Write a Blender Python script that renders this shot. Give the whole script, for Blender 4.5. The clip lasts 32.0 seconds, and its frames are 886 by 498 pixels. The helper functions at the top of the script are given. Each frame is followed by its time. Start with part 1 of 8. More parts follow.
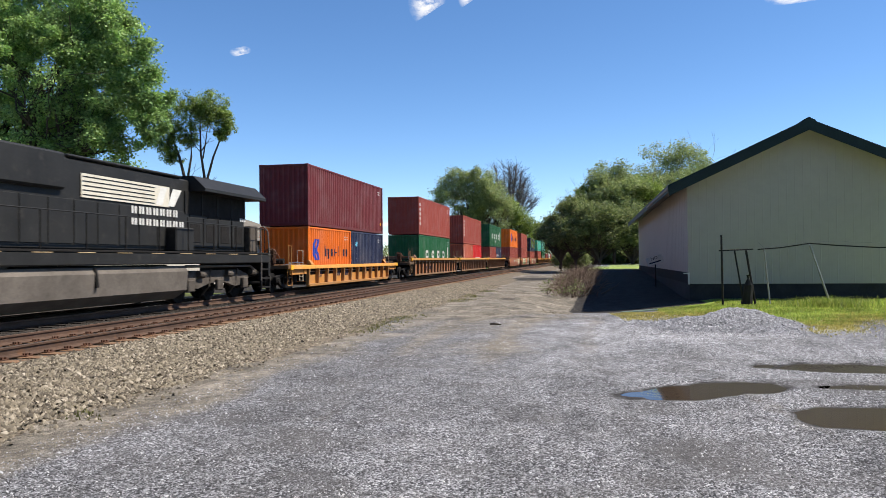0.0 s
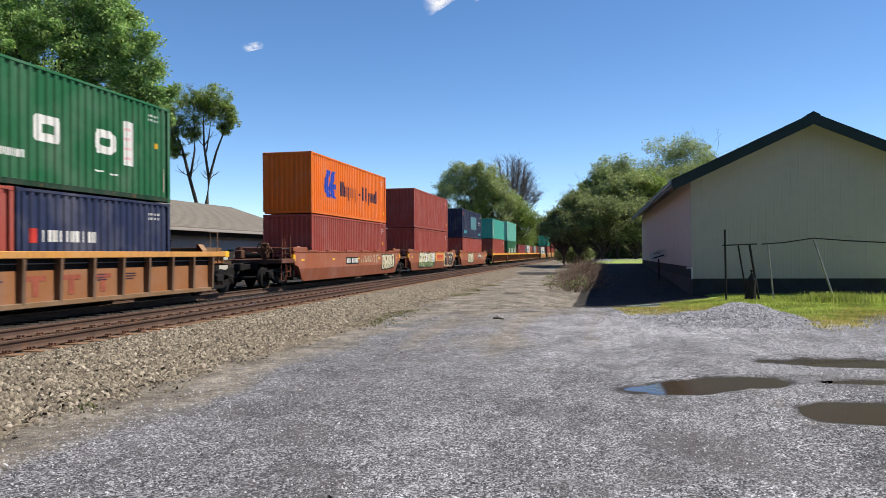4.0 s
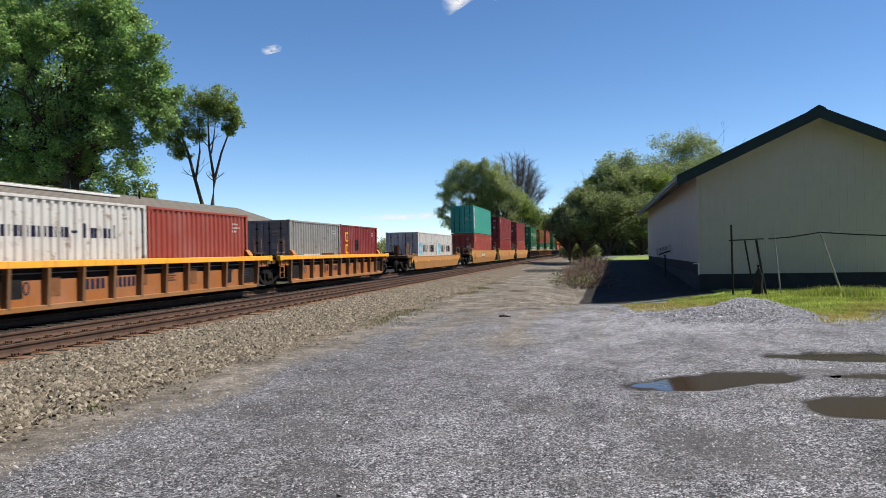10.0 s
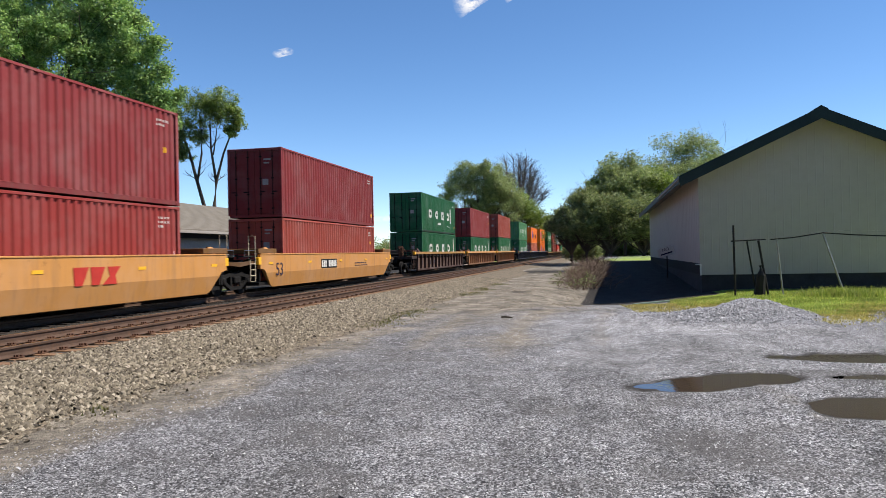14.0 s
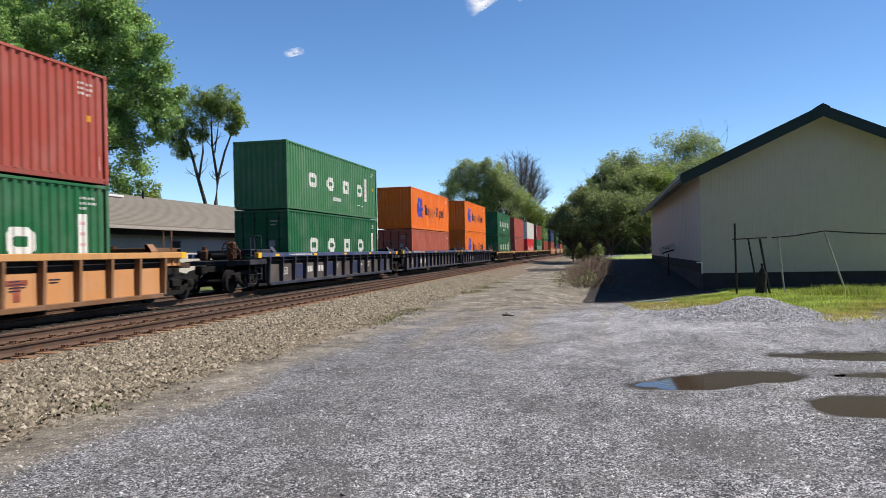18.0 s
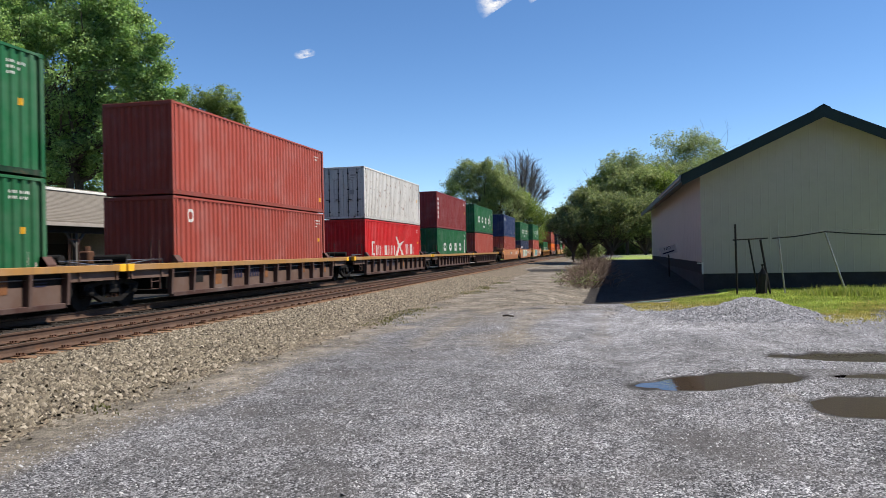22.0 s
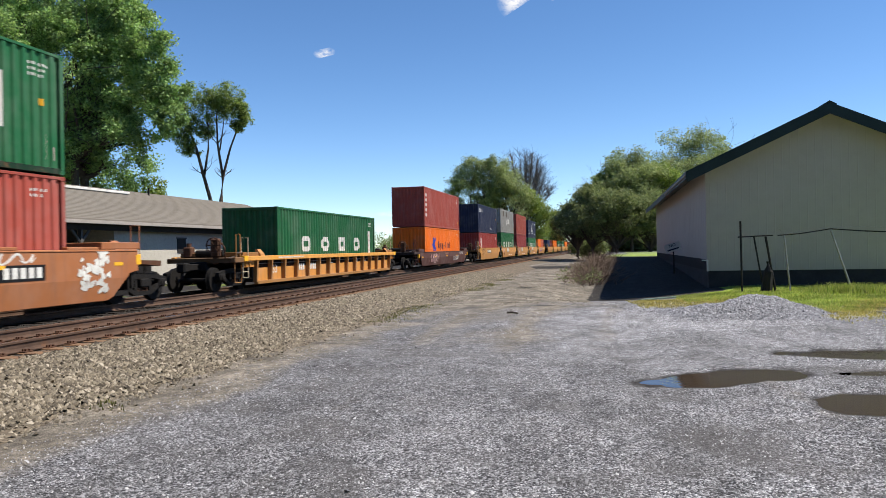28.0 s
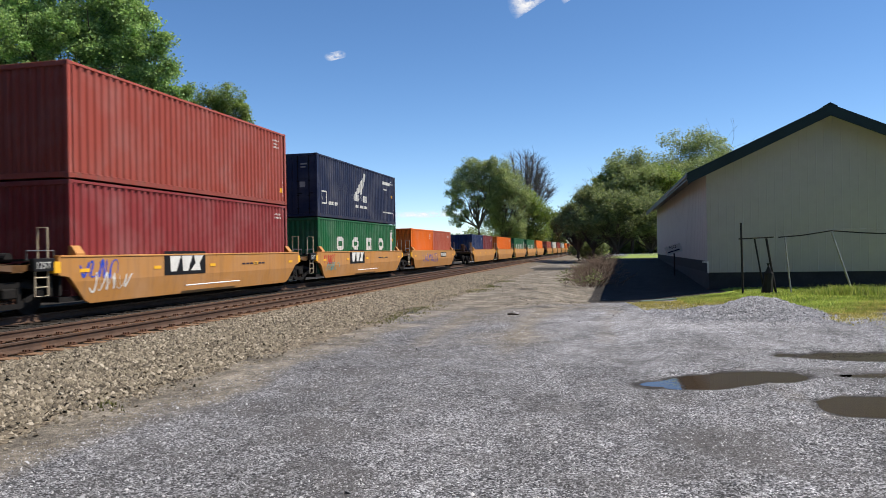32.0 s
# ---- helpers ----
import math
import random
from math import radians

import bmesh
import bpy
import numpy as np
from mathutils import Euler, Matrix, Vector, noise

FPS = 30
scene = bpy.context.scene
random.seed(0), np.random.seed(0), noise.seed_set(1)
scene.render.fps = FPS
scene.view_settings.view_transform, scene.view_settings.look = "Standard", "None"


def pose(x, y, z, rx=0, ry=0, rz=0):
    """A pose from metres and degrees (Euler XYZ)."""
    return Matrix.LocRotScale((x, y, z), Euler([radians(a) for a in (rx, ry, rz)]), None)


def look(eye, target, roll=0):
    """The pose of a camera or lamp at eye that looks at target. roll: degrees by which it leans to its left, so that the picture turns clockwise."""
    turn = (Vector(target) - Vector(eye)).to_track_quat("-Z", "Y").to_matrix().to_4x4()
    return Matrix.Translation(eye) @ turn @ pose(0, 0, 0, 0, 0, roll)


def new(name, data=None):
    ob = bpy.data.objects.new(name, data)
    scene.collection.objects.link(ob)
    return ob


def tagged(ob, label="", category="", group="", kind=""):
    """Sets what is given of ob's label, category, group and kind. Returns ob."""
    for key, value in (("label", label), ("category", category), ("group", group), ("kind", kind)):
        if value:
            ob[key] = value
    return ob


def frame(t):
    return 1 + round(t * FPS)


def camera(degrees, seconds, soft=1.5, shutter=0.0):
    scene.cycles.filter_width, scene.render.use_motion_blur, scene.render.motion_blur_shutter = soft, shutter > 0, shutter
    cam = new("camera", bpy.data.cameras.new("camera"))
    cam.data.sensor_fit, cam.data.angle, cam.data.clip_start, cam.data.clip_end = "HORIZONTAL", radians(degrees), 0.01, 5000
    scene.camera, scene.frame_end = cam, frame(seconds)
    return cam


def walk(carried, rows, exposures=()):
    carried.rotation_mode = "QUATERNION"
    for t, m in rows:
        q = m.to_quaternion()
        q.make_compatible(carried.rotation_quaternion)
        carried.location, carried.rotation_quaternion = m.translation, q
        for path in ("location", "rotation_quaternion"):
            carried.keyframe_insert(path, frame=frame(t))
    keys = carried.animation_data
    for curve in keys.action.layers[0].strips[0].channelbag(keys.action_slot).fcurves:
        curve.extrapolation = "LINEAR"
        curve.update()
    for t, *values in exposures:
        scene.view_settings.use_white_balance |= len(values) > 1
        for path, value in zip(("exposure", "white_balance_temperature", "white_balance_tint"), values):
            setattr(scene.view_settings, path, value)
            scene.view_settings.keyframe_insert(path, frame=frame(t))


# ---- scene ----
cam = camera(62.33, 32.0, soft=0.75, shutter=0.12)
EYE = (0.0, 0.0, 1.70)
# seconds, heading, tilt and lean of the hand-held camera, in degrees
AIM = [
    (0,-11.44,0.83,-0.57), (0.5,-11.72,0.80,-0.57), (1,-11.76,0.81,-0.60), (1.5,-11.89,0.67,-0.49), 
    (2,-11.94,0.72,-0.50), (2.5,-12.02,0.73,-0.59), (3,-11.81,0.63,-0.41), (3.5,-11.67,0.48,-0.48), 
    (5.5,-11.91,0.32,-0.58), (6,-11.99,0.40,-0.82), (6.5,-12.08,0.40,-0.81), (7,-12.07,0.35,-0.79), 
    (7.5,-12.09,0.36,-1.07), (8,-12.08,0.37,-1.08), (8.5,-12.15,0.36,-1.09), (9,-12.17,0.42,-1.13), 
    (9.5,-12.12,0.31,-1.09), (10,-12.13,0.26,-1.12), (10.5,-12.20,0.23,-1.19), (11,-12.25,0.22,-1.23), 
    (11.5,-12.28,0.25,-1.20), (12,-12.22,0.24,-1.14), (12.5,-12.23,0.24,-1.13), (13,-12.24,0.39,-1.24), 
    (13.5,-12.27,0.37,-1.15), (14,-12.27,0.35,-1.20), (14.5,-12.24,0.33,-1.10), (16.5,-12.32,0.25,-1.15), 
    (17,-12.29,0.24,-1.12), (17.5,-12.36,0.24,-1.14), (18,-12.37,0.21,-1.21), (18.5,-12.42,0.19,-1.20), 
    (19,-12.40,0.24,-1.16), (19.5,-12.38,0.24,-1.09), (20,-12.44,0.26,-1.08), (20.5,-12.40,0.30,-1.14), 
    (21,-12.39,0.32,-1.10), (21.5,-12.40,0.28,-1.10), (22,-12.40,0.24,-1.15), (22.5,-12.42,0.28,-1.09), 
    (23,-12.44,0.24,-1.14), (23.5,-12.46,0.24,-1.17), (24,-12.49,0.18,-1.14), (24.5,-12.52,0.18,-1.16), 
    (25,-12.55,0.07,-1.01), (25.5,-12.59,-0.06,-0.85), (27.5,-12.75,0.05,-1.05), (28,-12.75,0.00,-1.10), 
    (28.5,-12.72,-0.07,-0.95), (29,-12.69,-0.07,-0.93), (29.5,-12.71,-0.02,-0.91), (30,-12.69,0.03,-0.97), 
    (30.5,-12.68,0.06,-0.98), (31,-12.62,0.07,-1.05), (31.5,-12.70,0.15,-1.01), (32,-12.79,0.11,-1.02), 
]

walk(cam, [(t, pose(*EYE, 90 + tilt, 0, -heading) @ pose(0, 0, 0, 0, 0, lean)) for t, heading, tilt, lean in AIM],
     exposures=[(0, 0.66, 6560, 11), (3, 0.57, 6560, 11), (7, 0.56, 6560, 11), (9, 0.38, 6560, 11), (12, 0.53, 6560, 11), (17, 0.60, 6560, 11), (21, 0.36, 6560, 11), (22, 0.54, 6560, 11), (23, 0.50, 6560, 11), (28, 0.57, 6560, 11), (31, 0.60, 6560, 11), (32, 0.45, 6560, 11)])

# ---------------------------------------------------------------- light
SUN_AZ, SUN_EL = 78.0, 55.0          # degrees: to the right of the track's far end, and above the horizon
world = bpy.data.worlds.new("sky")
scene.world = world
world.use_nodes = True
wn = world.node_tree
sky = wn.nodes.new("ShaderNodeTexSky")
sky.sky_type, sky.sun_disc = "NISHITA", False
sky.sun_elevation, sky.sun_rotation = radians(SUN_EL), radians(SUN_AZ)
sky.air_density, sky.dust_density, sky.ozone_density = 0.65, 0.0, 2.0
wn.nodes["Background"].inputs["Strength"].default_value = 0.122
deep = wn.nodes.new("ShaderNodeHueSaturation")   # a clear, deep blue spring sky
deep.inputs["Saturation"].default_value = 1.17
deep.inputs["Hue"].default_value = 0.5
wn.links.new(sky.outputs[0], deep.inputs["Color"])
wn.links.new(deep.outputs[0], wn.nodes["Background"].inputs["Color"])
sun = new("sun", bpy.data.lights.new("sun", "SUN"))
sun.data.energy, sun.data.angle, sun.data.color = 5.0, radians(0.53), (1.0, 0.93, 0.82)
sun.matrix_world = look((40 * math.sin(radians(SUN_AZ)), 40 * math.cos(radians(SUN_AZ)), 40 * math.tan(radians(SUN_EL))), (0, 0, 0))

# ---------------------------------------------------------------- materials
MATS = {}


def nodes(name):
    m = bpy.data.materials.new(name)
    m.use_nodes = True
    MATS[name] = m
    nt = m.node_tree
    return m, nt, nt.nodes["Principled BSDF"], nt.nodes.new, nt.links.new


def ramp(nt, source, stops):
    r = nt.nodes.new("ShaderNodeValToRGB")
    while len(r.color_ramp.elements) < len(stops):
        r.color_ramp.elements.new(0.5)
    for e, (p, c) in zip(r.color_ramp.elements, stops):
        e.position, e.color = p, (*c, 1) if len(c) == 3 else (c[0], c[0], c[0], 1)
    nt.links.new(source, r.inputs[0])
    return r.outputs[0]


def tex(nt, kind, scale, detail=4.0, rough=0.6, space="Object", stretch=None):
    co = nt.nodes.new("ShaderNodeTexCoord")
    src = co.outputs[space]
    if stretch:
        mp = nt.nodes.new("ShaderNodeMapping")
        mp.inputs["Scale"].default_value = stretch
        nt.links.new(src, mp.inputs[0])
        src = mp.outputs[0]
    t = nt.nodes.new("ShaderNodeTex" + kind)
    t.inputs["Scale"].default_value = scale
    if kind == "Noise":
        t.inputs["Detail"].default_value, t.inputs["Roughness"].default_value = detail, rough
    nt.links.new(src, t.inputs["Vector"])
    return t


def mix(nt, a, b, fac, mode="MIX"):
    m = nt.nodes.new("ShaderNodeMix")
    m.data_type, m.blend_type = "RGBA", mode
    for sock, v in ((m.inputs[0], fac), (m.inputs[6], a), (m.inputs[7], b)):
        if hasattr(v, "is_output"):
            nt.links.new(v, sock)
        else:
            sock.default_value = v if isinstance(v, (int, float)) else (*v, 1)
    return m.outputs[2]


def bump(nt, bsdf, height, strength=0.3, dist=0.02):
    b = nt.nodes.new("ShaderNodeBump")
    b.inputs["Strength"].default_value, b.inputs["Distance"].default_value = strength, dist
    nt.links.new(height, b.inputs["Height"])
    nt.links.new(b.outputs[0], bsdf.inputs["Normal"])


def plain(name, col, rough=0.6, metal=0.0, vary=0.25, scale=3.0, dirt=None, relief=0.0, space="Object", grain=0.5):
    """Paint or metal with two scales of variation and optional dirt."""
    m, nt, b, n, l = nodes(name)
    big = tex(nt, "Noise", scale, 5, 0.65, space)
    fine = tex(nt, "Noise", scale * 14, 3, 0.6, space)
    dark = tuple(c * (1 - vary) for c in col)
    lite = tuple(min(1, c * (1 + vary * 0.6)) for c in col)
    c1 = ramp(nt, big.outputs[0], [(0.3, dark), (0.7, lite)])
    c2 = mix(nt, c1, ramp(nt, fine.outputs[0], [(0.35, (0.7,)), (0.6, (1.0,))]), grain, "MULTIPLY")
    if dirt:
        c2 = mix(nt, c2, dirt, ramp(nt, tex(nt, "Noise", scale * 2.3, 8, 0.7, space).outputs[0], [(0.56, (0.0,)), (0.72, (0.8,))]))
    l(c2, b.inputs["Base Color"])
    b.inputs["Roughness"].default_value, b.inputs["Metallic"].default_value = rough, metal
    b.inputs["Specular IOR Level"].default_value = 0.22
    if relief:
        bump(nt, b, fine.outputs[0], relief, 0.02)
    return m


def painted(name, rough=0.45, streaks=0.5, rust=0.25, rustcol=(0.12, 0.05, 0.025), fading=0.07):
    """Paint in the object's own colour, faded, streaked from above and rusting in spots."""
    m, nt, b, n, l = nodes(name)
    info = n("ShaderNodeObjectInfo")
    fade = tex(nt, "Noise", 0.7, 4, 0.6)
    run = tex(nt, "Noise", 1.0, 6, 0.7, stretch=(6, 6, 0.35))
    spot = tex(nt, "Noise", 2.6, 9, 0.75)
    c = mix(nt, info.outputs["Color"], (0.45, 0.42, 0.40), ramp(nt, fade.outputs[0], [(0.45, (0.0,)), (0.8, (fading,))]))
    c = mix(nt, c, (0.10, 0.08, 0.07), ramp(nt, run.outputs[0], [(0.5, (0.0,)), (0.85, (streaks,))]))
    c = mix(nt, c, rustcol, ramp(nt, spot.outputs[0], [(0.62 - 0.07 * (rust > 0.9), (0.0,)), (0.74 - 0.07 * (rust > 0.9), (rust,))]))
    tint = n("ShaderNodeHueSaturation")
    vr = n("ShaderNodeMapRange")
    vr.inputs[3].default_value, vr.inputs[4].default_value = 0.88, 1.1
    l(info.outputs["Random"], vr.inputs[0])
    l(vr.outputs[0], tint.inputs["Value"])
    l(c, tint.inputs["Color"])
    l(tint.outputs[0], b.inputs["Base Color"])
    b.inputs["Roughness"].default_value = rough
    b.inputs["Specular IOR Level"].default_value = 0.2
    bump(nt, b, spot.outputs[0], 0.12, 0.01)
    return m


PAINT = painted("container_paint", 0.58, 0.34, 0.42, fading=0.16)
PAINT_WORN = painted("badly_worn_paint", 0.6, 0.85, 0.95, (0.16, 0.075, 0.035))
WELLPAINT = painted("car_paint", 0.62, 0.55, 0.65, fading=0.16)
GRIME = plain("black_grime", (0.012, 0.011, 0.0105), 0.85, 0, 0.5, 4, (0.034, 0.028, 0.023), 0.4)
STEEL = plain("worn_steel", (0.28, 0.27, 0.26), 0.35, 0.9, 0.3, 5)
CASTIRON = plain("cast_steel", (0.010, 0.009, 0.0085), 0.85, 0, 0.4, 6, (0.026, 0.021, 0.017), 0.4)
RUST = plain("rusty_steel", (0.11, 0.055, 0.034), 0.75, 0.2, 0.45, 2.5, (0.17, 0.075, 0.04), 0.3)
WHITE = plain("white_marking", (0.64, 0.635, 0.60), 0.6, 0, 0.12, 2)
YELLOW = plain("yellow_marking", (0.80, 0.42, 0.03), 0.5, 0, 0.15, 3)
BLACKPLATE = plain("black_plate", (0.012, 0.012, 0.013), 0.5, 0, 0.3, 3)
DARKMARK = plain("dark_lettering", (0.02, 0.022, 0.05), 0.5, 0, 0.2, 3)
BLUEMARK = plain("blue_lettering", (0.03, 0.07, 0.42), 0.5, 0, 0.2, 3)
SKYMARK = plain("light_blue_marking", (0.18, 0.55, 0.72), 0.5, 0, 0.15, 3)
REDMARK = plain("red_marking", (0.45, 0.04, 0.03), 0.5, 0, 0.15, 3)
TEALMARK = plain("teal_marking", (0.07, 0.34, 0.36), 0.5, 0, 0.2, 3)
FADEDTEAL = plain("faded_teal_marking", (0.12, 0.27, 0.30), 0.6, 0, 0.3, 1.5, (0.09, 0.15, 0.2))
PINKMARK = plain("pale_pink_marking", (0.62, 0.40, 0.40), 0.5, 0, 0.2, 3)
LOCOBLACK = plain("locomotive_black", (0.021, 0.021, 0.0205), 0.55, 0, 0.3, 1.2, (0.046, 0.042, 0.038), 0.05)
TANKGREY = plain("dusty_tank_grey", (0.135, 0.117, 0.10), 0.75, 0, 0.35, 1.0, (0.075, 0.066, 0.057), 0.1)
DUSTY = plain("dust_caked_steel", (0.095, 0.081, 0.068), 0.9, 0, 0.5, 2.2, (0.03, 0.026, 0.023), 0.3)


def gravel(name, stones, soil, scale, height=0.35, patch=0.25):
    """Loose stone: cells with their own shade over two scales of patches."""
    m, nt, b, n, l = nodes(name)
    cell = tex(nt, "Voronoi", scale)
    cell2 = tex(nt, "Voronoi", scale * 2.3)
    big = tex(nt, "Noise", patch, 6, 0.65)
    bw = n("ShaderNodeRGBToBW")
    l(cell.outputs["Color"], bw.inputs[0])
    bw2 = n("ShaderNodeRGBToBW")
    l(cell2.outputs["Color"], bw2.inputs[0])
    c = ramp(nt, bw.outputs[0], [(0.15, tuple(v * 0.45 for v in stones)), (0.5, stones), (0.9, tuple(min(1, v * 1.6) for v in stones))])
    c = mix(nt, c, ramp(nt, bw2.outputs[0], [(0.2, (0.6,)), (0.7, (1.15,))]), 0.6, "MULTIPLY")
    c = mix(nt, c, soil, ramp(nt, big.outputs[0], [(0.45, (0.0,)), (0.68, (0.75,))]))
    l(c, b.inputs["Base Color"])
    b.inputs["Roughness"].default_value = 0.9
    b.inputs["Specular IOR Level"].default_value = 0.25
    inv = n("ShaderNodeMath")
    inv.operation = "SUBTRACT"
    inv.inputs[0].default_value = 1.0
    l(cell.outputs["Distance"], inv.inputs[1])
    bump(nt, b, inv.outputs[0], height, 0.03)
    return m

# ---------------------------------------------------------------- mesh helpers
class Shape:
    """Collects vertices and faces of one mesh."""

    def __init__(self):
        self.v, self.f = [], []

    def add(self, verts, faces):
        o = len(self.v)
        self.v += [tuple(p) for p in verts]
        self.f += [tuple(i + o for i in q) for q in faces]
        return self

    def box(self, x0, x1, y0, y1, z0, z1, c=0.0):
        if c <= 0:
            return self.add([(x, y, z) for x in (x0, x1) for y in (y0, y1) for z in (z0, z1)],
                            [(0, 1, 3, 2), (4, 6, 7, 5), (0, 4, 5, 1), (2, 3, 7, 6), (0, 2, 6, 4), (1, 5, 7, 3)])
        # chamfered along the three edge directions
        xs, ys, zs = (x0, x0 + c, x1 - c, x1), (y0, y0 + c, y1 - c, y1), (z0, z0 + c, z1 - c, z1)
        pts = {}
        vs = []
        for ix, iy, iz in ((i, j, k) for i in range(4) for j in range(4) for k in range(4)):
            if sum(q in (0, 3) for q in (ix, iy, iz)) == 1:
                pts[ix, iy, iz] = len(vs)
                vs.append((xs[ix], ys[iy], zs[iz]))
        fs = []
        for s in (0, 3):
            i = 1 if s == 0 else 2
            fs.append([pts[s, 1, 1], pts[s, 1, 2], pts[s, 2, 2], pts[s, 2, 1]])
            fs.append([pts[1, s, 1], pts[2, s, 1], pts[2, s, 2], pts[1, s, 2]])
            fs.append([pts[1, 1, s], pts[1, 2, s], pts[2, 2, s], pts[2, 1, s]])
        near = {0: 1, 3: 2}
        for a in (0, 3):
            for b in (0, 3):
                na, nb = near[a], near[b]
                fs.append([pts[a, nb, 1], pts[a, nb, 2], pts[na, b, 2], pts[na, b, 1]])
                fs.append([pts[a, 1, nb], pts[a, 2, nb], pts[na, 2, b], pts[na, 1, b]])
                fs.append([pts[1, a, nb], pts[2, a, nb], pts[2, na, b], pts[1, na, b]])
                for d in (0, 3):
                    fs.append([pts[a, nb, near[d]], pts[na, b, near[d]], pts[na, nb, d]])
        return self.add(vs, fs)

    def prism(self, outline, axis, a, b):
        """An outline of (u, w) pairs pushed along one axis from a to b."""
        put = {"x": lambda u, w, s: (s, u, w), "y": lambda u, w, s: (u, s, w), "z": lambda u, w, s: (u, w, s)}[axis]
        n = len(outline)
        self.add([put(u, w, s) for s in (a, b) for u, w in outline],
                 [tuple(range(n)), tuple(range(2 * n - 1, n - 1, -1))] + [(i, (i + 1) % n, n + (i + 1) % n, n + i) for i in range(n)])
        return self

    def tube(self, points, radii, sides=8, closed=True):
        rings = []
        for i, p in enumerate(points):
            p = Vector(p)
            d = Vector(points[min(i + 1, len(points) - 1)]) - Vector(points[max(i - 1, 0)])
            q = d.to_track_quat("Z", "Y") if d.length > 1e-9 else Euler((0, 0, 0)).to_quaternion()
            r = radii[i] if isinstance(radii, (list, tuple)) else radii
            rings.append([tuple(p + q @ Vector((r * math.cos(k * math.tau / sides), r * math.sin(k * math.tau / sides), 0))) for k in range(sides)])
        fs = [(i * sides + k, i * sides + (k + 1) % sides, (i + 1) * sides + (k + 1) % sides, (i + 1) * sides + k)
              for i in range(len(points) - 1) for k in range(sides)]
        if closed:
            fs += [tuple(range(sides - 1, -1, -1)), tuple((len(points) - 1) * sides + k for k in range(sides))]
        return self.add([p for r in rings for p in r], fs)

    def mesh(self, name, mat=None, smooth=False):
        me = bpy.data.meshes.new(name)
        me.from_pydata(self.v, [], self.f)
        bm = bmesh.new()
        bm.from_mesh(me)
        bmesh.ops.recalc_face_normals(bm, faces=bm.faces)
        bm.to_mesh(me)
        bm.free()
        if mat:
            me.materials.append(mat)
        if smooth:
            me.polygons.foreach_set("use_smooth", [True] * len(me.polygons))
        return me


def raw_mesh(name, verts, faces, mat, smooth=False):
    """A mesh from numpy arrays of triangles or quads."""
    me = bpy.data.meshes.new(name)
    verts, faces = np.asarray(verts, np.float32), np.asarray(faces, np.int32)
    n, k = faces.shape
    me.vertices.add(len(verts))
    me.vertices.foreach_set("co", verts.ravel())
    me.loops.add(n * k)
    me.loops.foreach_set("vertex_index", faces.ravel())
    me.polygons.add(n)
    me.polygons.foreach_set("loop_start", np.arange(0, n * k, k, dtype=np.int32))
    me.update(calc_edges=True)
    me.materials.append(mat)
    if smooth:
        me.polygons.foreach_set("use_smooth", [True] * n)
    return me


def thing(name, label, category, group="", kind="", at=None):
    ob = tagged(new(name), label, category, group, kind)
    if at is not None:
        ob.matrix_basis = at
    return ob


def part(name, data, parent, label="", color=None, at=None, mat=None):
    """One mesh object under a thing or a part; data is a Shape or a mesh that others share."""
    me = data.mesh(name, mat) if isinstance(data, Shape) else data
    ob = new(name, me)
    ob.parent = parent
    if label:
        tagged(ob, label)
    if color:
        ob.color = (*color, 1)
    if at is not None:
        ob.matrix_basis = at
    return ob

# ---------------------------------------------------------------- ground
RAIL = 0.36                      # height of the rail heads over the lot
TRAIN_X, NEAR_X = -14.04, -10.03  # centre lines of the two tracks
rng = np.random.default_rng(7)


def step(a, b, v):
    s = np.clip((v - a) / (b - a), 0, 1)
    return s * s * (3 - 2 * s)


def soft_noise(x, y, scale, seed=0):
    return np.array([noise.noise((a * scale + seed, b * scale, seed * 1.7)) for a, b in zip(np.ravel(x), np.ravel(y))]).reshape(np.shape(x))


PUDDLES = [  # centre, half sizes, turn
    (1.45, 9.92, 1.27, 0.50, 30), (3.85, 12.18, 1.36, 0.55, -3), (2.96, 8.50, 0.86, 0.62, 12), (3.45, 10.45, 0.62, 0.20, 8)]


def puddle_depth(x, y):
    d = np.full(np.shape(x), 9.0)
    for cx, cy, a, b, turn in PUDDLES:
        c, s = math.cos(radians(turn)), math.sin(radians(turn))
        u, w = (x - cx) * c + (y - cy) * s, -(x - cx) * s + (y - cy) * c
        d = np.minimum(d, (u / a) ** 2 + (w / b) ** 2)
    return d


def in_yard_shade(x, y):
    """The yard along the shed, where its shade is put into the ground colour."""
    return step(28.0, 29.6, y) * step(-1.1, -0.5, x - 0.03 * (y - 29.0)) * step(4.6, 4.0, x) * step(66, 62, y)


def grass_line(x):
    """Where the grass before the shed begins."""
    return 20.4 + 1.6 * step(1.8, 2.8, x) - 4.2 * step(4.2, 4.9, x) + 2.9 * step(5.4, 7.2, x) + 0.22 * np.sin(2.7 * x) + 0.15 * np.sin(6.1 * x)


def terrain(x, y):
    """The broad shape: a dip before the shed's corner, then a slow rise along it."""
    dip = 0.42 * step(22.0, 29.3, y) * step(5.4, -0.2, x) * step(-3.4, -0.5, x) * step(44, 31, y)
    rise = 0.95 * np.clip((y - 32) / 38, 0, 1) * step(-2.4, 0.8, x)
    mound = 0.34 * np.exp(-((x + 4.6) / 2.3) ** 2 - ((y - 68) / 5.0) ** 2)
    return rise - dip + mound


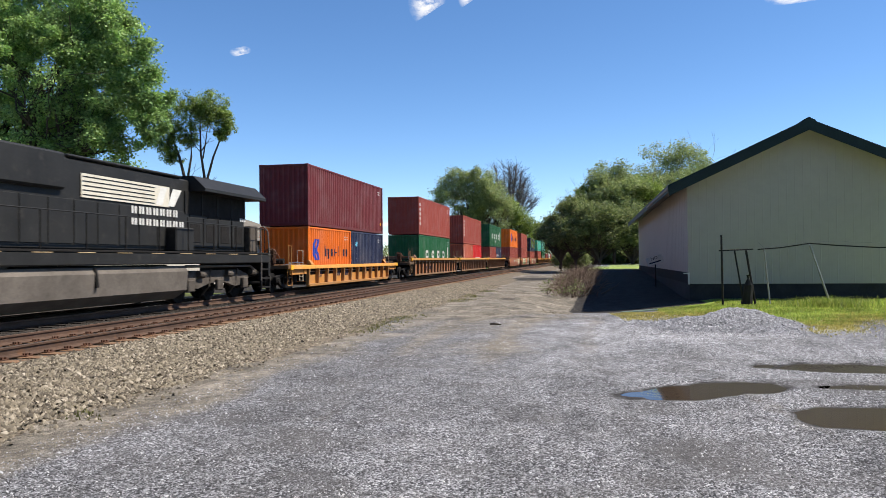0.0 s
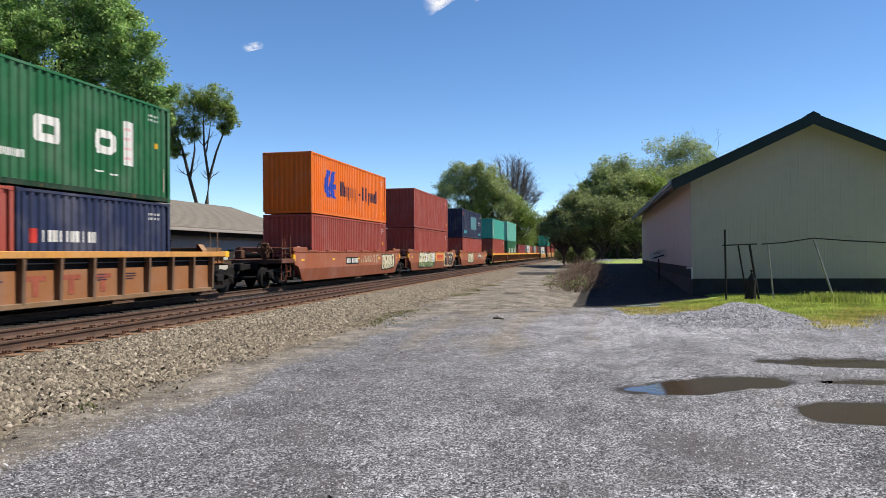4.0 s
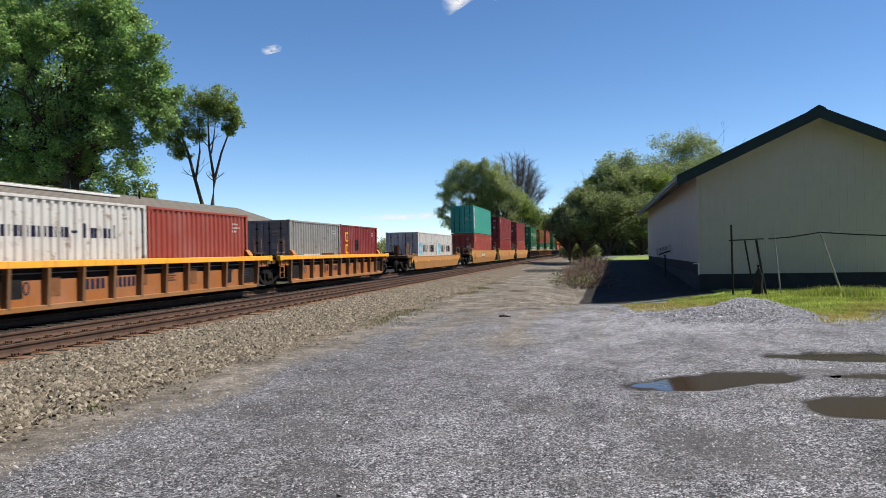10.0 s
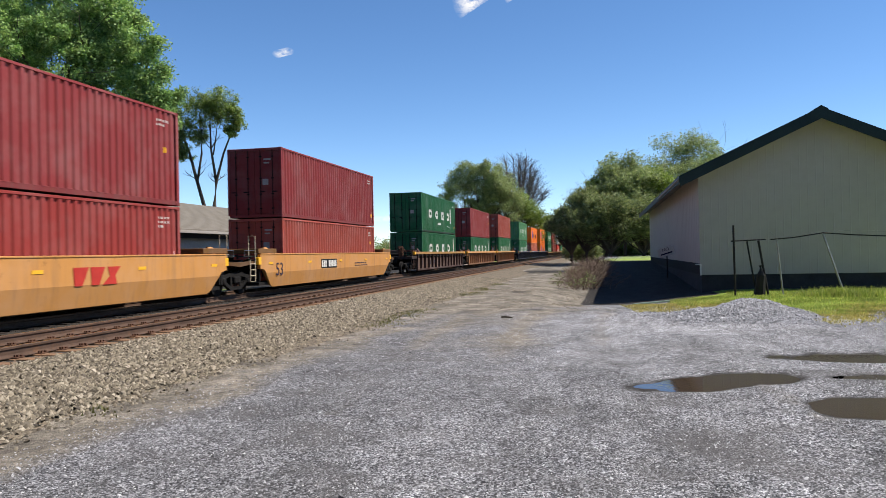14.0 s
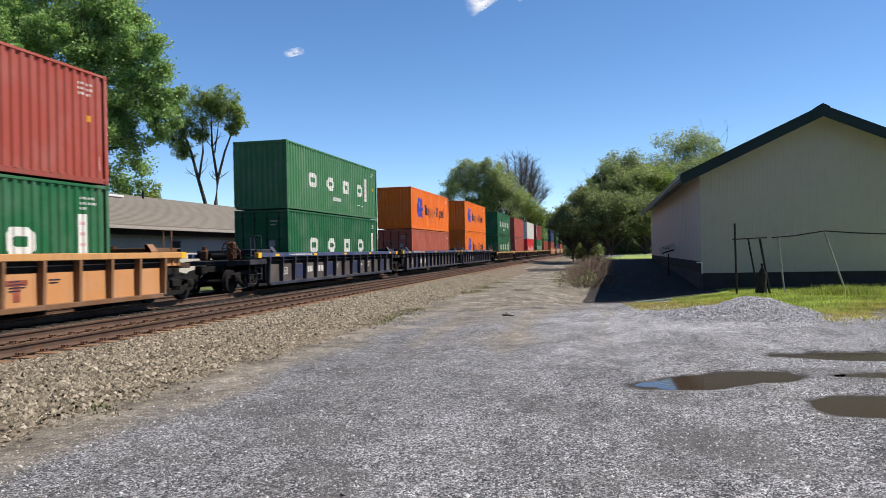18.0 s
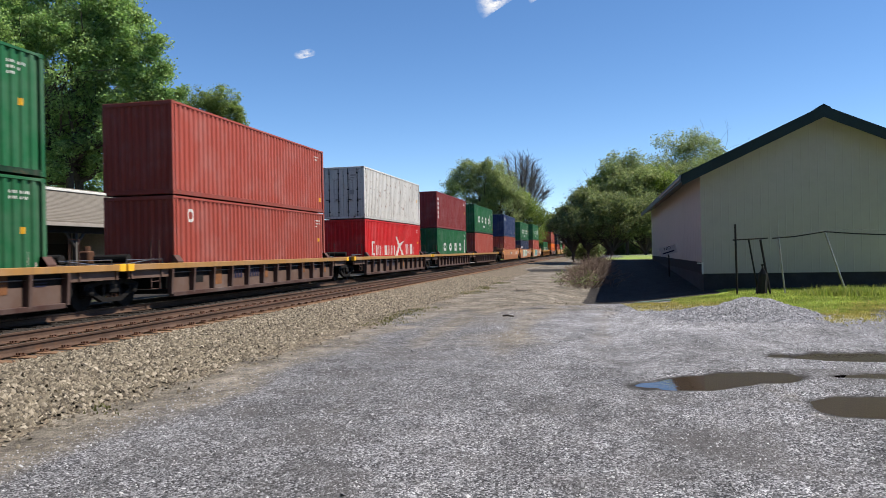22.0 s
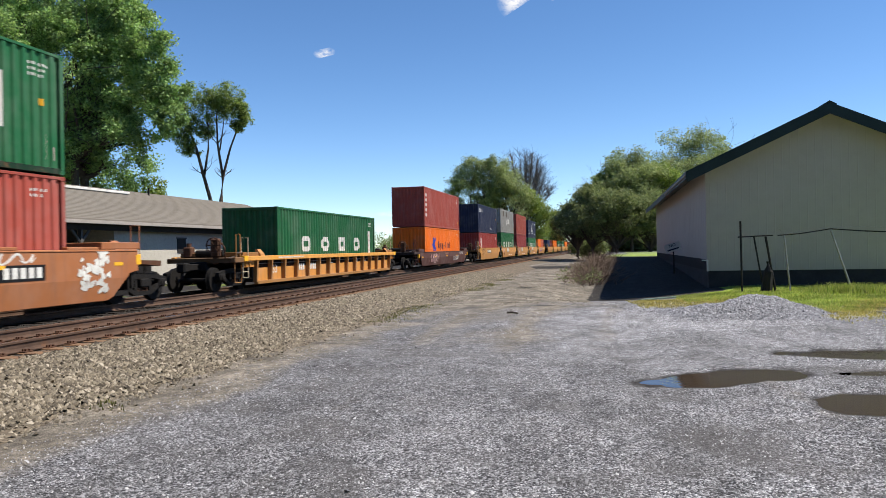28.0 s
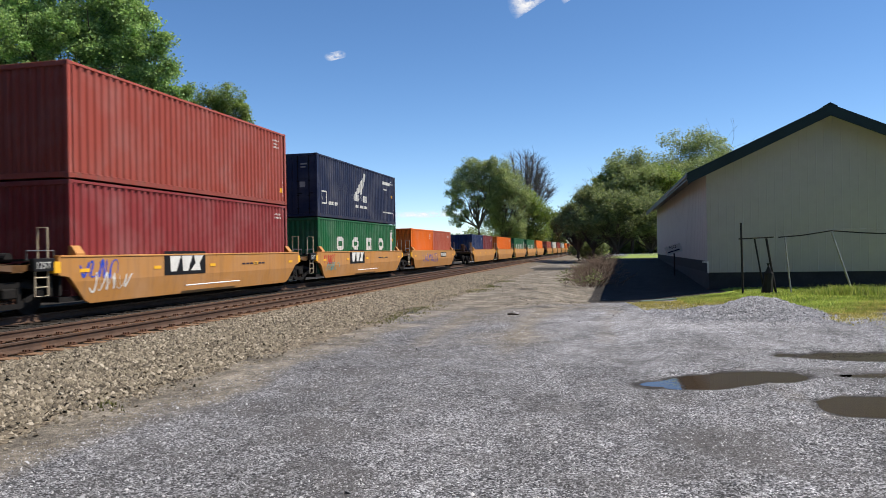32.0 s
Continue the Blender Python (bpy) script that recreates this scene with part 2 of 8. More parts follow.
def ground_height(x, y):
    n1, n2, n3 = soft_noise(x, y, 0.35, 3), soft_noise(x, y, 1.6, 9), soft_noise(x, y, 4.2, 21)
    near = step(90, 30, np.hypot(x, y))
    pd = puddle_depth(x, y) + 0.45 * n2 + 0.35 * n3
    h = (0.018 * n1 + 0.010 * n2) * near * (0.15 + 0.85 * step(30, 18, y)) * step(0.9, 3.0, pd)
    h = h - 0.05 * step(1.7, 0.3, pd) + 0.010 * step(2.8, 1.8, pd) * near
    # wheel ruts across the lot
    for off in (-2.9, -1.2, 0.6):
        h = h - 0.014 * near * step(1.0, 2.2, pd) * np.exp(-((x - off + 0.16 * (y - 8) - 0.01 * (y - 8) ** 2) / 0.28) ** 2)
    return h + terrain(x, y)


def ground_material():
    m, nt, b, n, l = nodes("lot_ground")

    def attr(name):
        a = n("ShaderNodeAttribute")
        a.attribute_name = name
        return a.outputs["Fac"]
    cell = tex(nt, "Voronoi", 66)
    cell2 = tex(nt, "Voronoi", 150)
    big = tex(nt, "Noise", 0.22, 7, 0.62)
    mid = tex(nt, "Noise", 1.7, 6, 0.65)
    bw, bw2 = n("ShaderNodeRGBToBW"), n("ShaderNodeRGBToBW")
    l(cell.outputs["Color"], bw.inputs[0])
    l(cell2.outputs["Color"], bw2.inputs[0])
    stone = ramp(nt, bw.outputs[0], [(0.2, (0.030, 0.031, 0.035)), (0.5, (0.132, 0.134, 0.145)), (0.82, (0.48, 0.484, 0.508))])
    stone = mix(nt, stone, ramp(nt, bw2.outputs[0], [(0.22, (0.35,)), (0.7, (1.35,))]), 0.75, "MULTIPLY")
    stone = mix(nt, stone, (0.125, 0.119, 0.117), ramp(nt, mid.outputs[0], [(0.45, (0.0,)), (0.75, (0.5,))]))
    stone = mix(nt, stone, (0.098, 0.094, 0.094), ramp(nt, big.outputs[0], [(0.52, (0.0,)), (0.66, (0.6,))]))
    drag = tex(nt, "Noise", 1.0, 5, 0.6, stretch=(1.0, 0.55, 1.0))     # streaks along the wheel tracks
    stone = mix(nt, stone, ramp(nt, drag.outputs[0], [(0.34, (0.60,)), (0.5, (1.0,)), (0.66, (1.28,))]), 0.9, "MULTIPLY")
    patch = tex(nt, "Noise", 3.2, 4, 0.7, stretch=(1.0, 0.75, 1.0))     # scuffed and bare patches
    stone = mix(nt, stone, ramp(nt, patch.outputs[0], [(0.36, (0.66,)), (0.5, (1.0,)), (0.64, (1.26,))]), 0.7, "MULTIPLY")
    lumps = tex(nt, "Noise", 11, 5, 0.75)
    stone = mix(nt, stone, ramp(nt, lumps.outputs[0], [(0.32, (0.42,)), (0.5, (1.0,)), (0.68, (1.6,))]), 0.85, "MULTIPLY")
    earth = ramp(nt, mid.outputs[0], [(0.3, (0.085, 0.074, 0.061)), (0.7, (0.245, 0.218, 0.178))])
    earth = mix(nt, earth, ramp(nt, lumps.outputs[0], [(0.3, (0.45,)), (0.5, (1.0,)), (0.7, (1.6,))]), 0.85, "MULTIPLY")
    earth = mix(nt, earth, ramp(nt, patch.outputs[0], [(0.36, (0.7,)), (0.64, (1.3,))]), 0.8, "MULTIPLY")
    earth = mix(nt, earth, ramp(nt, tex(nt, "Noise", 0.7, 5, 0.65).outputs[0], [(0.34, (0.55,)), (0.5, (1.0,)), (0.66, (1.5,))]), 0.8, "MULTIPLY")
    earth = mix(nt, earth, ramp(nt, bw.outputs[0], [(0.2, (0.6,)), (0.8, (1.5,))]), 0.7, "MULTIPLY")
    turf = ramp(nt, tex(nt, "Noise", 3.5, 8, 0.75).outputs[0], [(0.3, (0.14, 0.205, 0.03)), (0.55, (0.25, 0.335, 0.055)), (0.8, (0.40, 0.43, 0.11))])
    straw = ramp(nt, tex(nt, "Noise", 6, 8, 0.75).outputs[0], [(0.3, (0.24, 0.23, 0.09)), (0.7, (0.44, 0.39, 0.18))])
    # near-black tone for puddle rims and for the shade painted on the yard
    mud_and_shade = ramp(nt, mid.outputs[0], [(0.3, (0.011, 0.010, 0.009)), (0.7, (0.034, 0.030, 0.027))])
    stone = mix(nt, stone, ramp(nt, attr("fresh"), [(0.0, (0.76,)), (0.5, (1.08,)), (1.0, (1.45,))]), 1.0, "MULTIPLY")   # newly spread stone is paler
    c = stone
    worn = mix(nt, stone, (0.085, 0.081, 0.080), 0.55)
    worn = mix(nt, worn, ramp(nt, bw2.outputs[0], [(0.2, (0.5,)), (0.8, (1.4,))]), 0.6, "MULTIPLY")
    for col, name in ((earth, "earth"), (worn, "worn"), (mud_and_shade, "mud_and_shade"), (straw, "straw"), (turf, "turf")):
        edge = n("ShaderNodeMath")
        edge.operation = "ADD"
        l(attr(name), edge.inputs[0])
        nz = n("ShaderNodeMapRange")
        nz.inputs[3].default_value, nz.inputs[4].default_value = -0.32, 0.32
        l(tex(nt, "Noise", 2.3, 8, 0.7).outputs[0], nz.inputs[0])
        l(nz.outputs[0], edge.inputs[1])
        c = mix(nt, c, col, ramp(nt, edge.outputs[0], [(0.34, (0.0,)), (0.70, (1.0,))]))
    l(c, b.inputs["Base Color"])
    b.inputs["Roughness"].default_value = 0.92
    b.inputs["Specular IOR Level"].default_value = 0.25
    inv = n("ShaderNodeMath")
    inv.operation = "SUBTRACT"
    inv.inputs[0].default_value = 1.0
    l(cell.outputs["Distance"], inv.inputs[1])
    relief = n("ShaderNodeMath")
    relief.operation = "MULTIPLY_ADD"
    relief.inputs[1].default_value = 2.2
    l(lumps.outputs[0], relief.inputs[0])
    l(inv.outputs[0], relief.inputs[2])
    bump(nt, b, relief.outputs[0], 0.7, 0.014)
    return m


def build_ground():
    def axis(lo, hi, fine_lo, fine_hi, d):
        a = list(np.arange(fine_lo, fine_hi + 1e-6, d))
        s, v = d, fine_hi
        while v < hi:
            s *= 1.22
            v += s
            a.append(v)
        s, v = d, fine_lo
        while v > lo:
            s *= 1.22
            v -= s
            a.insert(0, v)
        return np.array(a)
    xs, ys = axis(-2600, 2600, -9, 13, 0.16), axis(-400, 4200, 1.5, 34, 0.16)
    X, Y = np.meshgrid(xs, ys)
    Z = ground_height(X, Y)
    v = np.stack([X, Y, Z], -1).reshape(-1, 3)
    nx, ny = len(xs), len(ys)
    i = np.arange(ny - 1)[:, None] * nx + np.arange(nx - 1)[None, :]
    f = np.stack([i, i + 1, i + nx + 1, i + nx], -1).reshape(-1, 4)
    ob = tagged(new("ground", raw_mesh("ground", v, f, ground_material(), True)),
                "grey crushed-stone lot with ruts, dirt and grass edges", "ground", kind="structure")
    x, y = v[:, 0], v[:, 1]
    far = np.hypot(x, y)
    wob = soft_noise(x, y, 0.5, 5)
    earth = (0.85 * step(-4.0, -5.3, x + 0.5 * wob) + 0.10 * step(-1.5, -4, x)) * step(-26, -22, x) + 0.55 * np.exp(-((y - 21 - 4 * wob - 0.4 * (x + 4) ** 2 / 4) / 6) ** 2) * step(2.0, -1.5, x)
    earth += 0.75 * step(20, 27, y + 2 * wob) * step(0.6, -0.8, x)
    for off in (-2.9, -1.2, 0.6, 2.1):   # tyre tracks curve over the lot
        earth = earth + 0.42 * np.exp(-((x - off + 0.16 * (y - 8) - 0.01 * (y - 8) ** 2) / 0.30) ** 2) * step(40, 20, y) * (0.6 + 0.8 * wob)
    earth = earth + 0.4 * np.exp(-((x + 1.6) / 1.6) ** 2 - ((y - 14) / 2.2) ** 2)
    mud_and_shade = 0.75 * step(1.5, 0.8, puddle_depth(x, y) + 0.45 * soft_noise(x, y, 1.6, 9) + 0.35 * soft_noise(x, y, 4.2, 21))
    yard = in_yard_shade(x, y)
    # the shed's shade over the yard is darkened into the soil colour
    mud_and_shade = np.maximum(mud_and_shade, np.minimum(1, yard * 2))
    mud_and_shade = np.maximum(mud_and_shade, (1.05 + 0.3 * wob) * step(-17.5, -19.0, x) * step(-27, -24, x) * step(120, 90, y))   # near-black ground beyond the far track
    # dark curved band where the drive bends away
    arc = 58.5 + 0.30 * np.clip(-4.6 - x, 0, 4) ** 2 + 0.35 * np.clip(x + 2.6, 0, 3)
    mud_and_shade = np.maximum(mud_and_shade, np.exp(-((y - arc) / 2.4) ** 4) * step(-0.8, -1.8, x) * step(-8.2, -6.8, x))
    for mx, my, mw, ml, q in ((-3.5, 31.0, 0.55, 1.0, 0.75), (-3.4, 38.4, 0.6, 0.9, 0.7), (-1.8, 21.4, 0.6, 0.35, 0.6), (-2.6, 26.0, 1.6, 0.5, 0.45)):
        mud_and_shade = np.maximum(mud_and_shade, q * np.exp(-((x - mx) / mw) ** 2 - ((y - my) / ml) ** 2))
    # grass before the shed, straw along its edge
    edge = grass_line(x)
    turf = step(0.6, 2.6, y - edge - 0.9 + 0.9 * wob) * step(2.6, 4.4, x + 0.12 * (y - 24)) * step(80, 60, y)
    turf = np.maximum(turf, 0.55 * step(66, 69, y) * step(0.8, 2.0, x) * step(110, 80, y))
    straw = 0.9 * step(-0.5, 0.9, y - edge + 0.9 * wob) * step(0.2, 0.9, x - 0.12 * (24 - y) + 0.4 * wob) * np.where(x < 4.5, step(27.0, 25.0, y), step(60, 45, y))
    out = np.maximum(step(8.5, 10, x) * step(26, 30, y), np.maximum(step(110, 160, far), np.maximum(step(-42, -50, x), 0.5 * step(0.15, 0.4, wob) * step(-18, -20, x))))
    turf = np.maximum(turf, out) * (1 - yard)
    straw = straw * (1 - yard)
    worn = 0.0 * x
    streak = soft_noise(x * 0.5, y * 1.6, 0.9, 31)
    for off, q in ((-4.1, 0.45), (-2.4, 0.55), (-0.3, 0.40), (1.4, 0.45)):   # compacted wheel lanes
        lane = x - off + 0.34 * (y - 6) - 0.016 * np.clip(y - 6, 0, 10) ** 2 + 0.5 * wob
        worn = np.maximum(worn, q * np.exp(-(lane / (0.55 + 0.2 * wob)) ** 2) * step(34, 18, y) * (0.8 + 1.3 * streak))
    for cx, cy, a, b_, q in ((1.0, 6.8, 0.55, 0.75, 0.9), (1.5, 7.5, 0.4, 0.4, 0.7), (-0.44, 7.8, 0.5, 0.35, 0.7), (-1.15, 5.9, 0.5, 0.45, 0.6), (0.4, 5.8, 0.4, 0.5, 0.75), (-3.9, 7.6, 0.35, 0.7, 0.75), (-3.7, 8.9, 0.35, 0.8, 0.8), (-4.6, 6.7, 0.4, 0.9, 0.7), (-2.8, 11.5, 1.2, 0.6, 0.7), (0.2, 12.8, 1.4, 0.5, 0.5), (-1.0, 16.5, 1.6, 0.7, 0.55), (3.2, 10.3, 1.3, 0.7, 0.8), (4.4, 10.6, 0.8, 0.9, 0.7), (3.4, 7.1, 1.2, 0.6, 0.6), (2.3, 5.9, 0.9, 0.7, 0.5)):
        worn = np.maximum(worn, q * np.exp(-((x - cx + 0.2 * (y - cy)) / a) ** 2 - ((y - cy) / b_) ** 2) * (0.9 + 0.5 * streak))
    fresh = 0.75 * np.exp(-((x - 2.4) / 3.4) ** 2 - ((y - 15.5) / 4.2) ** 2) + 0.35 * np.exp(-((x - 0.2) / 2.6) ** 2 - ((y - 20) / 4.0) ** 2) + 0.15 * np.exp(-((x - 1.6) / 1.3) ** 2 - ((y - 4.6) / 1.4) ** 2)
    fresh = fresh * (1 + 0.9 * wob) + 0.18 * (1 + wob) * step(-3.2, -0.5, x) * step(3.0, 1.0, x)
    for name, a in (("fresh", fresh), ("worn", worn), ("earth", earth), ("mud_and_shade", mud_and_shade), ("straw", straw), ("turf", turf)):
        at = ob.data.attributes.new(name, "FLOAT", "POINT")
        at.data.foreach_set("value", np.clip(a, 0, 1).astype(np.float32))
    return ob


build_ground()

WATER, nt, b, n, l = nodes("puddle_water")
b.inputs["Base Color"].default_value = (0.047, 0.035, 0.026, 1)
b.inputs["Roughness"].default_value, b.inputs["IOR"].default_value = 0.03, 1.333
bump(nt, b, tex(nt, "Noise", 9, 2, 0.5).outputs[0], 0.05, 0.01)
for cx, cy, a, bb, turn in PUDDLES:
    s = Shape()
    ring = []
    for k in range(72):
        ang = k * math.tau / 72
        u, w = a * 1.45 * math.cos(ang), bb * 1.5 * math.sin(ang)
        c, sn = math.cos(radians(turn)), math.sin(radians(turn))
        ring.append((cx + u * c - w * sn, cy + u * sn + w * c))
    s.prism(ring, "z", -0.06, -0.022)
    tagged(new("puddle", s.mesh("puddle", WATER)), "shallow brown rain puddle in the gravel lot", "puddle", "puddles in the lot", "structure")

# ---------------------------------------------------------------- railway bed, ties and rails
BALLAST = gravel("ballast_bed", (0.15, 0.122, 0.088), (0.115, 0.094, 0.07), 17, 0.8, 0.5)
DARKBED = gravel("dark_ballast_bed", (0.045, 0.038, 0.032), (0.03, 0.026, 0.022), 17, 0.8, 0.5)
STONE, nt, b, n, l = nodes("ballast_stone")
geo = n("ShaderNodeNewGeometry")
c = ramp(nt, geo.outputs["Random Per Island"], [(0.0, (0.050, 0.040, 0.028)), (0.4, (0.130, 0.108, 0.077)), (0.8, (0.222, 0.190, 0.139)), (1.0, (0.37, 0.325, 0.255))])
l(mix(nt, c, ramp(nt, tex(nt, "Noise", 60, 3, 0.6).outputs[0], [(0.3, (0.7,)), (0.7, (1.1,))]), 0.6, "MULTIPLY"), b.inputs["Base Color"])
b.inputs["Roughness"].default_value = 0.9
TRACKSTONE = plain("rust_stained_stone", (0.17, 0.12, 0.083), 0.9, 0, 0.45, 12, (0.23, 0.18, 0.13), 0.2)
DARKSTONE = plain("dark_stone", (0.032, 0.029, 0.026), 0.85, 0, 0.45, 12, (0.06, 0.053, 0.046), 0.2)
HEAPCHIP, nt, b, n, l = nodes("heap_chips")
geo = n("ShaderNodeNewGeometry")
l(ramp(nt, geo.outputs["Random Per Island"], [(0.0, (0.05, 0.053, 0.062)), (0.5, (0.165, 0.171, 0.193)), (1.0, (0.42, 0.43, 0.46))]), b.inputs["Base Color"])
b.inputs["Roughness"].default_value = 0.85
CHIP, nt, b, n, l = nodes("lot_stone")
geo = n("ShaderNodeNewGeometry")
l(ramp(nt, geo.outputs["Random Per Island"], [(0.0, (0.045, 0.046, 0.050)), (0.35, (0.150, 0.152, 0.163)), (0.75, (0.30, 0.302, 0.32)), (1.0, (0.52, 0.52, 0.54))]), b.inputs["Base Color"])
b.inputs["Roughness"].default_value = 0.85

bed_line = [(-3.9, -0.16), (-5.55, 0.0), (-7.9, 0.135), (-8.6, 0.15), (-11.5, 0.15), (-12.1, 0.12), (-12.6, 0.15), (-15.6, 0.15), (-16.3, 0.12), (-19.5, -0.12)]


def bed_z(x):
    return np.interp(-x, [-p[0] for p in bed_line], [p[1] for p in bed_line])


def build_bed(lo, hi, mat, label):
    ys = np.concatenate([np.arange(-60, 60, 1.0), np.arange(60, 1300, 8.0)])
    xs = np.array([p[0] for p in bed_line])
    xs = np.unique(np.concatenate([xs, np.arange(-9, -3.9, 0.35)]))
    xs = xs[(xs >= lo) & (xs <= hi)]
    X, Y = np.meshgrid(xs, ys)
    Z = bed_z(X) + 0.02 * soft_noise(X, Y, 0.8, 4) * (X > -8)
    X = X + np.where(X > -7.0, 0.25 * soft_noise(X * 0, Y, 0.15, 6), 0)
    nx, ny = len(xs), len(ys)
    i = np.arange(ny - 1)[:, None] * nx + np.arange(nx - 1)[None, :]
    f = np.stack([i, i + 1, i + nx + 1, i + nx], -1).reshape(-1, 4)
    return tagged(new("ballast_bed", raw_mesh("ballast_bed", np.stack([X, Y, Z], -1).reshape(-1, 3), f, mat, True)), label, "ballast", kind="structure")


build_bed(-8.6, 0, BALLAST, "sloping shoulder of pale crushed-stone ballast")
build_bed(-20, -8.6, DARKBED, "dark ballast bed under the two tracks")


def stones(name, xy, size, zfun, mat, label, category, sink=0.25):
    """Many small broken stones joined into one mesh: squashed, jittered octahedra."""
    n = len(xy)
    base = np.array([(1, 0, -0.3), (-1, 0, -0.3), (0, 1, -0.3), (0, -1, -0.3), (0, 0, 1)], float)
    tri = np.array([(0, 2, 4), (2, 1, 4), (1, 3, 4), (3, 0, 4)])     # the buried underside is left open
    v = base[None] * rng.uniform(0.55, 1.25, (n, 5, 1)) + rng.normal(0, 0.22, (n, 5, 3))
    v *= (size * rng.uniform(0.55, 1.5, n))[:, None, None] * np.array([1.15, 0.95, 0.7])
    a = rng.uniform(0, math.tau, n)
    tilt = rng.normal(0, 0.5, n)
    c, s = np.cos(a)[:, None], np.sin(a)[:, None]
    v[..., 2] += v[..., 0] * np.sin(tilt)[:, None]
    x, y = v[..., 0] * c - v[..., 1] * s, v[..., 0] * s + v[..., 1] * c
    v = np.stack([x + xy[:, :1], y + xy[:, 1:], v[..., 2] + (zfun(xy[:, 0], xy[:, 1]) + size * sink)[:, None]], -1)
    f = (np.arange(n)[:, None, None] * 5 + tri[None]).reshape(-1, 3)
    return tagged(new(name, raw_mesh(name, v.reshape(-1, 3), f, mat)), label, category, kind="stuff")


def spread(n, x0, x1, y0, y1, lean=1.0):
    """Points in a strip, denser towards its near end."""
    return np.stack([rng.uniform(x0, x1, n), y0 + (y1 - y0) * rng.uniform(0, 1, n) ** lean], -1)


def cluster(n, count, x0, x1, y0, y1):
    cx, cy = rng.uniform(x0, x1, n), rng.uniform(y0, y1, n)
    return np.stack([np.repeat(cx, count) + rng.normal(0, 0.3, n * count), np.repeat(cy, count) + rng.normal(0, 0.3, n * count)], -1)


stones("ballast_stones", np.stack([-8.75 + 2.95 * rng.uniform(0, 1, 80000) ** 1.12, 3.2 + 43 * rng.uniform(0, 1, 80000) ** 1.6], -1), 0.034, lambda x, y: bed_z(x), STONE, "pale angular ballast stones heaped beside the track", "ballast")
stones("track_ballast_stones", spread(8000, -11.2, -8.7, 5, 60, 1.5), 0.034, lambda x, y: bed_z(x) - 0.02, TRACKSTONE, "rust-stained ballast stones between the ties", "ballast")
stones("dark_ballast_stones", spread(9000, -15.5, -11.35, 5, 60, 1.5), 0.034, lambda x, y: bed_z(x) - 0.01, DARKSTONE, "dark ballast stones between the two tracks", "ballast")
stones("spilled_stones", np.stack([-5.85 + np.abs(rng.normal(0, 0.25, 3500)), 3 + 40 * rng.uniform(0, 1, 3500) ** 1.5], -1), 0.024, lambda x, y: np.maximum(bed_z(x), 0), STONE, "stray ballast stones on the dirt edge", "gravel")
lot_xy = np.concatenate([spread(66000, -5.2, 4.2, 2.2, 20, 2.2), spread(9000, 2, 11, 9, 21, 1.2)])
stones("lot_stones", lot_xy[puddle_depth(lot_xy[:, 0], lot_xy[:, 1]) > 1.7], 0.0085,
       lambda x, y: ground_height(x, y), CHIP, "loose grey crushed stone scattered over the lot", "gravel")

drive_xy = cluster(260, 18, -5.2, -0.4, 21, 62)
stones("drive_stones", drive_xy, 0.019, lambda x, y: ground_height(x, y), STONE, "pale stones trodden into the dirt drive", "gravel")
rough_xy = spread(5000, -5.0, 7.0, 2.4, 20, 1.7)
stones("coarse_stones", rough_xy[puddle_depth(rough_xy[:, 0], rough_xy[:, 1]) > 1.7], 0.014, lambda x, y: ground_height(x, y), CHIP, "coarser grey stones strewn over the lot", "gravel")

TIE = plain("weathered_tie", (0.22, 0.13, 0.078), 0.9, 0, 0.4, 3, (0.36, 0.175, 0.085), 0.6)
# much darker wood tone for the ties of the far track
DARKTIE = plain("dark_tie", (0.03, 0.024, 0.02), 0.85, 0, 0.4, 3, (0.055, 0.045, 0.036), 0.5)
RAILSIDE = plain("brown_rail", (0.115, 0.072, 0.052), 0.7, 0.3, 0.3, 2, (0.15, 0.075, 0.04), 0.15)
RAILTOP = plain("polished_rail_head", (0.42, 0.42, 0.43), 0.22, 1.0, 0.15, 3)
rail_profile = [(-0.075, 0), (0.075, 0), (0.075, 0.012), (0.02, 0.03), (0.012, 0.055), (0.012, 0.125), (0.035, 0.14), (0.037, 0.172), (0.028, 0.18),
                (-0.028, 0.18), (-0.037, 0.172), (-0.035, 0.14), (-0.012, 0.125), (-0.012, 0.055), (-0.02, 0.03), (-0.075, 0.012)]


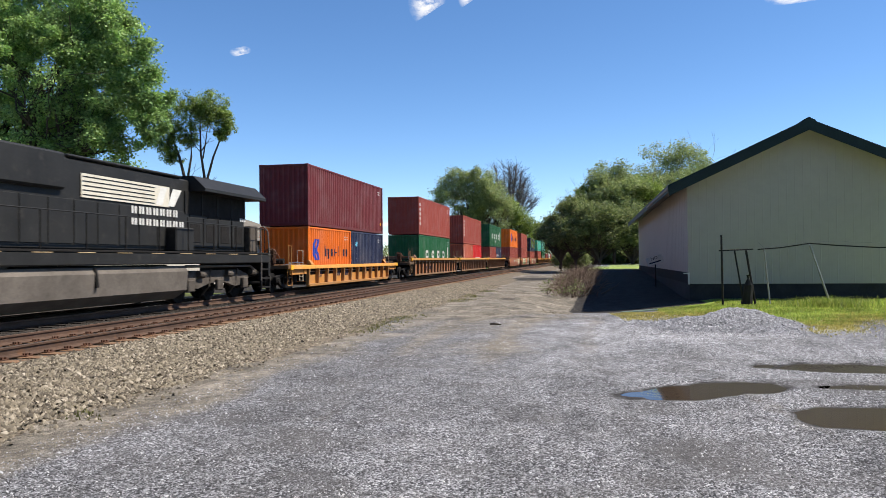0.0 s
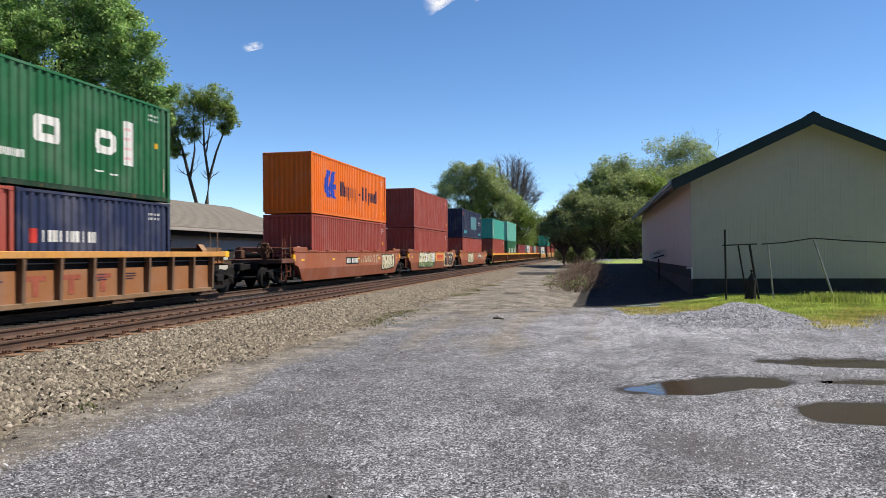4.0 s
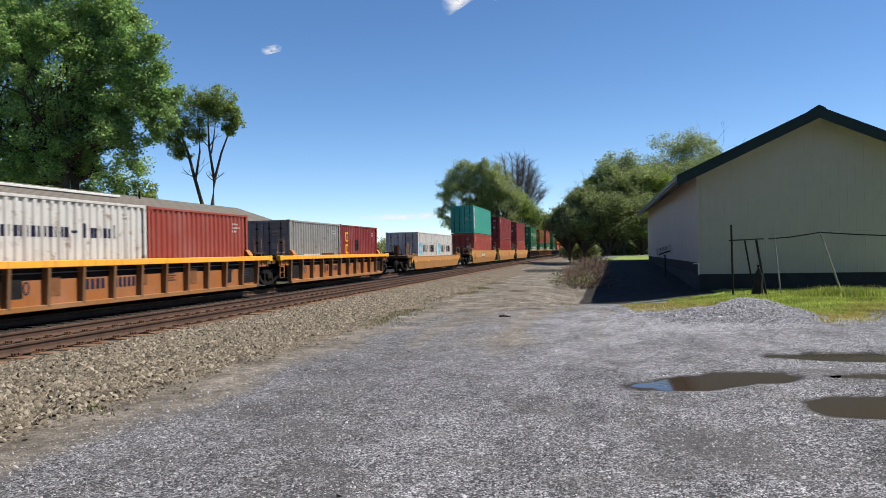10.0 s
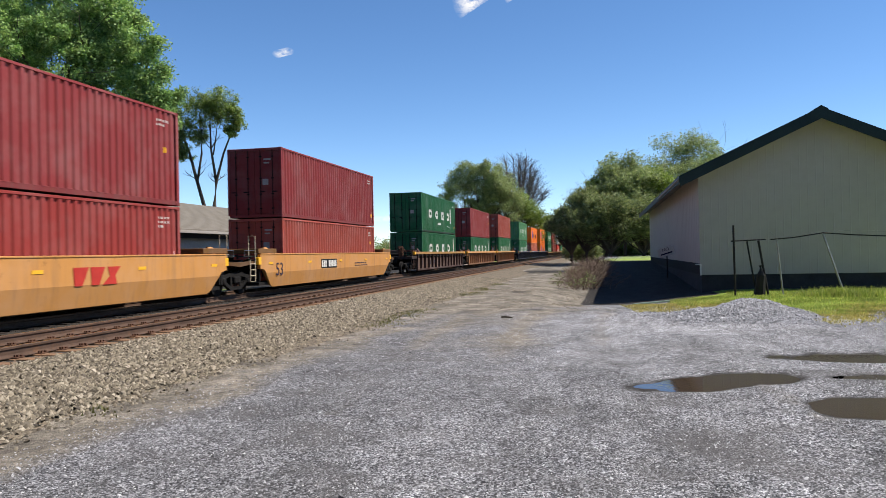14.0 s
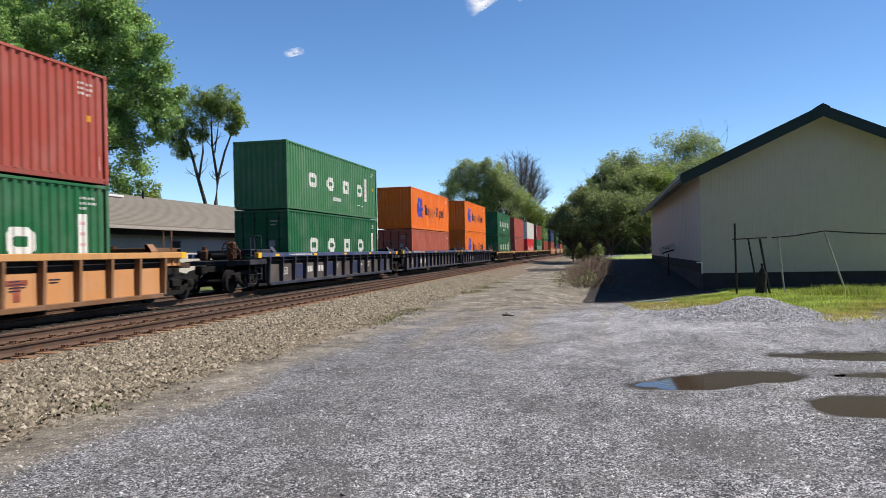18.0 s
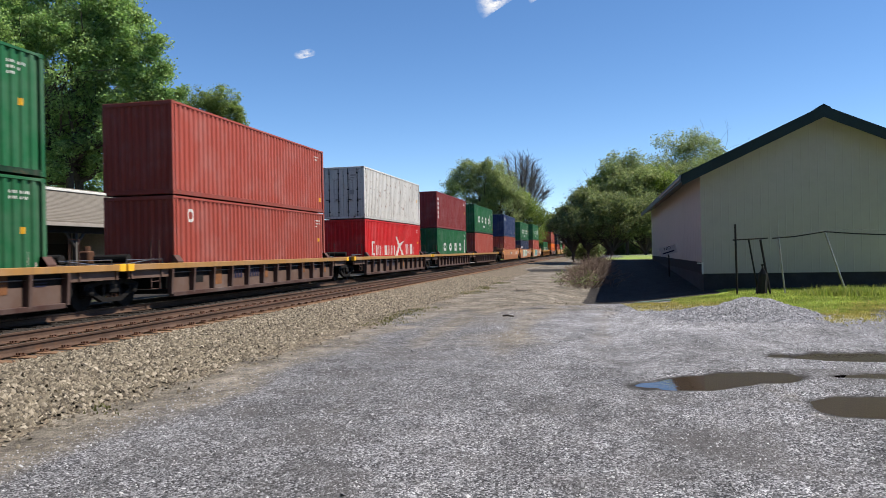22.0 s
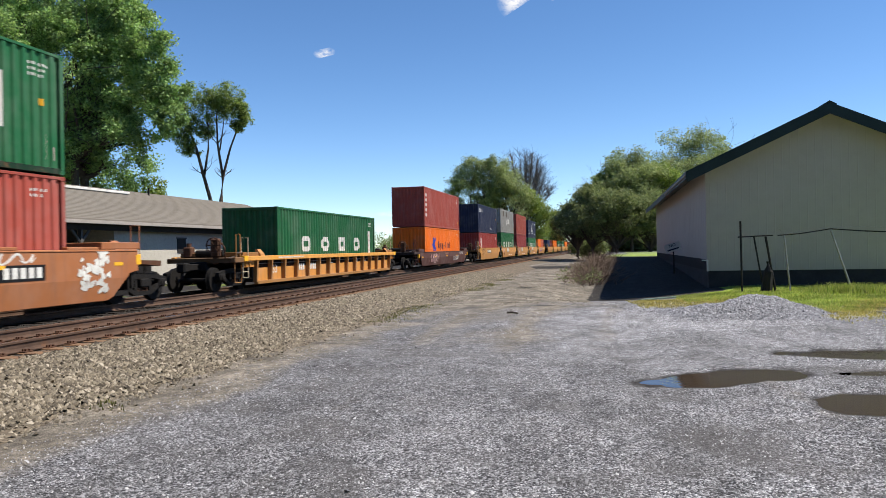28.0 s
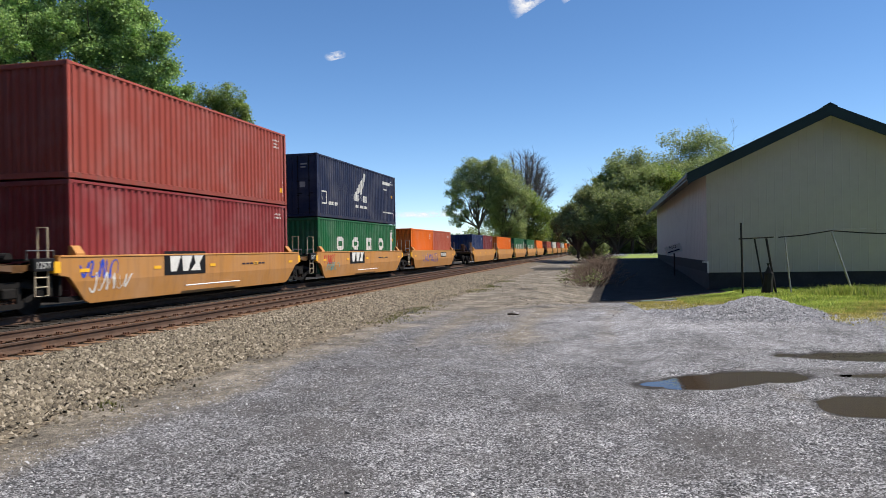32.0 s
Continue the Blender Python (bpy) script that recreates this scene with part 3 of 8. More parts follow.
def build_track(name, cx, label, single):
    track = thing(name, label, "railway track", kind="structure")
    for side in (-0.7525, 0.7525):
        rail = part("rail", Shape().prism([(cx + side + u, RAIL - 0.18 + w) for u, w in rail_profile], "y", -60, 1300), track, mat=RAILSIDE)
        part("running_surface", Shape().box(cx + side - 0.026, cx + side + 0.026, -60, 1300, RAIL - 0.002, RAIL + 0.003), rail, "polished steel running surface", mat=RAILTOP)
    wood = TIE if single else DARKTIE
    tie = Shape().box(-1.3, 1.3, -0.115, 0.115, -0.10, 0.0, 0.012).mesh("tie", wood)
    plate = Shape()
    for side in (-0.7525, 0.7525):
        plate.box(side - 0.19, side + 0.19, -0.09, 0.09, 0.0, 0.016, 0.005)
        for dx in (-0.11, 0.11, -0.16, 0.16):
            plate.box(side + dx - 0.014, side + dx + 0.014, -0.05, -0.02, 0.016, 0.05).box(side + dx - 0.014, side + dx + 0.014, 0.03, 0.06, 0.016, 0.045)
    rest = Shape()
    plates = Shape()
    y, k = -8.0, 0
    while y < 420:
        dx, tz = rng.normal(0, 0.04), rng.normal(0, 0.006)
        if single and k < 260:
            part("tie", tie, track, at=pose(cx + dx, y, RAIL - 0.184 + tz * 0.5, 0, 0, rng.normal(0, 0.8)))
        elif y < 250:
            rest.box(cx - 1.3 + dx, cx + 1.3 + dx, y - 0.11, y + 0.11, RAIL - 0.28, RAIL - 0.186)
        if y < 90 and single:
            plates.add([(cx + p[0], y + p[1], RAIL - 0.182 + p[2]) for p in plate.v], plate.f)
        y += 0.5 + rng.normal(0, 0.012)
        k += 1
    part("ties_beyond", rest, track, mat=wood)["kind"] = "stuff"
    if single:
        part("tie_plates", plates, track, "rusty spiked tie plates", mat=RUST)["kind"] = "stuff"


build_track("near_track", NEAR_X, "empty rusty railway track on weathered wooden ties", True)
build_track("far_track", TRAIN_X, "railway track that carries the passing train", False)

# ---------------------------------------------------------------- shed beside the lot
SIDING = plain("grey_beige_siding", (0.405, 0.378, 0.335), 0.65, 0, 0.06, 0.25, grain=0.12)
ROOFING = plain("dark_green_roofing", (0.022, 0.040, 0.042), 0.5, 0.1, 0.2, 1.0)
SOFFIT = plain("grey_soffit", (0.33, 0.30, 0.27), 0.7, 0, 0.12, 1.5)
CONCRETE = plain("dark_painted_block", (0.04, 0.041, 0.043), 0.85, 0, 0.3, 1.5, (0.055, 0.053, 0.05), 0.3)

GALV = plain("galvanised_pipe", (0.33, 0.33, 0.32), 0.45, 0.7, 0.25, 4, (0.2, 0.15, 0.1))
DARKPIPE = plain("dark_rusted_pipe", (0.026, 0.024, 0.023), 0.7, 0.3, 0.3, 4)
PLINTHBLACK = plain("plinth_black", (0.012, 0.012, 0.013), 0.8, 0, 0.3, 1.5, (0.02, 0.019, 0.018), 0.2)


def build_shed():
    X0, XA, X1, Y0, Y1 = 3.85, 8.3, 12.75, 31.0, 62.5
    ZB, ZE, ZA = 0.62, 4.72, 6.77
    shed = thing("shed", "long grey-beige metal-sided shed with a dark gabled roof", "building", at=None)
    P = lambda name, s, mat, label="", parent=shed: part(name, s, parent, label, mat=mat)
    gable = P("gable_wall", Shape().prism([(X0, ZB), (X1, ZB), (X1, ZE), (XA, ZA), (X0, ZE)], "y", Y0, Y0 + 0.15), SIDING)
    for k in range(int((X1 - X0) / 0.30)):
        x = X0 + 0.15 + 0.30 * k
        top = ZE + (ZA - ZE) * (1 - abs(x - XA) / (XA - X0)) - 0.06
        part("siding_rib", Shape().prism([(x - 0.022, Y0), (x + 0.022, Y0), (x + 0.014, Y0 - 0.004), (x - 0.014, Y0 - 0.004)], "z", ZB, top), gable, mat=SIDING)
    side = P("side_wall", Shape().box(X0, X0 + 0.15, Y0 + 0.152, Y1, 1.08, ZE), SIDING)
    for k in range(int((Y1 - Y0) / 0.6)):
        y = Y0 + 0.4 + 0.6 * k
        part("siding_rib", Shape().prism([(X0, y - 0.022), (X0, y + 0.022), (X0 - 0.005, y + 0.012), (X0 - 0.005, y - 0.012)], "z", 1.08, ZE), side, mat=SIDING)
    P("side_wall", Shape().box(X1 - 0.15, X1, Y0 + 0.152, Y1, ZB, ZE), SIDING)
    P("gable_wall", Shape().prism([(X0 + 0.152, ZB), (X1 - 0.152, ZB), (X1 - 0.152, ZE), (XA, ZA - 0.02), (X0 + 0.152, ZE)], "y", Y1 - 0.15, Y1), SIDING)
    P("corner_trim", Shape().box(X0 - 0.025, X0 + 0.10, Y0 - 0.025, Y0 + 0.10, ZB, ZE), SIDING)
    P("foundation", Shape().box(X0 + 0.03, X1 - 0.03, Y0 + 0.03, Y1 - 0.03, -0.9, ZB), CONCRETE, "dark block foundation")
    # darker than the foundation, so that it merges with the yard's painted shade
    P("side_plinth", Shape().box(X0 + 0.01, X0 + 0.15, Y0 + 0.152, Y1, ZB + 0.002, 1.08), PLINTHBLACK, "black plinth, darkened to merge with the yard's painted shade")
    trim = Shape().box(X0 - 0.03, X0 + 0.03, Y0 - 0.055, Y0 - 0.027, ZB - 0.02, ZB + 0.40)
    trim.box(X0 - 0.22, X0 + 0.03, Y0 - 0.055, Y0 - 0.027, ZB + 0.405, ZB + 0.45)
    P("kick_trim", trim, WHITE, "bright bent strip of corner flashing")
    slope = (ZA - ZE) / (XA - X0)
    ov, front = 0.78, 0.55
    for sgn, name in ((-1, "roof_slope"), (1, "roof_slope")):
        xe = X0 - ov if sgn < 0 else X1 + ov
        ze = ZE - slope * ov
        roof = P(name, Shape().prism([(xe, ze + 0.10), (XA, ZA + 0.10), (XA, ZA + 0.22), (xe, ze + 0.22)], "y", Y0 - front, Y1 + front), ROOFING)
        part("rake_board", Shape().prism([(xe, ze - 0.20), (XA, ZA - 0.20), (XA, ZA + 0.235), (xe, ze + 0.235)], "y", Y0 - front - 0.03, Y0 - front), roof, mat=ROOFING)
        part("eave_fascia", Shape().box(xe - 0.03 if sgn < 0 else xe, xe if sgn < 0 else xe + 0.03, Y0 - front, Y1 + front, ze - 0.06, ze + 0.24), roof, mat=ROOFING)
        part("gable_soffit", Shape().prism([(xe, ze + 0.02), (XA, ZA + 0.02), (XA, ZA + 0.08), (xe, ze + 0.08)], "y", Y0 - front, Y0 - 0.03), roof, mat=SOFFIT)
        part("eave_soffit", Shape().prism([(xe, ze + 0.02), (X0 if sgn < 0 else X1, ZE + 0.02), (X0 if sgn < 0 else X1, ZE + 0.06), (xe, ze + 0.06)], "y", Y0 - 0.03, Y1), roof, mat=SOFFIT)
        for k in range(14):
            y = Y0 - front + 0.3 + k * 2.3
            part("roof_seam", Shape().prism([(xe, ze + 0.22), (XA, ZA + 0.22), (XA, ZA + 0.26), (xe, ze + 0.26)], "y", y, y + 0.04), roof, mat=ROOFING)
    P("eave_gutter", Shape().box(X0 - ov - 0.09, X0 - ov - 0.032, Y0 - front + 0.1, Y0 + 10.5, ZE - slope * ov + 0.03, ZE - slope * ov + 0.11, 0.012), SOFFIT, "grey length of gutter under the eave")
    P("ridge_cap", Shape().prism([(XA - 0.25, ZA + 0.12), (XA, ZA + 0.25), (XA + 0.25, ZA + 0.12), (XA + 0.25, ZA + 0.17), (XA, ZA + 0.31), (XA - 0.25, ZA + 0.17)], "y", Y0 - front, Y1 + front), ROOFING)
    sign = thing("warning_sign", "small tilted white warning sign on a post", "sign", at=pose(3.26, 40, 1.56) @ pose(0, 0, 0, 0, -17, 2))
    part("board", Shape().box(-0.41, 0.41, -0.02, 0.02, -0.22, 0.22, 0.01), sign, mat=WHITE)
    part("post", Shape().tube([(0.0, 0.06, 0.2), (-0.04, 0.06, -0.3), (-0.48, 0.06, -1.75)], 0.035, 8), sign, mat=DARKPIPE)
    cu = bpy.data.curves.new("word", "FONT")
    cu.body, cu.size, cu.extrude, cu.align_x = "NO", 0.23, 0.002, "CENTER"
    tmp = bpy.data.objects.new("word", cu)
    me = bpy.data.meshes.new_from_object(tmp)
    bpy.data.objects.remove(tmp)
    me.materials.clear()
    me.materials.append(DARKMARK)
    part("word", me, sign, at=pose(0, -0.026, 0.03, 90, 0, 0))
    part("second_line", Shape().box(-0.31, 0.30, -0.026, -0.021, -0.14, -0.07), sign, mat=DARKMARK)


build_shed()

# ---------------------------------------------------------------- broken fence before the shed


def build_fence():
    fence = thing("chain_fence", "bent and leaning remains of a chain-link fence", "fence")
    y = 27.5
    part("post", Shape().tube([(4.56, y, -0.1), (4.54, y, 2.48)], 0.036, 8), fence, "dark upright post", mat=DARKPIPE)
    part("post", Shape().tube([(5.28, y, -0.1), (4.98, y, 1.91)], 0.03, 8), fence, mat=DARKPIPE)
    part("post", Shape().tube([(5.66, y, -0.1), (5.36, y, 1.92)], 0.04, 8), fence, mat=DARKPIPE)
    part("post", Shape().tube([(6.14, y, -0.1), (5.96, y, 1.96)], 0.028, 8), fence, mat=GALV)
    part("post", Shape().tube([(8.12, y, -0.1), (7.45, y, 2.10)], 0.034, 8), fence, "leaning pale post", mat=GALV)
    part("post", Shape().tube([(10.9, y, -0.1), (10.9, y, 2.0)], 0.034, 8), fence, mat=GALV)
    part("gate_bar", Shape().tube([(4.45, y, 1.92), (5.6, y, 1.96)], 0.024, 8), fence, mat=DARKPIPE)
    part("top_rail", Shape().tube([(5.75, y, 1.95), (6.5, y, 2.0), (7.45, y, 2.14), (8.4, y, 2.05), (9.6, y, 1.97), (10.9, y, 1.95), (12.5, y, 1.95)], 0.022, 8), fence, mat=DARKPIPE)
    part("loose_wire", Shape().tube([(5.75, y - 0.02, 2.22), (5.95, y, 2.0), (7.4, y, 2.18), (8.2, y, 2.2), (10.9, y, 2.06)], 0.008, 5), fence, mat=GALV)
    part("rolled_mesh", Shape().tube([(5.35, y - 0.05, 0.0), (5.42, y - 0.05, 0.7), (5.40, y - 0.05, 1.05)], [0.20, 0.15, 0.06], 9), fence, "rusty rolled-up chain mesh", mat=DARKPIPE)


build_fence()

# ---------------------------------------------------------------- gravel heap
def heap_z(x, y):
    d1 = ((x - 3.68) / 1.15) ** 2 + ((y - 19.7) / 1.6) ** 2
    d2 = ((x - 2.25) / 1.25) ** 2 + ((y - 18.7) / 1.2) ** 2
    rough = 0.10 * soft_noise(x, y, 1.7, 8) + 0.05 * soft_noise(x, y, 5.0, 14)
    return 0.43 * np.exp(-1.4 * d1 ** 0.9) + 0.17 * np.exp(-1.8 * d2) + rough * np.exp(-0.8 * np.minimum(d1, d2)) - 0.035


def build_heap():
    xs, ys = np.arange(-0.6, 6.6, 0.09), np.arange(16, 23.6, 0.12)
    X, Y = np.meshgrid(xs, ys)
    Z = heap_z(X, Y)
    nx, ny = len(xs), len(ys)
    i = np.arange(ny - 1)[:, None] * nx + np.arange(nx - 1)[None, :]
    f = np.stack([i, i + 1, i + nx + 1, i + nx], -1).reshape(-1, 4)
    mat = gravel("heap_stone", (0.19, 0.195, 0.215), (0.14, 0.14, 0.148), 26, 0.8, 0.8)
    tagged(new("gravel_heap", raw_mesh("gravel_heap", np.stack([X, Y, Z], -1).reshape(-1, 3), f, mat, True)), "low heap of blue-grey crushed stone on the lot", "gravel heap", kind="stuff")
    xy = np.stack([rng.normal(3.0, 0.95, 12000), rng.normal(19.4, 1.0, 12000)], -1)
    stones("heap_stones", xy, 0.021, lambda x, y: np.maximum(heap_z(x, y), 0), HEAPCHIP, "loose blue-grey stones of the heap", "gravel")


build_heap()

# ---------------------------------------------------------------- trees and plants
BARK = plain("grey_bark", (0.085, 0.07, 0.058), 0.95, 0, 0.4, 4, (0.13, 0.12, 0.10), 0.8)


def leaf_material(name, dark, mid, lite):
    m, nt, b, n, l = nodes(name)
    geo = n("ShaderNodeNewGeometry")
    c = ramp(nt, geo.outputs["Random Per Island"], [(0.0, dark), (0.5, mid), (1.0, lite)])
    c = mix(nt, c, ramp(nt, tex(nt, "Noise", 0.8, 4, 0.65).outputs[0], [(0.34, (0.55,)), (0.5, (0.98,)), (0.66, (1.5,))]), 0.85, "MULTIPLY")
    l(c, b.inputs["Base Color"])
    b.inputs["Roughness"].default_value = 0.55
    tr = n("ShaderNodeBsdfTranslucent")
    l(mix(nt, c, (1.0, 1.0, 0.35), 0.35, "MULTIPLY"), tr.inputs["Color"])
    ms = n("ShaderNodeMixShader")
    ms.inputs[0].default_value = 0.5
    l(b.outputs[0], ms.inputs[1])
    l(tr.outputs[0], ms.inputs[2])
    l(ms.outputs[0], nt.nodes["Material Output"].inputs["Surface"])
    return m


LEAF_DEEP = leaf_material("deep_green_leaves", (0.140, 0.238, 0.082), (0.250, 0.390, 0.135), (0.405, 0.555, 0.220))
LEAF_SPRING = leaf_material("spring_green_leaves", (0.115, 0.175, 0.040), (0.209, 0.288, 0.068), (0.330, 0.402, 0.118))
LEAF_DULL = leaf_material("dull_green_leaves", (0.094, 0.133, 0.053), (0.178, 0.222, 0.090), (0.286, 0.314, 0.150))
LEAF_YOUNG = leaf_material("young_olive_leaves", (0.125, 0.195, 0.055), (0.22, 0.305, 0.09), (0.34, 0.41, 0.15))
LEAF_FAR = leaf_material("grey_green_leaves", (0.16, 0.215, 0.095), (0.27, 0.33, 0.15), (0.40, 0.44, 0.22))
TWIG = plain("dry_twigs", (0.17, 0.125, 0.095), 0.9, 0, 0.35, 5)
GRASSMAT = leaf_material("grass_blades", (0.16, 0.235, 0.045), (0.30, 0.375, 0.08), (0.48, 0.48, 0.17))
MOSSY = leaf_material("dull_weeds", (0.09, 0.10, 0.035), (0.16, 0.165, 0.06), (0.25, 0.23, 0.10))


def limb(s, p, d, length, r, depth, tips, rr, droop=0.0, up=0.25):
    """A branch that bends, tapers and forks."""
    pts, rad = [tuple(p)], [r]
    q = Vector(p)
    d = Vector(d).normalized()
    n = 4
    for k in range(n):
        d = (d + Vector((rr.gauss(0, 0.16), rr.gauss(0, 0.16), rr.gauss(0.0, 0.1) + up * 0.2))).normalized()
        q = q + d * length / n
        pts.append(tuple(q))
        rad.append(max(0.012, r * (1 - 0.55 * (k + 1) / n)))
    s.tube(pts, rad, 6 if r > 0.06 else 4, closed=False)
    tips.append((q.copy(), length))
    if depth > 0:
        for k in range(rr.choice((2, 3, 3))):
            j = rr.randint(2, n)
            a = Vector((rr.gauss(0, 1), rr.gauss(0, 1), rr.gauss(0.25, 0.5))).normalized()
            limb(s, pts[j], (d * 0.75 + a * 0.75), length * rr.uniform(0.55, 0.78), rad[j] * 0.68, depth - 1, tips, rr, droop, up)


def leaf_cloud(centres, radii, n, size, flat_=0.85, far=False):
    """n leaves scattered about the clump centres, thinning outwards; three-cornered where they are far."""
    k = rng.integers(0, len(centres), n)
    c, r = np.asarray(centres)[k], np.asarray(radii)[k]
    p = c + np.clip(rng.normal(0, 0.55, (n, 3)), -0.95, 0.95) * r[:, None] * np.array([1, 1, flat_])
    u = rng.normal(0, 1, (n, 3)) * np.array([1, 1, 0.55])
    u /= np.linalg.norm(u, axis=1)[:, None]
    w = np.cross(u, rng.normal(0, 1, (n, 3)) + np.array([0, 0, 0.9]))
    w /= np.linalg.norm(w, axis=1)[:, None]
    sz = (size * rng.uniform(0.6, 1.4, n))[:, None]
    if far:
        v = np.stack([p - u * sz * 1.25, p + w * sz * 0.95, p + u * sz * 1.25], 1).reshape(-1, 3)
        return v, np.arange(n * 3).reshape(-1, 3)
    v = np.stack([p - u * sz, p + w * sz * 0.6, p + u * sz, p - w * sz * 0.6], 1).reshape(-1, 3)
    return v, np.arange(n * 4).reshape(-1, 4)


def tree(x, y, height, trunk_r, crown, leaves, leaf, mat, label, seed, bare=0.3, lean=(0, 0), depth=3, z0=-0.2, stems=1, spread_=1.0, reach=0.62, clump=(0.20, 0.42)):
    """crown: list of (dx, dy, z, radius) lobes in which the leaves gather; bare: the height share of clean trunk."""
    rr = random.Random(seed)
    t = thing("tree", label, "tree", at=pose(x, y, z0))
    s, tips = Shape(), []
    for k in range(stems):
        lx, ly = lean[0] + (rr.uniform(-0.12, 0.12) if stems > 1 else 0), lean[1]
        base = Vector(((k - (stems - 1) / 2) * 0.9, 0, 0))
        topv = base + Vector((lx * height, ly * height, height * bare))
        pts = [base + (topv - base) * f + Vector((rr.gauss(0, 0.08), rr.gauss(0, 0.08), 0)) * (f > 0) for f in (0, 0.15, 0.4, 0.7, 1)]
        s.tube([tuple(p) for p in pts], [trunk_r * 1.35, trunk_r, trunk_r * 0.9, trunk_r * 0.82, trunk_r * 0.75], 10, closed=False)
        lobes = [c for i, c in enumerate(crown) if i % stems == k]
        for dx, dy, z, r in lobes:      # a limb towards each lobe
            aim = Vector((dx, dy, z)) - topv
            limb(s, tuple(topv + (pts[3] - topv) * rr.uniform(0, 0.5)), aim, aim.length * reach, trunk_r * 0.5, depth - 1, tips, rr)
    part("trunk", s, t, "bark-covered trunk and limbs", mat=BARK)
    cen, rad = [], []
    vol = [c[3] ** 2 for c in crown]
    for (dx, dy, z, r), w in zip(crown, vol):
        for _ in range(max(8, int(420 * w / sum(vol)))):
            d = Vector((rr.gauss(0, 1), rr.gauss(0, 1), rr.gauss(0, 1))).normalized() * r * rr.uniform(0.1, 1.0) ** 0.5
            cen.append((dx + d.x * spread_, dy + d.y * spread_, z + d.z * 0.9))
            rad.append(r * rr.uniform(*clump))
    if leaves:
        v, f = leaf_cloud(cen, rad, leaves, leaf, far=y > 80)
        part("crown", raw_mesh("crown", v, f, mat), t, "many small leaves")
    return t


def lobes(n, rx, ry, z0, z1, r0, r1, seed):
    rr = random.Random(seed)
    out = []
    for k in range(n):
        f = (k + 0.5) / n
        z = z0 + (z1 - z0) * f
        w = math.sin(math.pi * min(1, 0.18 + 0.75 * f)) ** 0.7
        a = rr.uniform(0, math.tau)
        q = rr.uniform(0.2, 0.9)
        out.append((rx * w * q * math.cos(a), ry * w * q * math.sin(a), z, rr.uniform(r0, r1)))
    return out


def dome(n, R, zc, hh, r, seed):
    """Clumps that fill a broad rounded crown."""
    rr = random.Random(seed)
    out = []
    for k in range(n):
        d = Vector((rr.gauss(0, 1), rr.gauss(0, 1), rr.gauss(0.15, 1))).normalized() * rr.uniform(0.35, 1.0) ** 0.5
        out.append((d.x * (R - r), d.y * (R - r), zc + d.z * (hh - r), r * rr.uniform(0.85, 1.15)))
    return out


def thin_tree(x, stems, clumps, leaves, seed):
    """A slender forked tree: bending stems (dx, z) and a few airy leaf clumps (dx, z, radius)."""
    rr = random.Random(seed)
    t = thing("tree", "slender forked tree with a thin airy crown", "tree", at=pose(x, 57.5, 0))
    s, tips = Shape(), []
    for pts, r in stems:
        n = len(pts)
        line = [(a, rr.gauss(0, 0.12) * (k > 0), z) for k, (a, z) in enumerate(pts)]
        s.tube(line, [r * (1 - 0.72 * k / (n - 1)) for k in range(n)], 8, closed=False)
        for k in range(2, n):
            for _ in range(3):
                limb(s, line[k], (rr.gauss(0, 0.6), rr.gauss(0, 0.6), 0.8), rr.uniform(0.8, 1.5), r * 0.22, 1, tips, rr)
    part("trunk", s, t, "dark slender trunk and limbs", mat=BARK)
    cen, rad = [], []
    for a, z, r in clumps:
        for _ in range(26):
            d = Vector((rr.gauss(0, 1), rr.gauss(0, 1), rr.gauss(0, 1))).normalized() * r * rr.uniform(0.2, 1.25)
            cen.append((a + d.x, d.y, z + d.z))
            rad.append(r * rr.uniform(0.25, 0.5))
    v, f = leaf_cloud(cen, rad, leaves, 0.075)
    part("crown", raw_mesh("crown", v, f, LEAF_YOUNG), t, "many small leaves")


# tall trees behind the low building across the tracks
tree(-39.6, 48, 24, 0.42, lobes(26, 6.6, 5, 7, 24.0, 2.2, 3.2, 1), 86000, 0.105, LEAF_DEEP, "tall broad tree in dense dark green leaf", 1, 0.36, clump=(0.14, 0.34), stems=2)
tree(-38.4, 47, 20, 0.34, [(7.8, 0, 12.4, 1.5), (7.7, 0.4, 13.8, 1.5), (6.9, 0, 15.5, 1.6), (6.5, -0.4, 17.4, 1.6), (5.4, 0, 18.8, 1.7), (4.2, 0.5, 20.0, 1.9), (2.4, 0, 21.2, 2.2), (7.0, 0, 11.2, 1.3), (5.4, 0.5, 13.4, 2.3), (3.4, 0, 16.2, 2.5), (2.2, 0.4, 12.6, 2.4), (4.6, -0.6, 10.6, 1.7), (1.4, 0, 9.6, 1.6), (1.2, 0, 18.8, 2.4)],
     66000, 0.105, LEAF_DEEP, "leafy green tree behind the low building", 2, 0.52, clump=(0.2, 0.46), reach=0.45)
tree(-46.5, 50, 26, 0.5, lobes(19, 6.5, 5, 7, 25, 2.8, 4.0, 3), 56000, 0.14, LEAF_DEEP, "tall broad tree in dense dark green leaf", 3, 0.3, clump=(0.14, 0.34))
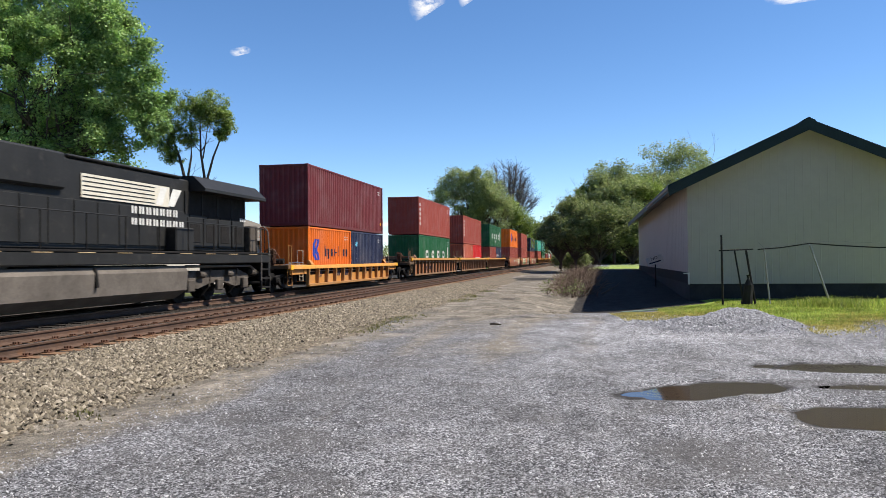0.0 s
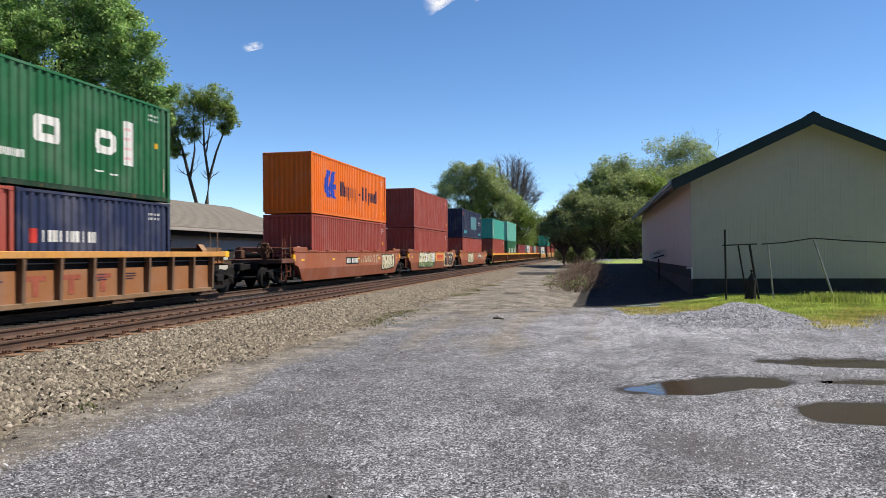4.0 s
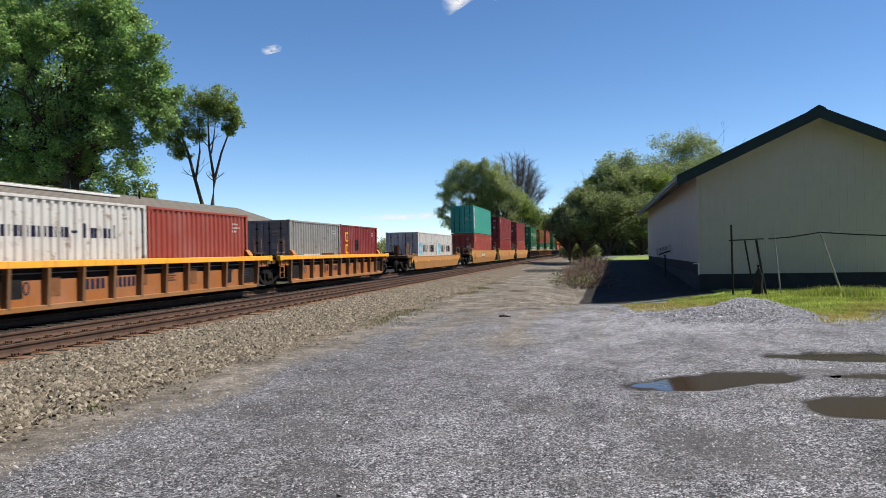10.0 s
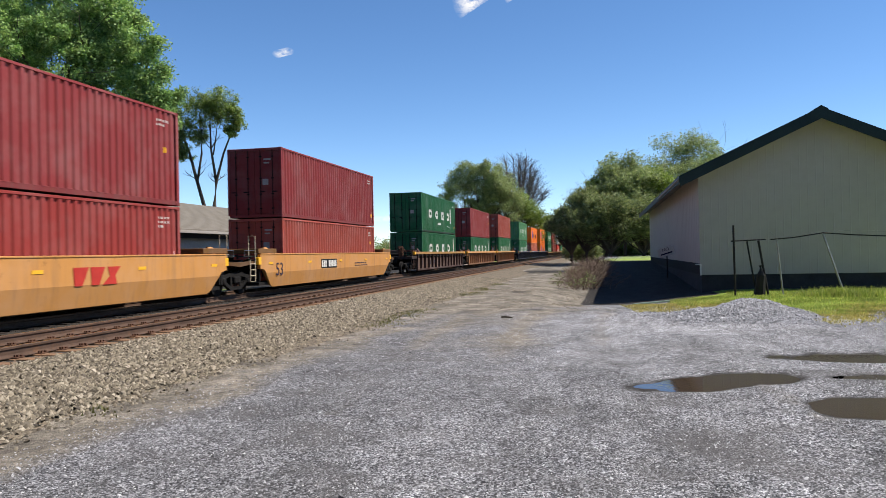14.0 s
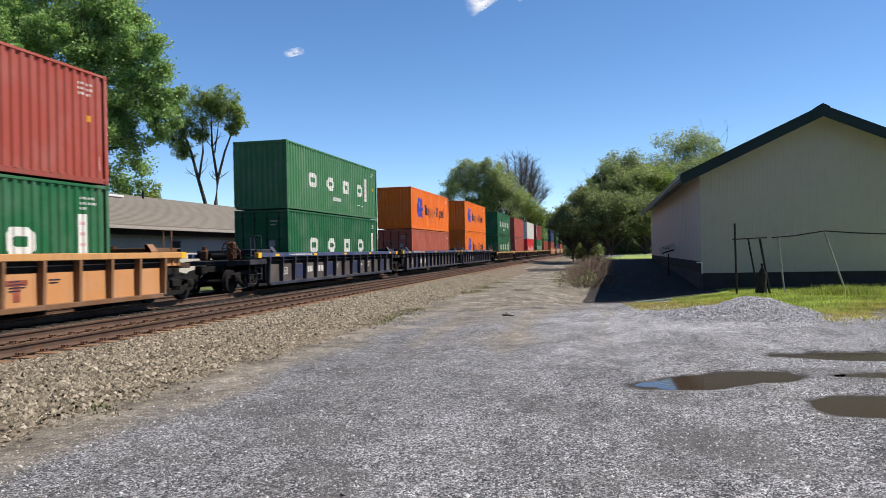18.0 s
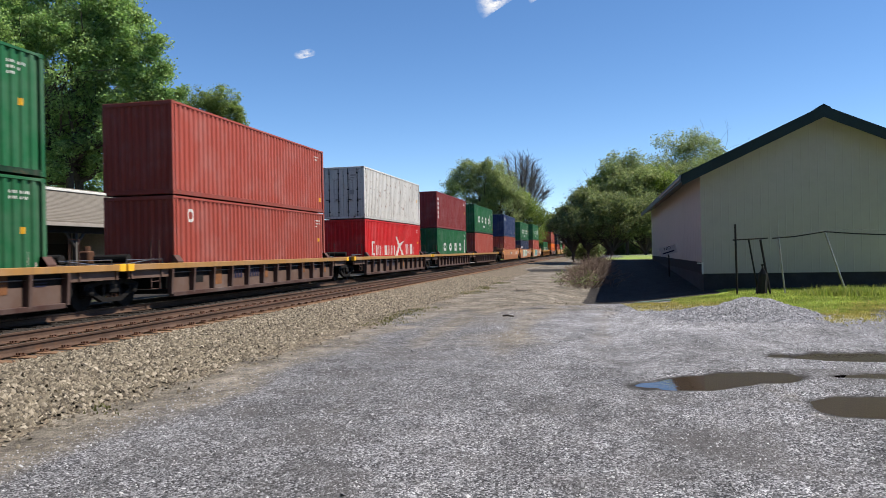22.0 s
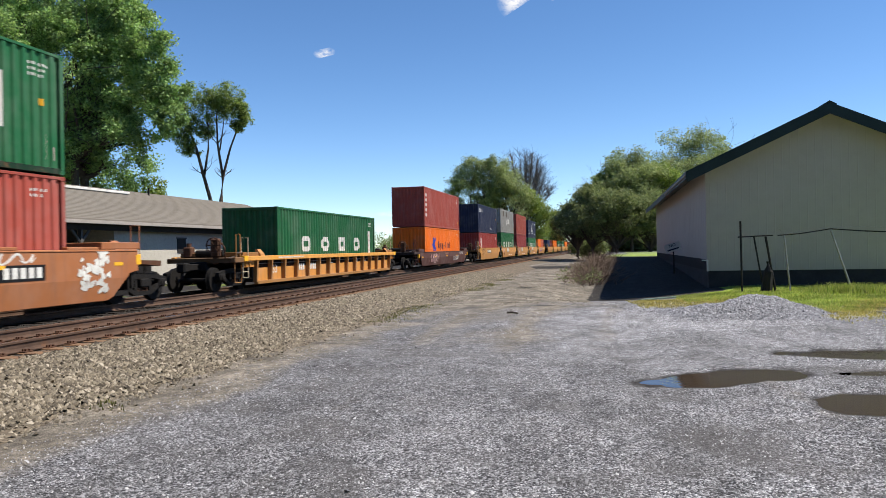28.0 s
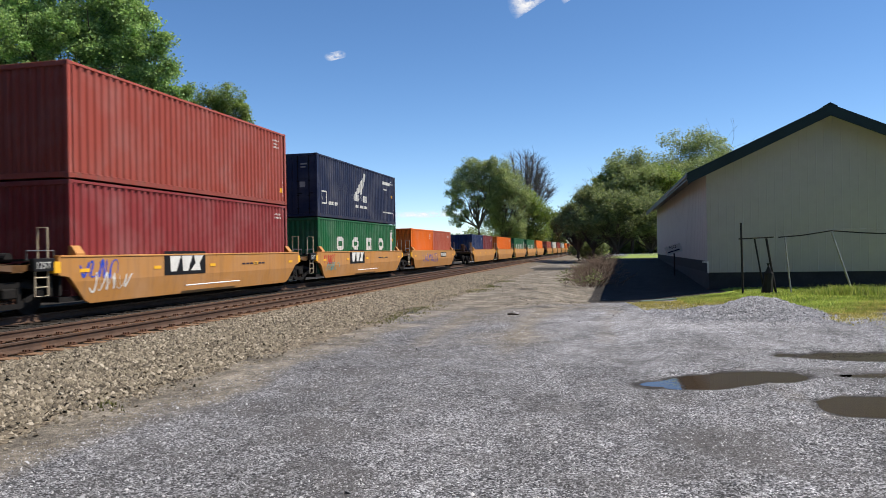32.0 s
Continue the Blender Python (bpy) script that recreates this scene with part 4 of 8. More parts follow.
thin_tree(-33.6, [([(0.25, -0.3), (0.0, 6.3), (-0.6, 8.57), (-1.25, 10.8), (-2.0, 12.56), (-2.3, 13.6)], 0.20), ([(-0.55, 8.4), (-0.2, 10.8), (-0.15, 12.7), (-0.27, 14.2)], 0.11), ([(-1.1, 10.3), (-2.0, 10.9), (-2.6, 11.4)], 0.06)],
          [(-2.9, 13.6, 1.1), (-1.55, 14.7, 1.1), (-0.1, 14.9, 1.2), (-2.4, 11.4, 0.9), (-0.5, 13.4, 1.1), (-1.6, 12.6, 0.9), (-3.1, 15.0, 1.0), (-2.9, 12.4, 1.0), (-1.8, 11.0, 0.8), (-0.2, 12.2, 0.7)], 15000, 4)
thin_tree(-32.5, [([(0.0, -0.3), (0.0, 6.26), (0.1, 8.25), (-0.15, 11.1), (-0.35, 13.9)], 0.20), ([(0.12, 8.2), (0.86, 10.65), (1.47, 12.3), (1.1, 14.3)], 0.12), ([(-0.1, 10.6), (0.4, 12.3), (0.5, 14.3)], 0.07)],
          [(0.3, 15.4, 1.1), (1.4, 14.6, 1.1), (2.2, 13.3, 0.6), (0.3, 14.1, 1.2), (-0.7, 15.0, 1.1), (1.6, 12.6, 0.6), (1.9, 14.0, 0.8)], 15000, 5)
tree(-34.4, 51, 8.8, 0.12, lobes(6, 1.7, 1.6, 4.0, 7.2, 0.8, 1.3, 6), 5000, 0.10, LEAF_SPRING, "small airy tree above the roof", 6, 0.35)
# trees beyond the bend of the lot
tree(-26.4, 150, 21, 0.36, [(-5.4, 0, 13.2, 1.6), (-4.6, 0, 15.6, 1.9), (-3.2, 0.5, 17.8, 1.9), (-1.0, 0, 19.4, 2.0), (1.2, 0, 18.8, 2.0), (-2.6, -0.5, 14.6, 2.2), (1.6, 0, 15.4, 2.2), (-4.2, 0, 11.6, 1.4), (-0.4, 0.5, 12.0, 1.8), (-0.6, 0, 16.4, 2.2), (2.0, 0, 12.0, 1.8), (3.4, 0, 18.0, 2.0), (4.8, 0, 16.6, 2.1), (3.8, 0, 14.2, 2.0), (2.8, 0, 19.8, 1.6), (-5.6, 0, 10.0, 1.5), (-4.4, 0, 8.2, 1.5), (-3.0, 0, 9.4, 1.5)],
     44000, 0.13, LEAF_FAR, "round airy tree beside the far track", 7, 0.34, clump=(0.3, 0.6))
tree(-21.6, 154, 20, 0.4, dome(36, 6.8, 11.2, 10.0, 2.0, 8), 42000, 0.14, LEAF_FAR, "dense green tree beside the far track", 8, 0.22, clump=(0.35, 0.7))
tree(-16.8, 160, 17, 0.4, dome(32, 5.8, 8.4, 8.2, 1.8, 10), 40000, 0.14, LEAF_SPRING, "fresh green tree beside the far track", 10, 0.22, clump=(0.35, 0.7))
tree(-16.2, 230, 14, 0.3, dome(16, 4.0, 8.0, 6.2, 1.8, 11), 12000, 0.26, LEAF_DULL, "distant olive-green tree along the line", 11, 0.2, clump=(0.35, 0.7))


GREYTWIG = plain("grey_twigs", (0.165, 0.145, 0.145), 0.9, 0, 0.25, 5)


def bare_tree(x, y, top, wide, seed):
    """A tree not yet in leaf: a fan of limbs that ends in a haze of fine twigs."""
    rr = random.Random(seed)
    t = thing("tree", "bare grey tree with only buds on its twigs", "tree", at=pose(x, y, 0))
    s = Shape()
    s.tube([(0, 0, -0.3), (0.1, 0, 3), (0, 0.1, top * 0.36)], [0.5, 0.4, 0.34], 8)
    for k in range(40):
        a, q = rr.uniform(0, math.tau), rr.uniform(0.1, 1.0) ** 0.6
        end = Vector((wide * 0.62 * q * math.cos(a), wide * 0.62 * q * math.sin(a), top * (0.88 - 0.36 * q * q)))
        base = Vector((0, 0, top * rr.uniform(0.2, 0.36)))
        mid = base.lerp(end, 0.5) + Vector((end.x * 0.12, end.y * 0.12, -0.4 + rr.gauss(0, 0.4)))
        s.tube([tuple(base), tuple(mid), tuple(end)], [0.15, 0.10, 0.05], 5, closed=False)
        for j in range(60):
            p = mid.lerp(end, rr.uniform(0.1, 1.0))
            d = Vector((rr.gauss(0, 0.55) + end.x / wide, rr.gauss(0, 0.55) + end.y / wide, rr.uniform(0.25, 1.1))).normalized() * rr.uniform(1.3, 3.2)
            s.tube([tuple(p), tuple(p + d * 0.5 + Vector((rr.gauss(0, 0.15), rr.gauss(0, 0.15), 0.1))), tuple(p + d)], [0.034, 0.028, 0.016], 3, closed=False)
    part("trunk", s, t, "grey limbs and fine twigs", mat=GREYTWIG)


bare_tree(-19.2, 171, 28.0, 11.0, 9)
# wood on the lot's side of the line
# entries near 3 m tall are bushes added for the darkness under the crowns
for k, (x, y, h, rx, mat, n, far_) in enumerate([(-1.8, 88, 9.6, 3.2, LEAF_DULL, 30000, 0), (2.7, 91, 14.2, 3.7, LEAF_FAR, 44000, 0), (0.5, 92, 11.8, 2.9, LEAF_SPRING, 26000, 0), (6.4, 93, 12.6, 3.0, LEAF_SPRING, 30000, 0), (0.8, 84, 8.4, 3.6, LEAF_DULL, 34000, 0),
                                                 (4.6, 85, 7.6, 3.0, LEAF_DULL, 26000, 0), (-4.0, 97, 8.2, 2.4, LEAF_DULL, 16000, 0), (-2.6, 101, 3.4, 2.4, LEAF_DULL, 9000, 1), (2.2, 96, 3.2, 2.2, LEAF_DULL, 9000, 1), (6.6, 97, 3.0, 2.2, LEAF_DULL, 9000, 1), (12.3, 116, 20.8, 5.6, LEAF_FAR, 42000, 1), (16.8, 118, 16.4, 3.4, LEAF_DULL, 14000, 1)]):
    tree(x, y, h, 0.24, dome(48, rx * 1.3, h * 0.53 if far_ else h / 2 + 1.25, h * 0.55 if far_ else h / 2 - 1.0, rx * 0.36, 30 + k), int(n * 1.0), 0.14 if far_ else 0.118, mat, "leafy spring-green tree at the end of the lot", 30 + k, 0.2, clump=(0.35, 0.75))


def loose_boards():
    """A grey-green board before the yard and a dark stick on the lot."""
    b = thing("board", "weathered grey-green board lying in the grass", "board", at=pose(0.95, 24.62, float(terrain(1.2, 24.8)) + 0.035, 0, -1.5, 36))
    part("plank", Shape().box(0, 1.45, -0.07, 0.07, -0.02, 0.025, 0.006), b, mat=plain("grey_green_board", (0.12, 0.17, 0.15), 0.8, 0, 0.3, 4))
    st = thing("stick", "short dark stick lying on the gravel", "stick", at=pose(-2.57, 18.66, 0.03, 0, 0, -12))
    part("bark", Shape().tube([(0, 0, 0.01), (0.14, 0.015, 0.02), (0.30, 0, 0.0)], [0.024, 0.027, 0.015], 7), st, mat=BARK)


loose_boards()


def woods(name, x0, x1, y0, y1, h, n, label):
    """A far belt of wood in one mesh of leaf clumps."""
    k = 60
    cen = np.stack([rng.uniform(x0, x1, k), rng.uniform(y0, y1, k), rng.uniform(0.15, 0.8, k) * h], -1)
    v, f = leaf_cloud(cen, h * rng.uniform(0.22, 0.4, k), n * 2, h * 0.032, far=True)
    tagged(new(name, raw_mesh(name, v, f, LEAF_DULL)), label, "woods", kind="stuff")


def belt(x0, x1, y0, y1, h, n):
    """Tall unseen woods, added behind the lot to block light from there."""
    k = 260
    cen = np.stack([rng.uniform(x0, x1, k), rng.uniform(y0, y1, k), rng.uniform(0.05, 0.92, k) ** 0.8 * h], -1)
    v, f = leaf_cloud(cen, rng.uniform(2.6, 4.2, k), n, 0.42, far=True)
    tagged(new("rear_woods", raw_mesh("rear_woods", v, f, leaf_material("dark_blocker_leaves", (0.012, 0.022, 0.010), (0.02, 0.036, 0.016), (0.032, 0.055, 0.024)))), "tall unseen belt of dark woods added behind the lot to block light", "woods", kind="stuff")


belt(-70, 55, -30, -10, 27, 60000)
woods("far_woods", -120, -60, 320, 420, 10, 9000, "distant belt of green woods")
woods("far_woods", -330, -130, 420, 560, 13, 9000, "distant belt of green woods")
woods("line_woods", -5, 28, 150, 330, 15, 14000, "green woods along the railway line")
woods("line_woods", -60, -22, 290, 420, 13, 8000, "green woods along the railway line")


def brush():
    """Heaped dead brush at the edge of the lot."""
    s = Shape()
    rr = random.Random(5)
    for k in range(1500):
        y = rr.uniform(36, 62)
        x = rr.gauss(-0.95, 0.6) + 0.008 * (y - 37)
        z = float(terrain(x, y)) - 0.05
        a = rr.uniform(0, math.tau)
        l = rr.uniform(0.35, 1.25) * (1.3 - abs(x + 0.6) / 3)
        d = Vector((math.cos(a), math.sin(a), rr.uniform(0.1, 1.2))).normalized() * max(0.3, l)
        m = Vector((x, y, z)) + d * 0.5 + Vector((rr.gauss(0, 0.16), rr.gauss(0, 0.16), 0.12))
        s.tube([(x, y, z), tuple(m), (x + d.x, y + d.y, z + d.z)], [0.014, 0.010, 0.004], 4, closed=False)
    b = thing("brush_heap", "tangled heap of dry brown brush", "brush")
    part("twig_tangle", s, b, mat=TWIG)["kind"] = "stuff"
    v, f = leaf_cloud(np.stack([rng.normal(-1.3, 0.7, 60), rng.uniform(34, 62, 60), rng.uniform(0.0, 0.35, 60)], -1), np.full(60, 0.3), 1500, 0.05)
    part("weed_leaves", raw_mesh("weed_leaves", v, f, LEAF_DULL), b)["kind"] = "stuff"


brush()


def blades(name, xy, h, mat, label, lean=0.35):
    n = len(xy)
    z = ground_height(xy[:, 0], xy[:, 1])
    hh = h * rng.uniform(0.5, 1.4, n)
    a = rng.uniform(0, math.tau, n)
    w = 0.008 + 0.012 * rng.uniform(0, 1, n)
    dx, dy = np.cos(a) * w, np.sin(a) * w
    l = rng.normal(0, lean, (n, 2)) * hh[:, None]
    v = np.stack([np.stack([xy[:, 0] - dx, xy[:, 1] - dy, z], -1), np.stack([xy[:, 0] + dx, xy[:, 1] + dy, z], -1),
                  np.stack([xy[:, 0] + l[:, 0], xy[:, 1] + l[:, 1], z + hh], -1)], 1).reshape(-1, 3)
    tagged(new(name, raw_mesh(name, v, np.arange(n * 3).reshape(-1, 3), mat)), label, "grass", kind="stuff")


gx = rng.uniform(0.5, 13.5, 52000)
gy = rng.uniform(19.4, 30.8, 52000)
edge = grass_line(gx)
keep = (gy > edge + 0.9 + rng.normal(0, 0.5, 52000)) & (in_yard_shade(gx, gy) < 0.05) & (gx > 2.2)
blades("lawn_grass", np.stack([gx, gy], -1)[keep], 0.06, GRASSMAT, "uneven bright green grass before the shed")
STRAW = leaf_material("dry_grass", (0.22, 0.20, 0.06), (0.38, 0.335, 0.11), (0.55, 0.47, 0.19))
gy2 = edge + np.where(gx < 4.0, rng.uniform(0.0, 4.2, 52000), rng.normal(1.4, 0.9, 52000))
blades("dry_grass", np.stack([gx, gy2], -1)[(in_yard_shade(gx, gy2) < 0.05) & (gx - 0.12 * (24 - gy2) > 0.45) & (gy2 < 25.5)][:26000], 0.035, STRAW, "dry yellow grass along the gravel's edge")
bx = np.concatenate([rng.normal(7.7, 0.45, 1700), rng.normal(10.2, 0.9, 900)])
by = np.concatenate([rng.normal(26.4, 0.4, 1700), rng.normal(26.6, 0.5, 900)])
blades("tall_weeds", np.stack([bx, by], -1), 0.27, GRASSMAT, "clumps of tall pale weeds under the fence", 0.3)
tx, by2 = rng.normal(-5.6, 0.4, 12000), rng.uniform(7, 40, 12000)
keep2 = (np.abs(tx + 5.6) < 0.9) & (soft_noise(tx, by2, 0.45, 12) > 0.16) & (rng.uniform(0, 1, 12000) < 0.55)
blades("bank_weeds", np.stack([tx, by2], -1)[keep2], 0.045, MOSSY, "sparse weeds along the foot of the ballast")

# ---------------------------------------------------------------- low building across the tracks
SHINGLE = plain("grey_shingles", (0.185, 0.166, 0.140), 0.9, 0, 0.15, 1.2, (0.135, 0.125, 0.112), 0.3)
STUCCO = plain("dark_wall", (0.10, 0.096, 0.09), 0.85, 0, 0.12, 0.8)
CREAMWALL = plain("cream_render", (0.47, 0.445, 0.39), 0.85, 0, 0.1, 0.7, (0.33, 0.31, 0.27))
DARKWOOD = plain("dark_opening", (0.03, 0.027, 0.025), 0.7, 0, 0.3, 1)


def build_depot():
    d = thing("low_building", "long low building with a grey hipped roof", "building")
    P = lambda name, s, mat, label="": part(name, s, d, label, mat=mat)
    xe, xr, x2, y0, y1, ze, zr = -24.0, -29.0, -34.0, 2.0, 60.0, 3.45, 5.65
    roof = Shape()
    roof.add([(xe, y0, ze), (xe, y1, ze), (x2, y1, ze), (x2, y0, ze), (xr, y0 + 5, zr), (xr, y1 - 5, zr),
              (xe, y0, ze - 0.18), (xe, y1, ze - 0.18), (x2, y1, ze - 0.18), (x2, y0, ze - 0.18)],
             [(0, 1, 5, 4), (1, 2, 5), (2, 3, 4, 5), (3, 0, 4), (0, 6, 7, 1), (1, 7, 8, 2), (2, 8, 9, 3), (3, 9, 6, 0), (6, 9, 8, 7)])
    P("roof", roof, SHINGLE, "grey shingled hip roof")
    n = 26
    for k in range(n):       # courses of shingles on the slope towards the tracks
        f0, f1 = k / n, (k + 1) / n
        a, b = (xe + (xr - xe) * f0, ze + (zr - ze) * f0), (xe + (xr - xe) * f1, ze + (zr - ze) * f1)
        P("shingle_course", Shape().prism([(a[0], a[1] + 0.004), (b[0], b[1] + 0.004), (b[0], b[1] + 0.010), (a[0], a[1] + 0.034)], "y", y0 + 5 * f1, y1 - 5 * f1), SHINGLE)
    P("gutter", Shape().box(xe, xe + 0.10, y0, y1, ze - 0.22, ze - 0.05, 0.01), SOFFIT)
    # dark tone on the porch half, cream on the rest
    P("wall", Shape().box(-33, -27.0, y0 + 1.5, 33.0, -0.2, ze - 0.18), STUCCO, "dark wall at the back of the porch")
    P("wall", Shape().box(-33, -24.78, 33.002, y1 - 1.5, -0.2, ze - 0.18), CREAMWALL, "cream rendered wall, its top in the eave's shade")
    for y, w, z0, z1, label in ((38.6, 0.9, 1.75, 2.6, "small dark window"), (46.5, 0.8, 0.0, 2.05, "dark door"), (53.4, 0.9, 1.2, 2.2, "small dark window")):
        P("opening", Shape().box(-24.79, -24.75, y, y + w, z0, z1, 0.008), DARKWOOD, label)
        P("opening_trim", Shape().box(-24.78, -24.73, y - 0.08, y + w + 0.08, z1, z1 + 0.08, 0.008), STUCCO)
    for k in range(7):
        y = 4.9 + 4.2 * k
        P("porch_post", Shape().box(-24.55, -24.4, y, y + 0.15, -0.1, ze - 0.18), STUCCO)
        P("window", Shape().box(-26.99, -26.92, y + 1.0, y + 2.6, 1.1, 2.5), DARKWOOD, "dark window")
        for sgn in (-1, 1):
            P("brace", Shape().tube([(-24.48, y + 0.07, 2.3), (-24.48, y + 0.07 + sgn * 0.85, 3.22)], 0.07, 6), STUCCO)
    P("fascia_beam", Shape().box(-24.6, -24.35, y0 + 1, y1 - 1, ze - 0.5, ze - 0.2), DARKWOOD)
    P("vent_pipe", Shape().tube([(-28.6, 41.5, 5.2), (-28.6, 41.5, 5.95)], 0.06, 8), GRIME)
    P("ridge_light", Shape().box(-28.35, -28.15, 28, 39, 5.36, 5.50, 0.02), WHITE, "white strip near the ridge")


build_depot()

# ---------------------------------------------------------------- clouds
CLOUDS = []
CLOUDMAT, nt, b, n, l = nodes("thin_cloud")
co = n("ShaderNodeTexCoord")
mp = n("ShaderNodeMapping")
mp.inputs["Location"].default_value, mp.inputs["Scale"].default_value = (-1, 0, -1), (2, 0, 2)
l(co.outputs["Generated"], mp.inputs[0])
gr = n("ShaderNodeTexGradient")
gr.gradient_type = "SPHERICAL"
l(mp.outputs[0], gr.inputs[0])
puff = tex(nt, "Noise", 0.036, 5, 0.6, stretch=(0.8, 1, 1.3))
thin = n("ShaderNodeMath")
thin.operation = "MULTIPLY"
l(ramp(nt, gr.outputs["Fac"], [(0.0, (0.0,)), (0.7, (1.0,))]), thin.inputs[0])
l(ramp(nt, puff.outputs[0], [(0.36, (0.05,)), (0.64, (1.0,))]), thin.inputs[1])
tr, ms, em = n("ShaderNodeBsdfTransparent"), n("ShaderNodeMixShader"), n("ShaderNodeEmission")
# own white glow stands in for sunlight scattered in the cloud
em.inputs["Color"].default_value, em.inputs["Strength"].default_value = (1, 1, 1, 1), 0.7
l(thin.outputs[0], ms.inputs[0])
l(tr.outputs[0], ms.inputs[1])
l(em.outputs[0], ms.inputs[2])
l(ms.outputs[0], nt.nodes["Material Output"].inputs["Surface"])


def cloud(x, y, z, w, h, vx, vz, tilt):
    """A wisp of vapour in the far sky, slanting and bulged."""
    k = 12
    u, q = np.meshgrid(np.linspace(-1, 1, k), np.linspace(-1, 1, k))
    v = np.stack([u * w, 12 * np.cos(u * 1.5) * np.cos(q * 1.5), q * h + u * tilt * h], -1).reshape(-1, 3)
    f = [(j * k + i, j * k + i + 1, (j + 1) * k + i + 1, (j + 1) * k + i) for j in range(k - 1) for i in range(k - 1)]
    c = thing("cloud", "small thin white cloud drifting in a clear sky", "cloud", "clouds", at=pose(x, y, z))
    part("vapour", raw_mesh("vapour", v, f, CLOUDMAT, True), c)["kind"] = "stuff"
    CLOUDS.append((c, x, y, z, vx, vz))


D = 2400
cloud(-0.506 * D, D, 0.3124 * D, 42, 15, 9.3, -2.03, 0.4)
cloud(-0.222 * D, D, 0.364 * D, 66, 46, 8.9, -1.6, 0.8)
cloud(-0.165 * D, D, 0.372 * D, 34, 40, 8.9, -1.6, 0.5)
cloud(0.258 * D, D, 0.332 * D, 90, 22, 3.0, 0, 0.3)
cloud(-0.270 * D, D, 0.052 * D, 230, 13, 2.0, 0, 0.0)

# ---------------------------------------------------------------- the train: containers
MOVERS = []      # thing, distance along the track at 0 s
ROLLERS = []     # wheelset, its distance along the track at 0 s


def corrugated(L, H, W=1.219):
    """The pressed side walls of a container, both sides in one sheet each."""
    out = []
    for side in (1, -1):
        xs, ys = [], []
        n = int((L - 0.30) / 0.278)
        p = (L - 0.30) / n
        y = 0.15
        for k in range(n):
            for dy, dx in ((0.0, 0.0), (0.34, 0.0), (0.5, 1.0), (0.84, 1.0)):
                ys.append(y + (dy + 0.1) * p)
                xs.append(W - 0.012 - 0.05 * dx)
            y += p
        s = Shape()
        z0, z1 = 0.15, H - 0.07
        s.add([(side * x, yy, z) for z in (z0, z1) for x, yy in zip(xs, ys)],
              [(i, i + 1, len(xs) + i + 1, len(xs) + i) for i in range(len(xs) - 1)])
        out.append(s)
    return out


def container_meshes(L, H):
    m = {}
    W = 1.219
    a, b = corrugated(L, H)
    m["side_wall"] = a.mesh("side_wall", PAINT)
    m["far_wall"] = b.mesh("side_wall", PAINT)
    f = Shape()
    for x in (-W, W - 0.11):
        for y in (0.0, L - 0.13):
            f.box(x, x + 0.11, y, y + 0.13, 0.11, H - 0.11, 0.012)
    for x in (-W, W - 0.06):
        f.box(x, x + 0.06, 0.1, L - 0.1, H - 0.085, H - 0.012, 0.008)
    for y in (0.0, L - 0.09):
        f.box(-W + 0.1, W - 0.1, y, y + 0.09, 0.02, 0.16, 0.008).box(-W + 0.1, W - 0.1, y, y + 0.09, H - 0.13, H - 0.01, 0.008)
    m["frame"] = f.mesh("frame", PAINT)
    m["bottom_rail"] = Shape().box(W - 0.075, W - 0.022, 0.1, L - 0.1, 0.02, 0.165, 0.008).mesh("bottom_rail", PAINT_WORN)
    r = Shape()
    n = int(L / 1.15)
    for k in range(n):   # pressed roof panels
        y0, y1 = 0.06 + k * (L - 0.12) / n, 0.06 + (k + 1) * (L - 0.12) / n
        r.box(-W + 0.05, W - 0.05, y0, y1 - 0.06, H - 0.05, H - 0.018, 0.01)
    r.box(-W + 0.04, W - 0.04, 0.05, L - 0.05, H - 0.06, H - 0.035)
    r.box(-W + 0.04, W - 0.04, 0.05, L - 0.05, 0.10, 0.14)
    m["roof"] = r.mesh("roof", PAINT)
    e = Shape()          # plain pressed end
    prof = []
    w = (2 * W - 0.22) / 9
    for k in range(9):
        x0 = -W + 0.11 + k * w
        prof += [(x0, 0.03), (x0 + w * 0.3, 0.03), (x0 + w * 0.5, 0.07), (x0 + w * 0.8, 0.07)]
    prof.append((W - 0.11, 0.03))
    e.add([(x, y, z) for z in (0.15, H - 0.12) for x, y in prof], [(i, i + 1, len(prof) + i + 1, len(prof) + i) for i in range(len(prof) - 1)])
    m["end_wall"] = e.mesh("end_wall", PAINT)
    d = Shape()          # one door leaf, hinged at its outer edge
    d.box(0.01, W - 0.12, 0.02, 0.06, 0.17, H - 0.14, 0.01)
    for k in range(5):
        z = 0.22 + k * (H - 0.36) / 5
        d.box(0.06, W - 0.17, 0.004, 0.024, z, z + (H - 0.36) / 5 - 0.09, 0.009)
    m["door"] = d.mesh("door", PAINT)
    k = Shape()
    for x in (0.0,):
        k.tube([(x, -0.018, 0.12), (x, -0.018, H - 0.1)], 0.019, 6)
        k.box(x - 0.03, x + 0.2, -0.028, -0.008, 1.05, 1.09)
        for z in (0.35, 0.95, 1.6, H - 0.4):
            k.box(x - 0.05, x + 0.05, -0.03, 0.006, z, z + 0.05)
    m["lock_rod"] = k.mesh("lock_rod", CASTIRON)
    m["casting"] = Shape().box(-0.089, 0.089, -0.081, 0.081, -0.059, 0.059, 0.014).mesh("corner_casting", PAINT)
    return m


